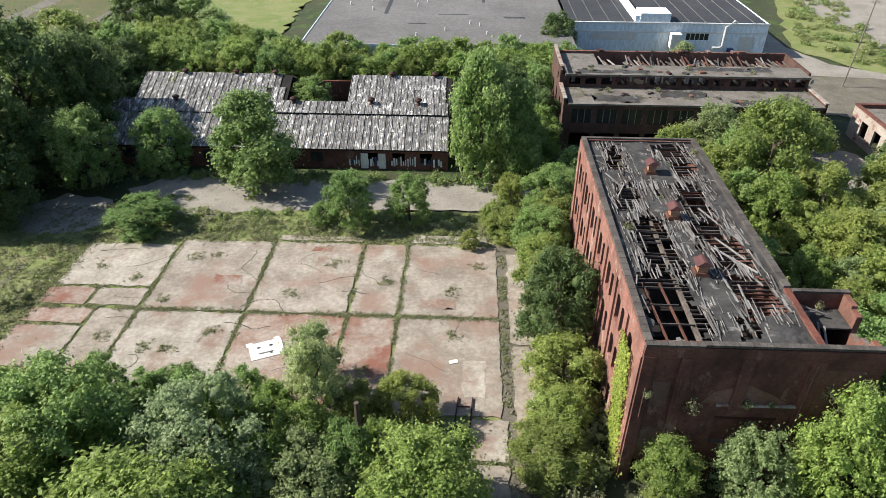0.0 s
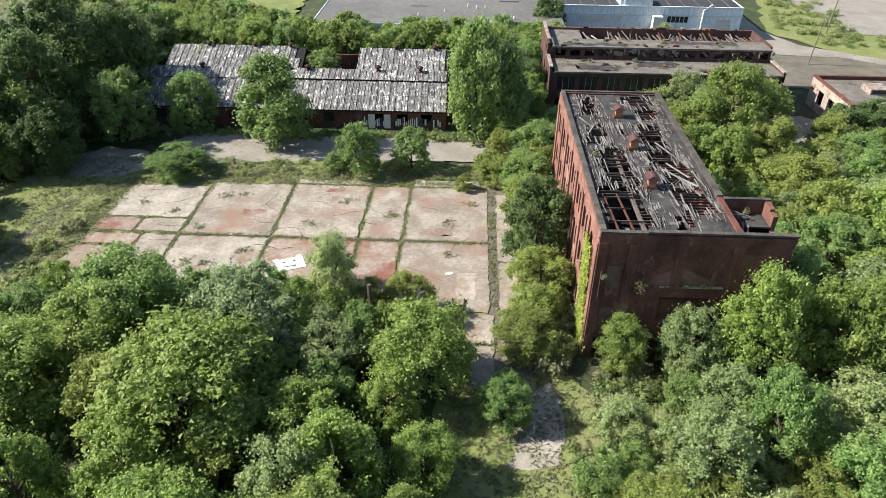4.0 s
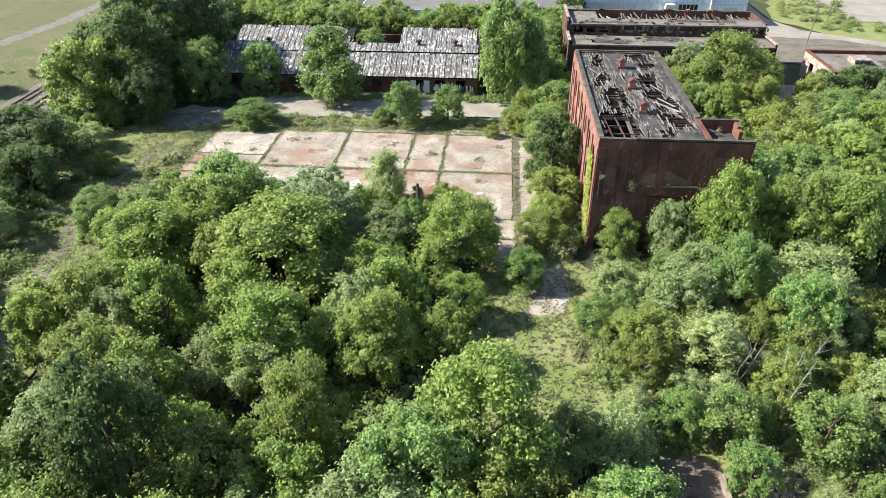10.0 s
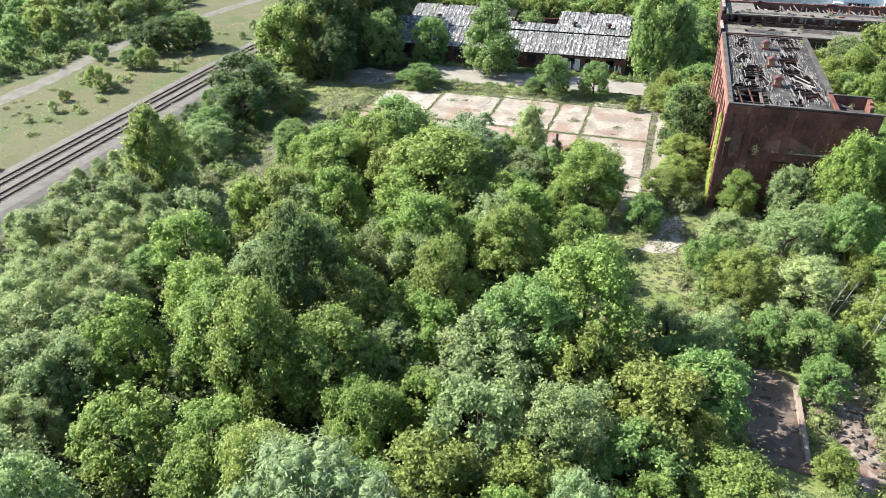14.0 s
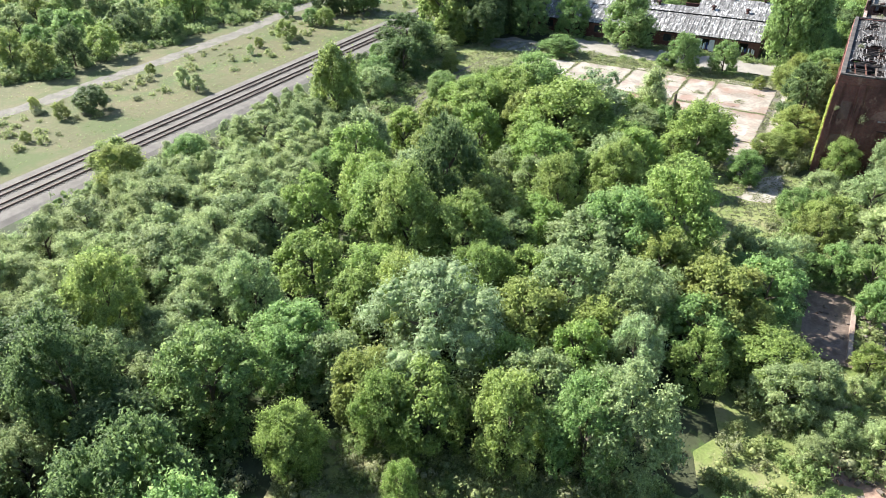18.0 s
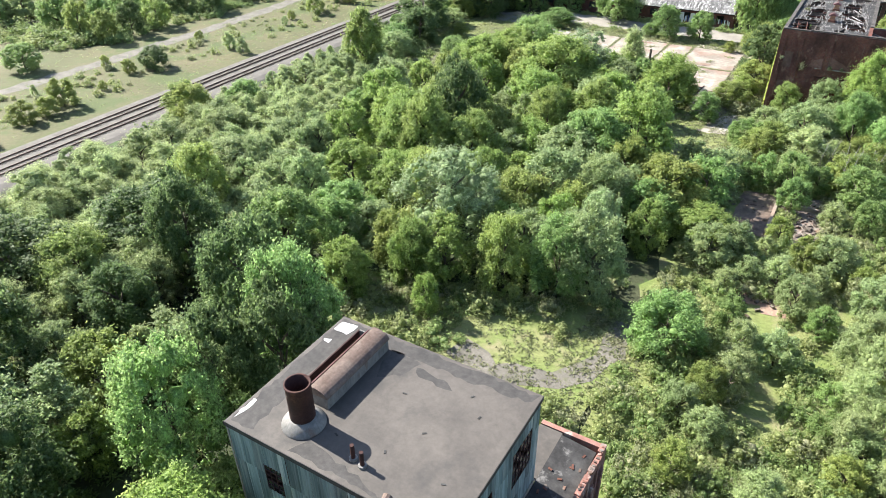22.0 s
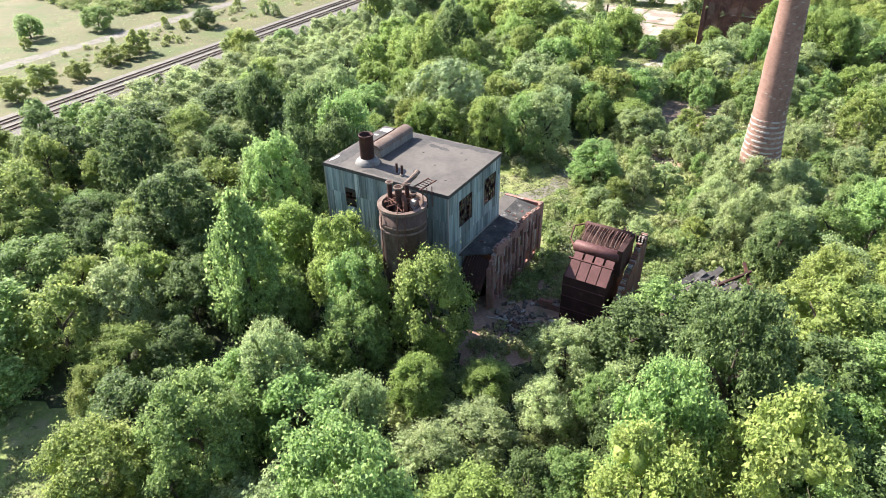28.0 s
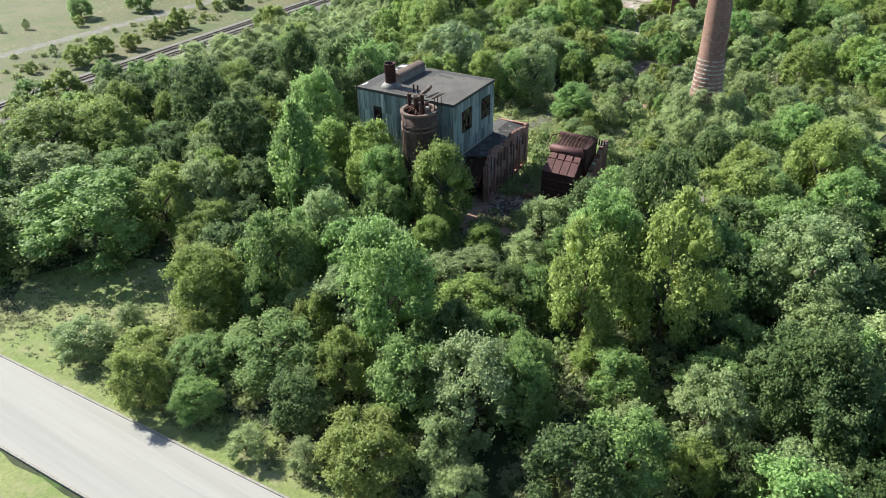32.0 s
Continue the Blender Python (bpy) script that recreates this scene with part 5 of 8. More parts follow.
# iron rails lying on the slab
ladder = thing("iron_frame", "rusted iron frame lying on the slab edge", "iron frame")
for dx in (0.0, 1.5):
    part("rail", Shape().beam((-0.9 + dx, 37.6, 0.16), (-0.3 + dx * 0.9, 44.4, 0.16), 0.12, 0.16), M_RUST_DARK, ladder)
part("crossbar", Shape().box(-0.55, 0.7, 40.75, 40.85, 0.1, 0.18), M_RUST_DARK, ladder)
part("crossbar", Shape().box(-0.4, 0.85, 43.25, 43.35, 0.1, 0.18), M_RUST_DARK, ladder)

# ---- the brick mill ----
MX0, MX1, MY0, MY1, MZ = 13.2, 26.1, 36.3, 71.9, 14.8
mill = thing("brick_mill", "derelict red brick mill with a burnt, collapsed roof", "mill building")
BAY = (MY1 - MY0 - 1.0) / 7
wholes = []
for k in range(7):
    yc = MY0 + 0.5 + BAY * (k + 0.5)
    for o in (-0.95, 0.95):
        for z0, z1 in ((0.9, 3.6), (5.2, 7.9), (9.4, 12.2)):
            if k == 0 and o < 0:
                continue
            wholes.append((yc + o - 0.62, yc + o + 0.62, z0, z1))
part("west_wall", wall_along("y", MX0, MX0 + 0.5, MY0 + 0.5, MY1 - 0.5, -0.3, 14.6, wholes), M_BRICK_SUNLIT, mill)
part("east_wall", wall_along("y", MX1 - 0.5, MX1, MY0 + 0.5, MY1 - 0.5, -0.3, 14.6, [(h[0], h[1], h[2], h[3]) for h in wholes if h[0] > 46]), M_BRICK, mill)
part("north_wall", wall_along("x", MY1 - 0.5, MY1, MX0, MX1, -0.3, 14.6, [(15 + 2.6 * k, 16.3 + 2.6 * k, z, z + 2.6) for k in range(4) for z in (1, 5.2, 9.4)]), M_BRICK, mill)
south_holes = [(19.7, 24.2, 4.5, 7.3), (13.9, 15.6, -0.3, 2.2)]
part("south_wall", wall_along("x", MY0, MY0 + 0.5, MX0, 30.6, -0.3, 14.6, south_holes), M_BRICK, mill)
for x0, x1 in ((13.12, 14.0), (15.9, 16.75), (20.3, 21.2), (25.3, 26.3)):
    if x0 == 20.3:
        part("pilaster", Shape().box(x0, x1, MY0 - 0.24, MY0 + 0.004, 8.4, 13.6), M_BRICK, mill)
    else:
        part("pilaster", Shape().box(x0, x1, MY0 - 0.24, MY0 + 0.004, -0.3, 13.6), M_BRICK, mill)
part("cornice", Shape().box(MX0 - 0.1, 30.6, MY0 - 0.18, MY0 + 0.003, 13.5, 14.2).box(MX0 - 0.1, 30.6, MY0 - 0.24, MY0 + 0.003, 14.2, 14.58), M_BRICK, mill)
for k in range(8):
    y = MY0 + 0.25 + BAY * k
    part("pilaster", Shape().box(MX0 - 0.18, MX0 + 0.004, y - 0.12, y + 0.85, -0.3, 13.3), M_BRICK_SUNLIT, mill)
part("cornice", Shape().box(MX0 - 0.14, MX0 + 0.003, MY0, MY1, 13.3, 14.5), M_BRICK_SUNLIT, mill)
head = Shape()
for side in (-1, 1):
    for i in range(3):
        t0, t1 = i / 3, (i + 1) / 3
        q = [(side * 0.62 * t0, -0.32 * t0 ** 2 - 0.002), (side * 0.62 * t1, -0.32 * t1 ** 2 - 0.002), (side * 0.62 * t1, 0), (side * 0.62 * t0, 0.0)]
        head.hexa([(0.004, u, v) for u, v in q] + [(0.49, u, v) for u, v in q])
head = head.mesh("arch_head", M_BRICK_SUNLIT)
for h in wholes:
    ob = part("arch_head", head, None, mill)
    ob.location = (MX0, (h[0] + h[1]) / 2, h[3])
# ghost of a gabled roof and a bricked-up bay on the south wall
part("gable_scar", Shape().add([Vector(p) for p in ((18.2, MY0 - 0.05, 8.95), (24.8, MY0 - 0.05, 8.95), (23.4, MY0 - 0.05, 10.00), (21.2, MY0 - 0.05, 10.95), (19.0, MY0 - 0.05, 10.10),
                                                           (18.2, MY0 + 0.01, 8.95), (24.8, MY0 + 0.01, 8.95), (23.4, MY0 + 0.01, 10.00), (21.2, MY0 + 0.01, 10.95), (19.0, MY0 + 0.01, 10.10))],
                                  [(0, 1, 2, 3, 4), (0, 5, 6, 1), (1, 6, 7, 2), (2, 7, 8, 3), (3, 8, 9, 4), (4, 9, 5, 0)]), M_BRICK_SCAR, mill, "pale gable-shaped scar of a lost roof")
part("ledge", Shape().beam((19.4, MY0 - 0.1, 8.8), (26.0, MY0 - 0.1, 8.9), 0.22, 0.16), M_LIME, mill)
part("bricked_window", Shape().box(14.3, 15.6, MY0 - 0.03, MY0 + 0.01, 8.4, 11.0), M_BRICK_PATCH, mill)
part("bricked_window", Shape().box(14.2, 15.6, MY0 - 0.03, MY0 + 0.01, 3.6, 6.0), M_BRICK_PATCH, mill)
part("bricked_window", Shape().box(16.85, 18.25, MY0 - 0.03, MY0 + 0.01, 2.4, 5.3), M_BRICK_OLD, mill)
for x, z0, z1 in ((13.7, 7.5, 10.5), (16.2, 8.6, 11.6), (20.4, 8.6, 12.2), (25.6, 6.2, 13.2), (16.5, 3.4, 5.2), (17.1, 10.6, 11.2)):
    part("pipe", Shape().rod([(x, MY0 - 0.3, z0), (x, MY0 - 0.3, z1)], 0.045, 6), M_BRICK_PATCH, mill)
part("recess_wall", Shape().box(19.7, 24.2, MY0 + 0.38, MY0 + 0.46, 4.5, 7.3), M_BRICK, mill, "brick infill set back in an old opening")
part("beam_end", Shape().box(19.6, 24.3, MY0 - 0.06, MY0 + 0.2, 7.3, 7.5), M_RUST_DARK, mill, "rusty lintel over the bricked opening")
part("paler_patch", Shape().box(26.4, 29.4, MY0 - 0.02, MY0 + 0.006, 6.0, 12.6), M_BRICK_OLD, mill, "patch of paler brickwork")
# annex
part("annex_wall", Shape().box(26.1, 30.6, 43.1, 43.5, -0.3, 14.5), M_BRICK, mill)
ax = wall_along("y", 30.15, 30.6, 36.8, 43.1, -0.3, 14.5, [(36.8, 38.2, 14.0, 14.5), (38.2, 39.4, 13.2, 14.5), (39.4, 40.6, 12.6, 14.5), (40.6, 41.6, 14.2, 14.5), (38.6, 40.2, 9.0, 11.4)])
part("annex_wall", ax, M_BRICK_OLD, mill, "broken brick side wall of the annex")
part("annex_roof", Shape().box(26.12, 30.1, 40.6, 43.05, 12.9, 13.05).hexa([(26.12, 36.9, 12.4), (28.1, 36.9, 12.2), (27.6, 40.55, 12.6), (26.12, 40.55, 12.8), (26.12, 36.9, 12.52), (28.1, 36.9, 12.32), (27.6, 40.55, 12.72), (26.12, 40.55, 12.92)]), M_TAR, mill)
# floors that show through the roof, coloured black to paint the shade in its holes
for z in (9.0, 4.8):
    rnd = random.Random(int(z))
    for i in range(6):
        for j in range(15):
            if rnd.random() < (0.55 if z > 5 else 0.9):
                part("floor_panel", Shape().box(13.72 + i * 2.0, 15.7 + i * 2.0, 36.85 + j * 2.3, 39.1 + j * 2.3, z - 0.2, z + rnd.uniform(-0.03, 0.03)), M_HOLE_SHADE, mill)
# copings


def coping_run(x0, x1, y0, y1, z, n, gap=0.03):
    for k in range(n):
        a, b = k / n, (k + 1) / n
        if x1 - x0 > y1 - y0:
            s = Shape().box(x0 + (x1 - x0) * a + gap, x0 + (x1 - x0) * b, y0, y1, z, z + 0.2)
        else:
            s = Shape().box(x0, x1, y0 + (y1 - y0) * a + gap, y0 + (y1 - y0) * b, z, z + 0.2)
        part("coping_stone", s, M_COPING, mill)


coping_run(MX0 - 0.1, 17.3, MY0 - 0.26, MY0 + 0.22, 14.6, 8)
coping_run(17.3, 30.7, MY0 - 0.26, MY0 + 0.22, 14.72, 28)
coping_run(MX0 - 0.08, MX0 + 0.48, MY0 + 0.26, MY1 - 0.3, 14.6, 40)
coping_run(MX0 - 0.08, MX1 + 0.08, MY1 - 0.29, MY1 + 0.1, 14.6, 15)
coping_run(MX1 - 0.5, MX1 + 0.08, 43.6, MY1 - 0.3, 14.6, 30)
coping_run(26.15, 30.7, 43.1, 43.5, 14.5, 6)
# roof: joists over black gaps, torn tar felt, loose slats
DECK = 14.42
GAPS = [(15.0, 17.3, 64.0, 70.9), (14.8, 17.3, 55.6, 61.3), (15.0, 18.7, 46.0, 54.6), (13.8, 18.2, 37.0, 45.9), (17.0, 18.8, 37.7, 41.4), (20.7, 24.6, 66.4, 71.0), (21.8, 24.7, 62.4, 66.8),
        (20.5, 23.9, 54.0, 61.2), (20.3, 24.0, 49.2, 54.6), (21.0, 24.8, 46.0, 51.6), (21.4, 25.2, 40.2, 45.6), (20.7, 22.1, 37.5, 40.1), (18.2, 19.3, 58.4, 61.4)]


def gap_depth(x, y):
    """Over zero inside a hole of the roof, with ragged borders."""
    d = max(min(x - x0, x1 - x, y - y0, y1 - y) for x0, x1, y0, y1 in GAPS)
    return d + 0.75 * noise.noise(Vector((x * 0.9, y * 0.45, 0.0))) + 0.45 * noise.noise(Vector((x * 2.6, y * 1.0, 4.0)))


felt, fc = Shape(), 0.31
NX, NY = int((MX1 - MX0 - 1.0) / fc), int((MY1 - MY0 - 1.0) / fc)
keepers = {}
rnd = random.Random(12)


def felt_corner(i, j):
    if (i, j) not in keepers:
        x, y = MX0 + 0.5 + i * (MX1 - MX0 - 1.0) / NX, MY0 + 0.5 + j * (MY1 - MY0 - 1.0) / NY
        edge = 0 if i in (0, NX) or j in (0, NY) else 0.09
        z = DECK + 0.10 * noise.noise(Vector((x * 0.5, y * 0.4, 9.0))) + (0.07 * noise.noise(Vector((x * 2.5, y * 2.5, 2.0))) if x > 23.6 else 0.015 * rnd.random())
        keepers[(i, j)] = len(felt.v)
        felt.v.append(Vector((x + rnd.uniform(-edge, edge), y + rnd.uniform(-edge, edge), z)))
        felt.v.append(felt.v[-1] - Vector((0, 0, 0.06)))
    return keepers[(i, j)]


for j in range(NY):
    for i in range(NX):
        x, y = MX0 + 0.5 + (i + 0.5) * (MX1 - MX0 - 1.0) / NX, MY0 + 0.5 + (j + 0.5) * (MY1 - MY0 - 1.0) / NY
        if gap_depth(x, y) < 0.1:
            q = (felt_corner(i, j), felt_corner(i + 1, j), felt_corner(i + 1, j + 1), felt_corner(i, j + 1))
            felt.f += [q, tuple(k + 1 for k in reversed(q))]
for x0, x1, y0, y1 in ((MX0 + 0.5, MX0 + 0.53, MY0 + 0.5, MY1 - 0.5), (MX1 - 0.53, MX1 - 0.5, 43.6, MY1 - 0.5), (MX0 + 0.54, MX1 - 0.54, MY1 - 0.53, MY1 - 0.5), (MX0 + 0.54, 25.5, MY0 + 0.5, MY0 + 0.53)):
    part("upstand", Shape().box(x0, x1, y0, y1, DECK - 0.3, 14.59), M_TAR, mill, "tarred felt upstand against the parapet")
part("roof_felt", felt, M_TAR, mill, "black tar felt, patched and torn")
for k in range(62):
    y = MY0 + 0.8 + k * 0.565
    rnd = random.Random(k)
    for x0, x1 in ((13.7, 17.6), (17.6, 21.8), (21.8, 25.6)):
        if y < 44.0 and x0 < 14 and k % 4:
            continue
        if rnd.random() < 0.92:
            z = DECK - 0.36 + rnd.uniform(-0.06, 0.03)
            part("joist", Shape().beam((x0 + 0.02, y + rnd.uniform(-0.05, 0.05), z), (x1 - rnd.choice((0.02, 0.02, 0.7)), y + rnd.uniform(-0.05, 0.05), z - rnd.choice((0, 0, 0, 0.12))), 0.075, 0.18), M_RUST if rnd.random() < 0.12 else M_JOIST, mill)
for x in (17.6, 21.8):
    part("girder", Shape().box(x - 0.15, x + 0.15, MY0 + 0.5, MY1 - 0.5, DECK - 0.95, DECK - 0.56), M_JOIST, mill)
for x in (14.9, 16.3):
    part("girder", Shape().beam((x - 0.3, 44.5, DECK - 0.35), (x + 0.25, 36.8, DECK - 0.5), 0.14, 0.18), M_RUST, mill, "rusty iron girder")
proto = [Shape().box(-0.05, 0.05, -0.5, 0.5, -0.012, 0.012).mesh("roof_board", M_BOARD), Shape().box(-0.035, 0.035, -0.5, 0.5, -0.015, 0.015).mesh("roof_board", M_JOIST), Shape().box(-0.04, 0.04, -0.5, 0.5, -0.012, 0.012).mesh("roof_board", M_BOARD)]
rnd = random.Random(77)
made = 0
while made < 290:
    x, y = rnd.uniform(14.0, 25.2), rnd.uniform(38.5, 70.6)
    g = gap_depth(x, y)
    if not -0.35 < g < 0.75 or (x < 18 and y < 44.5 and rnd.random() < 0.8):
        continue
    made += 1
    ob = part("roof_board", proto[made % 3], None, mill)
    loose = rnd.random() < 0.1
    ob.location = (x, y, DECK + 0.1 + (rnd.uniform(0.02, 0.16) if loose else rnd.uniform(-0.03, 0.03)))
    ob.rotation_euler = (rnd.gauss(0, 0.03), rnd.gauss(0, 0.04), rnd.gauss(0, 0.5) if loose else rnd.gauss(0.03, 0.05))
    ob.scale = (rnd.uniform(0.8, 1.7), rnd.uniform(0.9, 3.2), 1)
slats = Shape()
for k in range(1500):
    x, y = rnd.uniform(13.9, 25.3), rnd.uniform(37.6, 70.8)
    g = gap_depth(x, y)
    if not -0.7 < g < 0.45 or rnd.random() < 0.3 or (x < 18 and y < 44.5):
        continue
    q, t = rnd.uniform(0.2, 1.1), rnd.gauss(math.pi / 2, 0.06) if rnd.random() < 0.92 else rnd.uniform(0, 3.14)
    e = Vector((math.cos(t), math.sin(t), rnd.gauss(0, 0.03))) * q
    c = Vector((x, y, DECK + rnd.uniform(0.02, 0.12)))
    slats.beam(c - e, c + e, rnd.uniform(0.03, 0.11), 0.03)
tagged(part("roof_slats", slats, M_SLAT, mill), "broken grey slats of the burnt roof", kind="stuff")
for a, b in (((22.4, 56.5, 14.40), (24.6, 50.2, 14.50)), ((21.6, 49.8, 14.40), (24.3, 45.6, 14.60)), ((23.9, 47.5, 14.60), (22.4, 51.2, 14.40)), ((24.3, 44.2, 14.30), (22.6, 47.8, 14.65)),
             ((14.6, 63.5, 14.40), (15.8, 60.2, 14.50)), ((24.8, 42.8, 14.30), (28.6, 41.8, 13.40)), ((25.2, 41.0, 14.20), (28.2, 42.2, 13.40)), ((26.6, 37.2, 12.8), (27.6, 41.0, 13.30)), ((27.2, 37.4, 12.5), (27.9, 40.5, 13.30))):
    part("fallen_rafter", Shape().beam(a, b, 0.14, 0.12), M_BOARD, mill)
for x, y in ((19.6, 45.6), (19.5, 54.6), (19.4, 63.8)):
    v = part("roof_ventilator", Shape().hexa([(x - 0.62, y - 0.62, DECK), (x + 0.62, y - 0.62, DECK), (x + 0.62, y + 0.62, DECK), (x - 0.62, y + 0.62, DECK),
                                               (x - 0.55, y - 0.55, DECK + 0.35), (x + 0.55, y - 0.55, DECK + 0.35), (x + 0.55, y + 0.55, DECK + 0.35), (x - 0.55, y + 0.55, DECK + 0.35)]), M_RUST, mill, "rusty sheet-metal ventilator")
    part("neck", Shape().box(x - 0.4, x + 0.4, y - 0.4, y + 0.4, DECK + 0.34, DECK + 1.1), M_ORANGE, v)
    part("cap", Shape().hexa([(x - 0.7, y - 0.7, DECK + 1.1), (x + 0.7, y - 0.7, DECK + 1.1), (x + 0.7, y + 0.7, DECK + 1.1), (x - 0.7, y + 0.7, DECK + 1.1),
                              (x - 0.1, y - 0.6, DECK + 1.5), (x + 0.1, y - 0.6, DECK + 1.5), (x + 0.1, y + 0.6, DECK + 1.5), (x - 0.1, y + 0.6, DECK + 1.5)]), M_RUST_PANEL, v)
# ivy on the corner
rs = np.random.RandomState(5)
k = 3600
u = rs.uniform(0, 1, k)
iv = np.stack([np.full(k, MX0 - 0.26) - rs.uniform(0, 0.18, k), MY0 + 2.0 + 1.9 * u + rs.normal(0, 1.15 - 0.45 * u, k), 0.3 + 11.2 * u], 1)
v_, q_ = leaf_cloud(iv, np.tile([-1.0, 0, 0.3], (k, 1)), 0.13, rs, 0.3, 0.7, 0.5)
ivy = tagged(new("ivy", raw_mesh("ivy", v_, q_, L_IVY)), "bright green ivy climbing the mill's corner", "ivy", "", "stuff")

# ---- long shed with a sheet roof ----
shed = thing("long_shed", "long low brick shed with a patchy corrugated roof", "shed")
SX0, SX1 = -57.0, -3.0
sh_holes = [(-53.5 + 4.2 * k, -51.6 + 4.2 * k, 0.9, 2.5) for k in range(12) if k not in (5, 8)]
part("front_wall", wall_along("x", 92.0, 92.35, SX0, SX1, -0.3, 3.2, sh_holes), M_BRICK, shed)
for h in sh_holes[:7]:
    part("window", Shape().box(h[0] + 0.02, h[1] - 0.02, 92.2, 92.25, h[2], h[3]), M_GLASS, shed)
for x in (-15.8, -13.1):
    part("door", Shape().box(x - 0.55, x + 0.55, 91.93, 92.0, -0.1, 2.4), M_WHITE, shed, "white boarded door")
rnd = random.Random(9)
for k in range(40):
    x = -18.2 + k * 0.36
    part("graffiti", Shape().box(x, x + rnd.uniform(0.12, 0.3), 91.975, 91.99, rnd.uniform(0.2, 0.6), rnd.uniform(1.2, 2.0)), rnd.choice((M_WHITE, M_BLUE, M_TAR, M_WHWALL)), shed, "blurred painted graffiti shape")
part("back_wall", Shape().box(SX0, SX1, 119.0, 119.35, -0.3, 4.0), M_BRICK, shed)
for x in (SX0, SX1 - 0.35):
    part("end_wall", Shape().add([Vector((x + d, y, z)) for d in (0, 0.35) for y, z in ((92.35, -0.3), (119, -0.3), (119, 3.9), (113, 6.8), (106.5, 4.4), (100.5, 6.8), (92.35, 3.1))],
                                [(0, 1, 2, 3, 4, 5, 6), (13, 12, 11, 10, 9, 8, 7)] + [(i, i + 7, (i + 1) % 7 + 7, (i + 1) % 7) for i in range(7)]), M_BRICK, shed)


def ribbed(w, l, ribs=5, depth=0.05, seam=0.0):
    """A ribbed metal sheet, w across and l along its fall, with a raised seam on one side."""
    s = Shape()
    n = ribs * 2
    line = [(-w / 2, seam), (-w / 2 + 0.09, seam)] if seam else []
    line += [(-w / 2 + (0.1 if seam else 0) + (w - (0.1 if seam else 0)) * i / n, depth if i % 2 else 0) for i in range(n + 1)]
    for x, z in line:
        s.v += [Vector((x, 0, z)), Vector((x, l, z))]
    s.f = [(2 * i, 2 * i + 2, 2 * i + 3, 2 * i + 1) for i in range(len(line) - 1)]
    k = len(s.v)
    s.v += [v - Vector((0, 0, 0.02)) for v in s.v[:k]]
    s.f += [tuple(reversed([j + k for j in f])) for f in s.f]
    return s


def roof_slope(x0, x1, ya, za, yb, zb, name, rows, wide, holes, seed):
    L = math.hypot(yb - ya, zb - za)
    tilt = math.degrees(math.atan2(zb - za, yb - ya))
    n = int((x1 - x0) / wide)
    me = ribbed(wide * 1.04, L / rows * 1.05, 3, 0.025, 0.1).mesh("roof_sheet", M_SHEDROOF)
    rnd = random.Random(seed)
    for r in range(rows):
        for i in range(n):
            if rnd.random() < holes:
                continue
            ob = part("roof_sheet", me, None, shed)
            f = r / rows
            ob.matrix_basis = pose(x0 + (i + 0.5) * wide, ya + (yb - ya) * f, za + (zb - za) * f + 0.05 + 0.012 * (i % 2) + 0.02 * (r % 2), tilt + rnd.gauss(0, 0.5), rnd.gauss(0, 0.4), rnd.gauss(0, 0.4))
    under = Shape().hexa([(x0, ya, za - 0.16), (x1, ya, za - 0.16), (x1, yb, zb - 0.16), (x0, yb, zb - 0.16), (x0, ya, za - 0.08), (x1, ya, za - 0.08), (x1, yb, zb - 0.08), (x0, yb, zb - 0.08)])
    # deck coloured black so that gaps between sheets look like deep shade
    part("roof_deck", under, M_HOLE_SHADE, shed)


roof_slope(SX0, SX1, 91.6, 3.15, 98.2, 6.0, "front", 2, 1.1, 0.0, 1)
roof_slope(-33.0, SX1, 98.0, 6.25, 100.6, 7.1, "front", 1, 1.1, 0.0, 2)
roof_slope(SX0, -36.0, 98.0, 6.1, 100.6, 7.1, "front", 1, 1.1, 0.03, 12)
roof_slope(-20.5, SX1, 106.6, 4.6, 113.0, 7.1, "rear", 2, 1.1, 0.0, 3)
roof_slope(SX0, -31.0, 106.6, 4.6, 113.0, 7.1, "rear", 2, 1.1, 0.04, 4)
for x0, x1, ya, za, yb, zb in ((SX0, SX1, 100.6, 7.0, 106.4, 4.4), (-20.5, SX1, 113.0, 7.0, 119.3, 3.9), (SX0, -31.0, 113.0, 7.0, 119.3, 3.9)):
    part("roof_back_slope", Shape().hexa([(x0, ya, za - 0.15), (x1, ya, za - 0.15), (x1, yb, zb - 0.15), (x0, yb, zb - 0.15), (x0, ya, za), (x1, ya, za), (x1, yb, zb), (x0, yb, zb)]), M_SHEDROOF, shed)
for x, y, z in ((-47, 100.4, 7.0), (-41, 113, 7.0), (-34, 113, 7.0), (-28, 100.4, 7.0), (-15.5, 100.4, 7.1), (-8.0, 100.4, 7.1), (-13.5, 113, 7.0), (-6.0, 113, 7.0), (-50, 113, 7.0)):
    v = part("roof_ventilator", Shape().lathe([(0.5, z - 0.4), (0.42, z - 0.05), (0.27, z + 0.1), (0.27, z + 0.6)], x, y, 12), M_RUST_DARK, shed, "dark sheet-metal roof ventilator", True)
    part("cap", Shape().lathe([(0.3, z + 0.55), (0.56, z + 0.58), (0.56, z + 0.78), (0.3, z + 0.98), (0.04, z + 1.04)], x, y, 12), M_RUST_DARK, v)

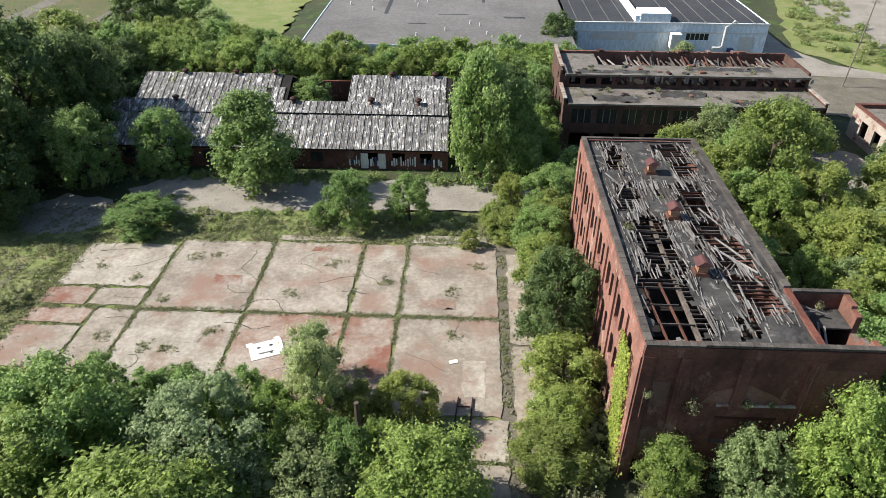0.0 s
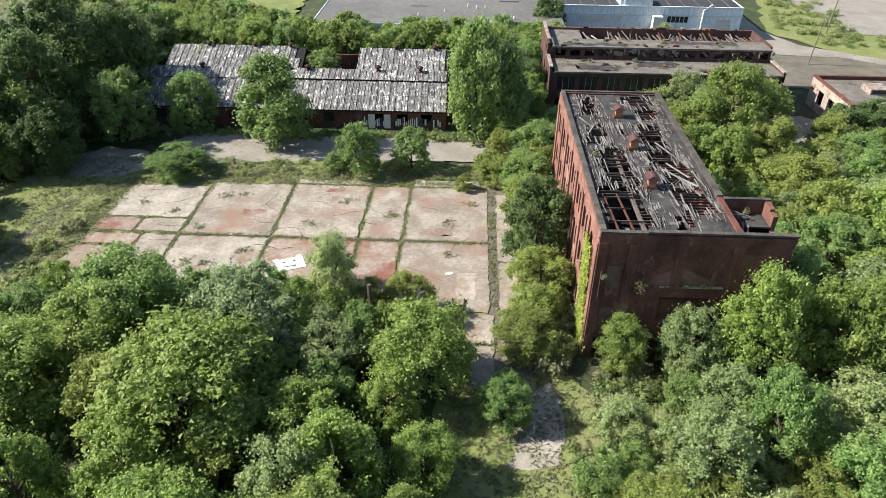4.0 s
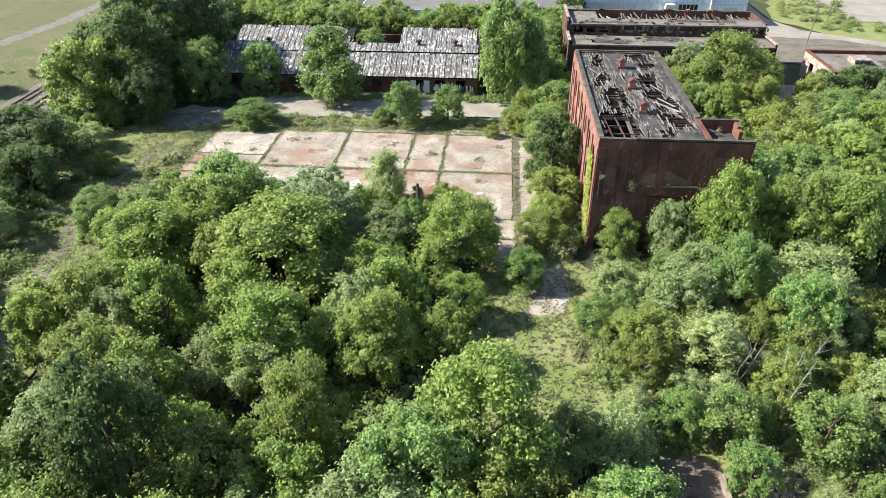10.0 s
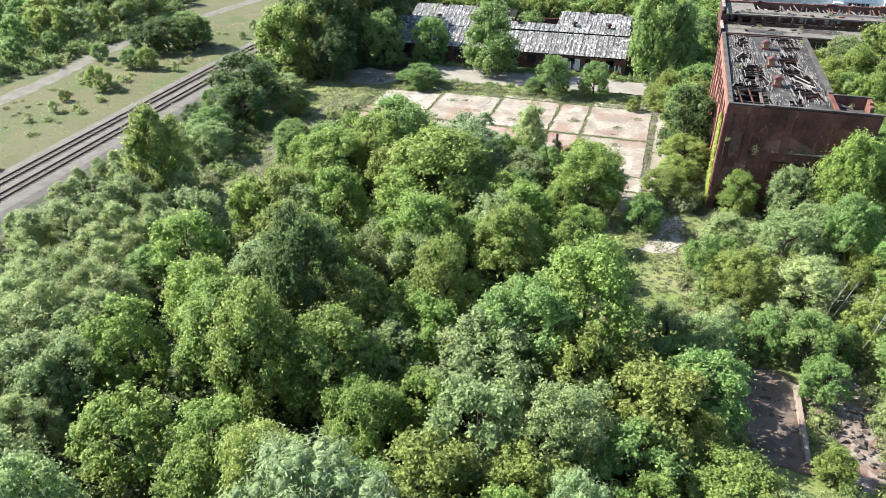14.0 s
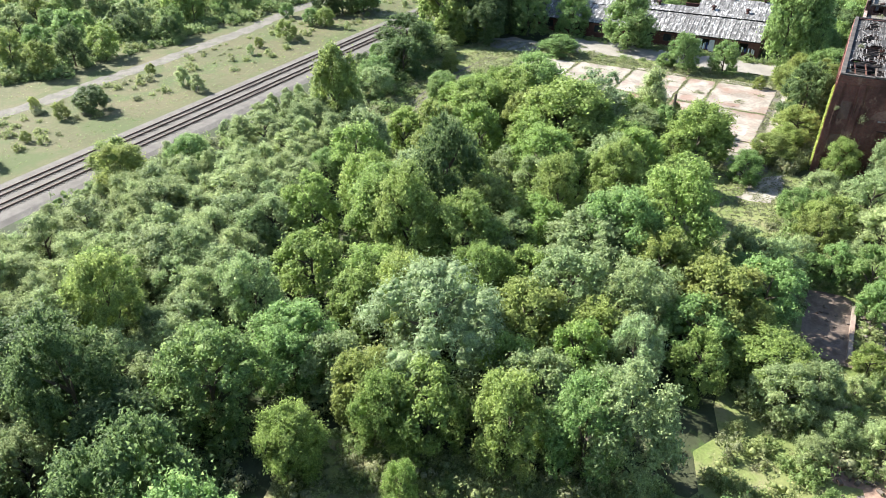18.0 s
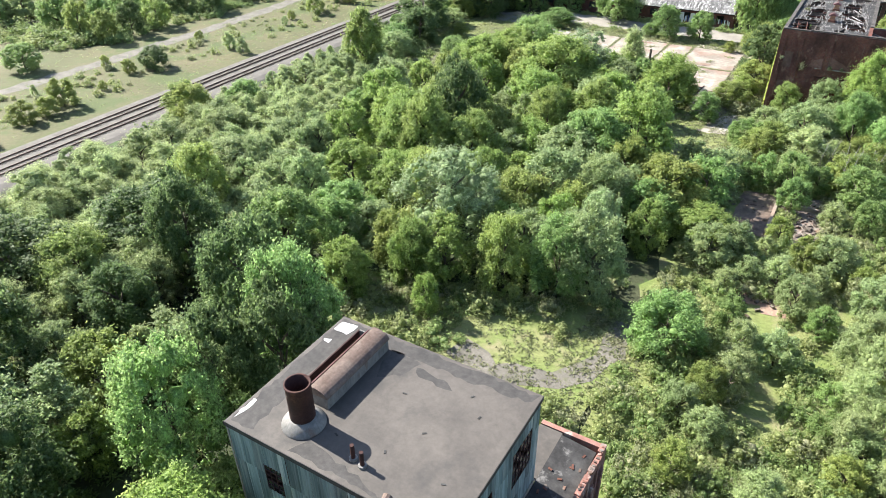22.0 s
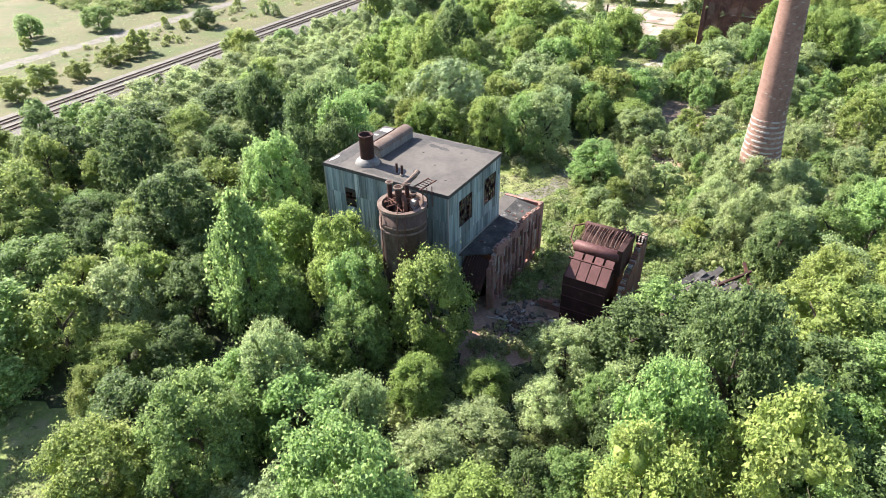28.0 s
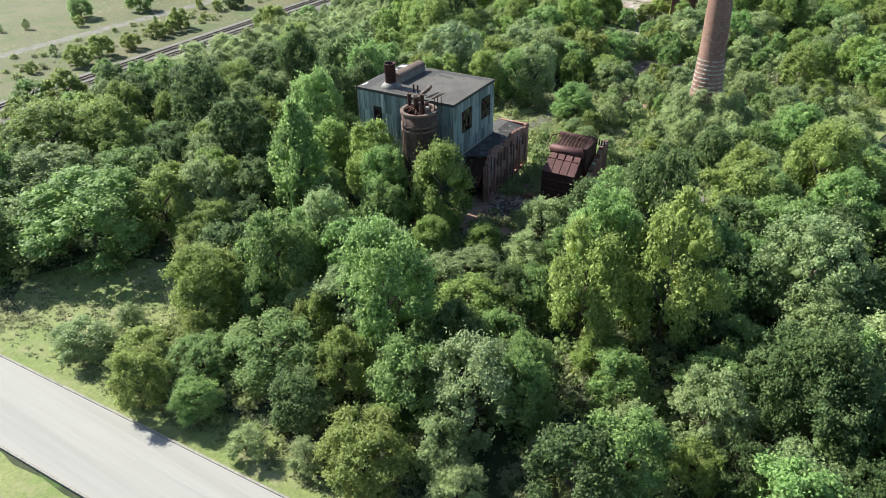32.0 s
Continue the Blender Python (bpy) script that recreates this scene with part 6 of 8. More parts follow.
# ---- ruined two-level works ----
ruin = thing("ruined_works", "ruined two-level brick works with flat weedy roofs", "works building")
RX0, RX1 = 15.2, 55.0
rh = [(RX0 + 1.0 + 4.0 * k, RX0 + 4.2 + 4.0 * k, z, z + 2.4) for k in range(10) for z in (0.6, 4.6)]
part("front_wall", wall_along("x", 100.0, 100.4, RX0, RX1, -0.3, 7.7, rh), M_BRICK_DIM, ruin)
for h in rh:
    if h[2] < 1:
        continue
    w = part("window", Shape().box(h[0], h[1], 100.3, 100.34, h[2], h[3]), M_GLASS, ruin)
    for i in range(4):
        x = h[0] + (h[1] - h[0]) * i / 3
        part("mullion", Shape().box(x - 0.05, x + 0.05, 100.22, 100.3, h[2], h[3]), M_LIME, w)
part("front_roof", Shape().box(RX0 + 0.4, RX1, 99.6, 106.9, 7.7, 8.0), M_RUINROOF, ruin, "grey flat roof with moss and weeds")
ch = [(RX0 + 1.2 + 2.6 * k, RX0 + 3.0 + 2.6 * k, 8.5, 9.6) for k in range(15)]
part("clerestory_wall", wall_along("x", 107.0, 107.4, RX0, RX1, -0.3, 10.0, ch), M_BRICK_DIM, ruin)
part("upper_roof", Shape().box(RX0 + 0.4, RX1, 106.6, 111.6, 10.0, 10.3), M_RUINROOF, ruin)
part("upper_roof", Shape().box(RX0 + 0.4, RX0 + 6.5, 111.6, 117.6, 10.0, 10.28), M_RUINROOF, ruin)
part("back_wall", Shape().box(RX0, RX1, 118.0, 118.5, -0.3, 10.6), M_BRICK_OLD, ruin)
# inner floor in black: the shade below the open roof is painted on
part("inner_floor", Shape().box(RX0 + 0.4, RX1, 107.4, 118.0, 6.2, 6.4), M_HOLE_SHADE, ruin)
part("west_wall", wall_along("y", RX0 - 0.4, RX0, 100, 118.5, -0.3, 11.4, [(100, 107, 8.6, 11.4), (107, 112, 10.8, 11.4), (102, 103.2, 4.6, 7), (104.4, 105.6, 4.6, 7), (109, 110.2, 4.6, 7), (114, 115.2, 4.6, 7), (109, 110, 8.6, 9.8)]), M_BRICK_DIM, ruin)
part("east_wall", Shape().box(RX1, RX1 + 0.4, 100, 118.5, -0.3, 8.4).box(RX1, RX1 + 0.4, 108, 118.5, 8.4, 10.6), M_BRICK_DIM, ruin)
part("coping", Shape().box(RX0 - 0.5, RX0 + 0.1, 99.9, 106.9, 8.6, 8.8).box(RX0 - 0.5, RX0 + 0.1, 107, 118.6, 11.4, 11.55), M_LIME, ruin)
part("coping", Shape().box(RX1 - 0.1, RX1 + 0.5, 99.9, 118.6, 8.41, 8.6), M_LIME, ruin)
rnd = random.Random(31)
for k in range(110):
    x = rnd.uniform(RX0 + 7, RX1 - 1)
    part("roof_beam", Shape().beam((x, rnd.uniform(111.6, 112.6), rnd.uniform(9.4, 10.1)), (x + rnd.gauss(0, 0.6), rnd.uniform(115, 118), rnd.uniform(8.6, 10.3)), 0.16, 0.2), rnd.choice((M_JOIST, M_BOARD, M_RUST)), ruin)

for k in range(60):
    x, y, z = rnd.choice(((rnd.uniform(RX0 + 1, RX1 - 1), rnd.uniform(100, 106.4), 8.0), (rnd.uniform(RX0 + 1, RX1 - 1), rnd.uniform(107, 111.4), 10.3), (rnd.uniform(RX0 + 7, RX1), 118.2, 10.6)))
    q = rnd.uniform(0.15, 0.6)
    part("roof_debris", Shape().box(-q, q, -q * 0.5, q * 0.5, -0.05, q * 0.5, pose(x, y, z, 0, 0, rnd.uniform(0, 180))), rnd.choice((M_JOIST, M_TAR, M_RUST_DARK, M_BRICK_OLD)), ruin)
for k in range(34):
    x = RX0 + 1.2 * k + rnd.uniform(0, 0.6)
    part("hanging_scrap", Shape().box(x, x + rnd.uniform(0.2, 0.9), 106.5, 106.56, 10.0 - rnd.uniform(0.2, 1.0), 10.02), rnd.choice((M_TAR, M_BOARD, M_RUST_DARK)), ruin)
for x0, x1, y0, y1, z in ((20, 27, 100.5, 103.5, 8.012), (31, 38, 103, 106, 8.012), (42, 52, 100.2, 102.6, 8.012), (18, 30, 107.4, 109, 10.312), (36, 50, 109, 111.2, 10.312)):
    part("roof_stain", patch([(x0, y0), (x1, y0), (x1, y1), (x0, y1)], z, 0.5, 0.9, int(x0)), M_TAR, ruin, "dark moss and tar stains")

# ---- warehouse in the distance ----
wh = thing("warehouse", "large low warehouse with pale blue walls and flat grey roofs", "warehouse")
part("wall", Shape().box(-34.5, 21.4, 136, 136.4, -0.3, 5.5).box(-34.5, -34.1, 136.4, 260, -0.3, 5.5), M_WHWALL, wh)
part("roof", Shape().box(-34.8, 21.6, 135.7, 260, 5.5, 5.8), M_WHROOF, wh, "grey felt roof with vents and stains")
part("roof_edge", Shape().box(-34.9, 21.7, 135.6, 135.75, 5.2, 5.95).box(-35, -34.8, 135.6, 260, 5.2, 5.95), M_WHWALL, wh)
part("wall", wall_along("x", 150.5, 150.9, 21.4, 65.0, -0.3, 7.1, [(47.5, 52.5, 3.4, 5.2), (59.2, 62.6, -0.3, 4.2)]), M_WHWALL, wh)
part("wall", Shape().box(64.6, 65.0, 150.9, 260, -0.3, 7.1), M_WHWALL, wh)
part("wall_band", Shape().box(21.4, 65.05, 150.4, 150.5, 4.9, 5.2).box(21.4, 65.1, 150.3, 150.49, 6.9, 7.15), M_WHITE, wh)
part("roof", Shape().box(21.6, 64.6, 150.9, 260, 6.9, 7.05), M_WHROOF_DARK, wh, "dark seamed metal roof")
part("parapet_block", Shape().box(37.0, 43.5, 150.6, 156, 7.05, 9.0).box(36.0, 37.0, 150.8, 175, 7.05, 8.4), M_WHWALL, wh)
for k in range(12):
    x = 23.5 + 3.5 * k
    if not 35 < x < 44:
        part("roof_seam", Shape().box(x - 0.06, x + 0.06, 151, 260, 7.05, 7.14), M_WHROOF, wh)
wnd = part("window", Shape().box(47.5, 52.5, 150.7, 150.74, 3.4, 5.2), M_GLASS, wh)
for k in range(6):
    part("mullion", Shape().box(47.5 + k - 0.04, 47.58 + k, 150.6, 150.7, 3.4, 5.2), M_WHITE, wnd)
part("garage_door", Shape().box(59.2, 62.6, 150.75, 150.8, -0.2, 4.2), M_WHITE, wh, "white roller door")
part("sign_panel", Shape().box(26.5, 36.5, 150.42, 150.5, 3.3, 4.8), M_WHITE, wh, "blank pale panel on the wall")
part("blue_bin", Shape().box(57.0, 58.3, 149.8, 150.45, -0.2, 1.8), M_BLUE, wh, "blue metal bin against the wall")
fl_ = part("dust_collector", Shape().box(43.8, 46.0, 148.2, 150.2, 2.2, 5.2), M_WHITE, wh, "white dust collector on legs")
for x in (43.9, 45.8):
    for y in (148.3, 150.0):
        part("leg", Shape().box(x, x + 0.15, y, y + 0.15, -0.2, 2.2), M_WHITE, fl_)
part("duct", Shape().rod([(53.5, 149.9, 2.0), (55.2, 149.9, 2.0), (55.6, 149.9, 2.4), (55.6, 149.9, 6.5), (57.5, 150.6, 7.6)], 0.25, 8), M_WHITE, wh)
rnd = random.Random(12)
for k in range(26):
    x, y = rnd.uniform(-30, 18), rnd.uniform(140, 215)
    v = part("roof_vent", Shape().rod([(x, y, 5.75), (x, y, 6.5)], 0.16, 8), M_WHITE, wh)
for x, y, a, b in ((-20, 168, 0.9, 16), (-4, 160, 7, 0.6), (3, 176, 0.7, 9), (-12, 152, 4, 0.8), (10, 158, 5, 1.4)):
    part("roof_patch", Shape().box(x - a / 2, x + a / 2, y - b / 2, y + b / 2, 5.8, 5.812), M_WHROOF_DARK, wh)
for x, y in ((-20, 190), (12, 186)):
    part("roof_unit", Shape().box(x - 1.2, x + 1.2, y - 0.9, y + 0.9, 5.8, 6.9), M_WHITE, wh, "white rooftop air unit")

# ---- cream and brick office at the eastern yard ----
off = thing("brick_office", "small flat-roofed brick building with peeling cream paint", "building")
part("wall", wall_along("y", 64.8, 65.2, 94.0, 109.0, -0.3, 5.0, [(95.5, 97.5, 1, 3.6), (99.5, 101.5, 1, 3.6), (103.5, 105.5, 1, 3.6)]), M_CREAM, off)
part("wall", Shape().box(65.2, 84, 94.0, 94.4, -0.3, 5.0), M_CREAM, off)
part("wall", Shape().box(65.2, 84, 108.6, 109, -0.3, 5.0).box(83.6, 84, 94.4, 108.6, -0.3, 5.0), M_BRICK, off)
part("roof", Shape().box(65.2, 83.6, 94.4, 108.6, 4.4, 4.6), M_RUINROOF, off)
part("parapet", Shape().box(64.7, 84.1, 93.9, 94.5, 5.0, 5.3).box(64.7, 65.3, 94.5, 108.5, 5.0, 5.3).box(64.7, 84.1, 108.5, 109.1, 5.0, 5.3), M_BRICK, off)
sk = part("skylight", Shape().box(71.2, 74.5, 100.8, 104.2, 4.6, 5.6), M_LIME, off, "boxy pale roof skylight")
part("pane", Shape().box(71.5, 74.2, 100.74, 100.8, 4.8, 5.4), M_GLASS, sk)

# ---- sheet-metal plant building ----
TX0, TX1, TY0, TY1, TZ = -2.4, 13.05, -74.1, -62.7, 14.75
tin = thing("sheet_metal_plant", "tall abandoned plant building clad in weathered blue-grey corrugated sheet", "plant building")
south_w = [(0.15, 1.5, 10.2, 12.4), (0.3, 1.6, 6.2, 8.4), (5.9, 7.3, 10.2, 12.4), (9.8, 11.0, 5.2, 7.4)]
east_w = [(-71.9, -69.2, 9.9, 13.0), (-66.4, -63.8, 9.9, 13.0)]
part("inner_wall", wall_along("x", TY0 + 0.1, TY0 + 0.3, TX0 + 0.1, TX1 - 0.1, -0.3, TZ - 0.3, south_w), M_RUST_DARK, tin)
part("inner_wall", wall_along("y", TX1 - 0.3, TX1 - 0.1, TY0 + 0.3, TY1 - 0.3, -0.3, TZ - 0.3, east_w), M_RUST_DARK, tin)
part("inner_wall", Shape().box(TX0 + 0.1, TX0 + 0.3, TY0 + 0.3, TY1 - 0.3, -0.3, TZ - 0.3).box(TX0 + 0.1, TX1 - 0.1, TY1 - 0.3, TY1 - 0.1, -0.3, TZ - 0.3), M_RUST_DARK, tin)
# both floors black, painting the unlit inside behind the windows
part("ground_floor", Shape().box(TX0 + 0.3, TX1 - 0.3, TY0 + 0.3, TY1 - 0.3, 0, 0.1), M_HOLE_SHADE, tin)
part("upper_floor", Shape().box(TX0 + 0.3, TX1 - 0.3, TY0 + 3, TY1 - 0.3, 9.2, 9.4), M_HOLE_SHADE, tin)


def clad(axis, fixed, sign, u0, u1, holes, rows, wide, seed):
    """Corrugated sheets on a wall, left out where a window is."""
    rnd = random.Random(seed)
    n = max(1, round((u1 - u0) / wide))
    w = (u1 - u0) / n
    for r, (z0, z1) in enumerate(zip(rows, rows[1:])):
        for i in range(n):
            a, b = u0 + i * w, u0 + (i + 1) * w
            bits = [(a, b, z0, z1)]
            for h in holes:
                nxt = []
                for (p, q, c, d) in bits:
                    if q <= h[0] or p >= h[1] or d <= h[2] or c >= h[3]:
                        nxt.append((p, q, c, d))
                        continue
                    if p < h[0]: nxt.append((p, h[0], c, d))
                    if q > h[1]: nxt.append((h[1], q, c, d))
                    x0, x1 = max(p, h[0]), min(q, h[1])
                    if d > h[3]: nxt.append((x0, x1, h[3], d))
                    if c < h[2]: nxt.append((x0, x1, c, h[2]))
                bits = nxt
            for (p, q, c, d) in bits:
                if q - p < 0.05 or d - c < 0.05:
                    continue
                s = Shape()
                ribs = max(2, int((q - p) / 0.11))
                off0 = 0.01 * ((i + r) % 2) + rnd.uniform(0, 0.012)
                for j in range(ribs + 1):
                    t = p + (q - p) * j / ribs
                    o = fixed + sign * (off0 + (0.035 if j % 2 else 0.0))
                    for z in (c, d + 0.05):
                        s.v.append(Vector((t, o, z)) if axis == "x" else Vector((o, t, z)))
                s.f = [(2 * j, 2 * j + 2, 2 * j + 3, 2 * j + 1) for j in range(ribs)]
                part("cladding_sheet", s, M_TIN, tin)


clad("x", TY0, -1, TX0, TX1, south_w, (-0.2, 4.6, 8.2, 11.6, 14.6), 0.9, 1)
clad("y", TX1, 1, TY0, TY1, east_w, (4.0, 8.6, 12.2, 14.6), 0.9, 2)
clad("y", TX0, -1, TY0, TY1, [], (-0.2, 7.5, 14.6), 1.9, 3)
clad("x", TY1, 1, TX0, TX1, [], (-0.2, 7.5, 14.6), 1.9, 4)
part("roof", Shape().box(TX0 - 0.12, TX1 + 0.12, TY0 - 0.12, TY1 + 0.12, TZ - 0.18, TZ), M_TINROOF, tin, "flat brownish-grey felt roof with faded stains")
part("roof_trim", Shape().box(TX0 - 0.16, TX1 + 0.16, TY0 - 0.17, TY0 - 0.12, TZ - 0.32, TZ + 0.05).box(TX1 + 0.12, TX1 + 0.17, TY0 - 0.12, TY1 + 0.12, TZ - 0.32, TZ + 0.05), M_TINROOF_DARK, tin)
part("corner_trim", Shape().box(TX1 - 0.02, TX1 + 0.09, TY0 - 0.09, TY0 + 0.02, 4, TZ - 0.3).box(TX0 - 0.09, TX0 + 0.02, TY0 - 0.09, TY0 + 0.02, 0, TZ - 0.3), M_PALE_METAL, tin)


def steel_window(axis, fixed, h, cols, rows, seed, broken=0.35):
    """A steel-framed window with small panes, some of them gone."""
    rnd = random.Random(seed)
    a, b, c, d = h
    fr = Shape()

    def bar(u0, u1, z0, z1, t=0.05):
        if axis == "x":
            fr.box(u0, u1, fixed - t, fixed + t, z0, z1)
        else:
            fr.box(fixed - t, fixed + t, u0, u1, z0, z1)
    for i in range(cols + 1):
        u = a + (b - a) * i / cols
        bar(u - 0.03, u + 0.03, c, d)
    for j in range(rows + 1):
        z = c + (d - c) * j / rows
        bar(a, b, z - 0.03, z + 0.03, 0.047)
    w = part("window", fr, M_RUST_DARK, tin, "rusty steel window with broken panes")
    for i in range(cols):
        for j in range(rows):
            if rnd.random() < broken:
                continue
            u0, u1 = a + (b - a) * i / cols + 0.03, a + (b - a) * (i + 1) / cols - 0.03
            z0, z1 = c + (d - c) * j / rows + 0.03, c + (d - c) * (j + 1) / rows - 0.03
            s = Shape().box(u0, u1, fixed - 0.008, fixed + 0.008, z0, z1) if axis == "x" else Shape().box(fixed - 0.008, fixed + 0.008, u0, u1, z0, z1)
            part("pane", s, M_GLASS, w)


for q, h in enumerate(south_w):
    steel_window("x", TY0 + 0.02, h, 3, 5, q, 0.5)
for q, h in enumerate(east_w):
    steel_window("y", TX1 - 0.02, h, 5, 5, q + 9, 0.35)
# roof fittings
stk = part("exhaust_flue", Shape().lathe([(0.76, TZ), (0.76, TZ + 3.1), (0.8, TZ + 3.12), (0.8, TZ + 3.25), (0.69, TZ + 3.25), (0.69, TZ + 0.3)], 1.75, -71.85, 28), M_RUST_DARK, tin, "rust-brown exhaust stack, open at the top", True)
part("flashing", Shape().lathe([(1.35, TZ + 0.01), (1.33, TZ + 0.16), (0.88, TZ + 0.62), (0.76, TZ + 0.64)], 1.75, -71.85, 28), M_FLASH, stk, "dull sheet-metal flashing cone", True)
pod = part("roof_hood", Shape().box(0.75, 2.35, -70.3, -63.9, TZ, TZ + 0.9), M_FLASH, tin, "long rounded sheet-metal roof hood")
arc = Shape()
for i in range(8):
    t0, t1 = math.pi * i / 14, math.pi * (i + 1) / 14
    p0, p1 = (1.35 + 1.05 * math.cos(t0), TZ + 0.85 + 0.55 * math.sin(t0)), (1.35 + 1.05 * math.cos(t1), TZ + 0.85 + 0.55 * math.sin(t1))
    arc.add([Vector(p) for p in ((p0[0], -70.35, p0[1]), (p0[0], -63.8, p0[1]), (p1[0], -63.8, p1[1]), (p1[0], -70.35, p1[1]))], [(0, 1, 2, 3)])
arc.add([Vector((1.35 + 1.05 * math.cos(math.pi * i / 14), -70.35, TZ + 0.85 + 0.55 * math.sin(math.pi * i / 14))) for i in range(9)] + [Vector((1.0, -70.35, TZ + 0.85))], [tuple(range(10))])
part("hood_cover", arc, M_TANK_RIM, pod, "curved rust-stained hood cover")
# low black box on the roof; the slot's shaded depth is only its colour
part("hood_slot", Shape().box(-0.1, 0.74, -70.2, -63.9, TZ, TZ + 0.12), M_HOLE_SHADE, pod, "slot beside the hood, its shaded depth painted black")
part("slot_wall", Shape().box(-0.2, -0.1, -70.3, -63.8, TZ, TZ + 0.62), M_RUST_DARK, pod)
part("slot_end", Shape().box(-0.1, 0.74, -70.3, -70.2, TZ, TZ + 0.66), M_FLASH, pod)
part("slot_end", Shape().box(-0.1, 0.74, -63.9, -63.8, TZ, TZ + 0.66), M_FLASH, pod)
part("slot_lip", Shape().beam((0.68, -70.25, TZ + 0.96), (0.68, -63.85, TZ + 0.96), 0.1, 0.06), M_RUST_PANEL, pod)
for x, y, h in ((5.95, -72.5, 1.15), (6.7, -72.65, 1.15)):
    v = part("vent_pipe", Shape().rod([(x, y, TZ), (x, y, TZ + h)], 0.13, 10), M_RUST_DARK, tin)
    part("collar", Shape().rod([(x, y, TZ), (x, y, TZ + 0.14)], 0.26, 10), M_FLASH, v)
for x, y, a, b in ((-1.6, -63.6, 1.2, 1.0), (-1.9, -65.3, 0.5, 0.3), (-2.2, -72.8, 0.25, 1.6)):
    part("roof_stain", patch([(x - a / 2, y - b / 2), (x + a / 2, y - b / 2), (x + a / 2, y + b / 2), (x - a / 2, y + b / 2)], TZ + 0.006, 0.12, 0.3, int(x * 10)), M_WHITE, tin, "flaking white roof coating")

for pts, q in (([(-2.3, -62.8), (12.9, -62.8), (12.9, -63.5), (9.0, -63.8), (3.2, -63.9), (-0.6, -63.9), (-0.8, -69.0), (-0.6, -73.9), (-2.3, -73.9)], 3), ([(2.5, -63.9), (4.9, -63.9), (4.6, -65.6), (3.1, -66.4)], 5), ([(3.0, -72.6), (7.8, -73.6), (9.6, -73.9), (2.2, -73.9)], 7), ([(5.0, -64.4), (7.6, -64.6), (8.0, -65.1), (5.6, -65.2)], 9)):
    part("roof_stain", patch(pts, TZ + 0.004, 0.16, 0.45, q), M_TINROOF_DARK, tin, "darker weathered roof felt")
for k, (x, y) in enumerate(((5.6, -66.8), (8.4, -68.9), (10.6, -66.2), (7.2, -71.2), (4.0, -71.6), (11.2, -71.4), (9.4, -64.9))):
    part("roof_scrap", Shape().box(-0.13, 0.13, -0.05, 0.05, 0, 0.03, pose(x, y, TZ + 0.006, 0, 0, 40 * k)), M_TAR, tin)

# ---- brick lean-to beside it ----
lean = thing("brick_lean_to", "crumbling brick lean-to with a sagging tar roof", "lean-to")
lh = [(-70.0 + 2.05 * k, -69.2 + 2.05 * k, z, z + h) for k in range(6) for z, h in ((0.7, 1.9), (4.0, 2.2))]
rnd = random.Random(3)
tops = []
for k in range(28):
    y0, y1 = -71.2 + k * 0.5, -70.7 + k * 0.5
    top = 7.0 + 0.22 * math.sin(k * 0.45) + rnd.uniform(-0.16, 0.16) - (1.6 - 0.5 * k if k < 3 else 0)
    tops.append((y0, y1, top, 8.0))
part("brick_wall", wall_along("y", 16.0, 16.4, -71.2, -57.3, -0.3, 7.9, lh + [(a, min(b, -57.3), c, 7.9) for a, b, c, d in tops if c < 7.85 and a < -57.3]), M_BRICK_PINK, lean, "broken red brick wall with empty windows")
for k in range(7):
    y = -70.6 + 2.05 * k
    part("pilaster", Shape().box(16.4, 16.6, y - 0.22, y + 0.22, -0.3, 5.7 + rnd.uniform(-0.5, 0.2)), M_BRICK_PINK, lean)
for q, h in enumerate(lh):
    if q % 2 or q % 4 == 0:
        part("boarding", Shape().box(16.15, 16.2, h[0], h[1] - rnd.choice((0, 0.3)), h[2] + rnd.choice((0, 0.8)), h[3]), M_LIME, lean, "pale boarding in a window")
for k in range(12):
    y = -70.4 + k * 1.08
    part("flaked_plaster", Shape().box(16.4, 16.416, y, y + rnd.uniform(0.25, 0.5), rnd.uniform(0.6, 3.2), rnd.uniform(4.0, 6.0)), M_LIME, lean, "flaking pale plaster between windows")
for k in range(34):
    y, q = -70.2 + k * 0.38, rnd.uniform(0.1, 0.24)
    part("loose_brick", Shape().box(-0.12, 0.12, -q / 2, q / 2, 0, 0.09, pose(16.2 + rnd.uniform(-0.08, 0.08), y, 7.08 + 0.22 * math.sin((y + 71.2) * 0.9) + rnd.uniform(-0.1, 0.05), rnd.gauss(0, 8), rnd.gauss(0, 8), rnd.uniform(0, 90))), rnd.choice((M_BRICK_PINK, M_BRICK_OLD, M_RUBBLE)), lean)
part("flashing_strip", Shape().beam((13.16, -72.0, 6.95), (13.16, -62.8, 6.98), 0.07, 0.14), M_PALE_METAL, lean, "pale broken flashing along the roof joint")
for k in range(16):
    x, y = rnd.uniform(13.5, 15.6), rnd.uniform(-69.5, -58.5)
    part("roof_scrap", Shape().box(-0.16, 0.16, -0.08, 0.08, 0, 0.05, pose(x, y, 6.86 - 0.15 * (x - 13.2), 0, 0, rnd.uniform(0, 180))), rnd.choice((M_LIME, M_RUBBLE, M_RUST)), lean)
part("end_wall", Shape().box(11.4, 16.0, -57.7, -57.3, -0.3, 6.8), M_BRICK_PINK, lean)
part("roof", Shape().hexa([(13.2, -72.2, 6.6), (15.9, -69.6, 6.2), (15.9, -58, 6.3), (13.2, -58, 6.6), (13.2, -72.2, 6.8), (15.9, -69.6, 6.4), (15.9, -58, 6.5), (13.2, -58, 6.8)]), M_TAR, lean, "sagging black tar roof")
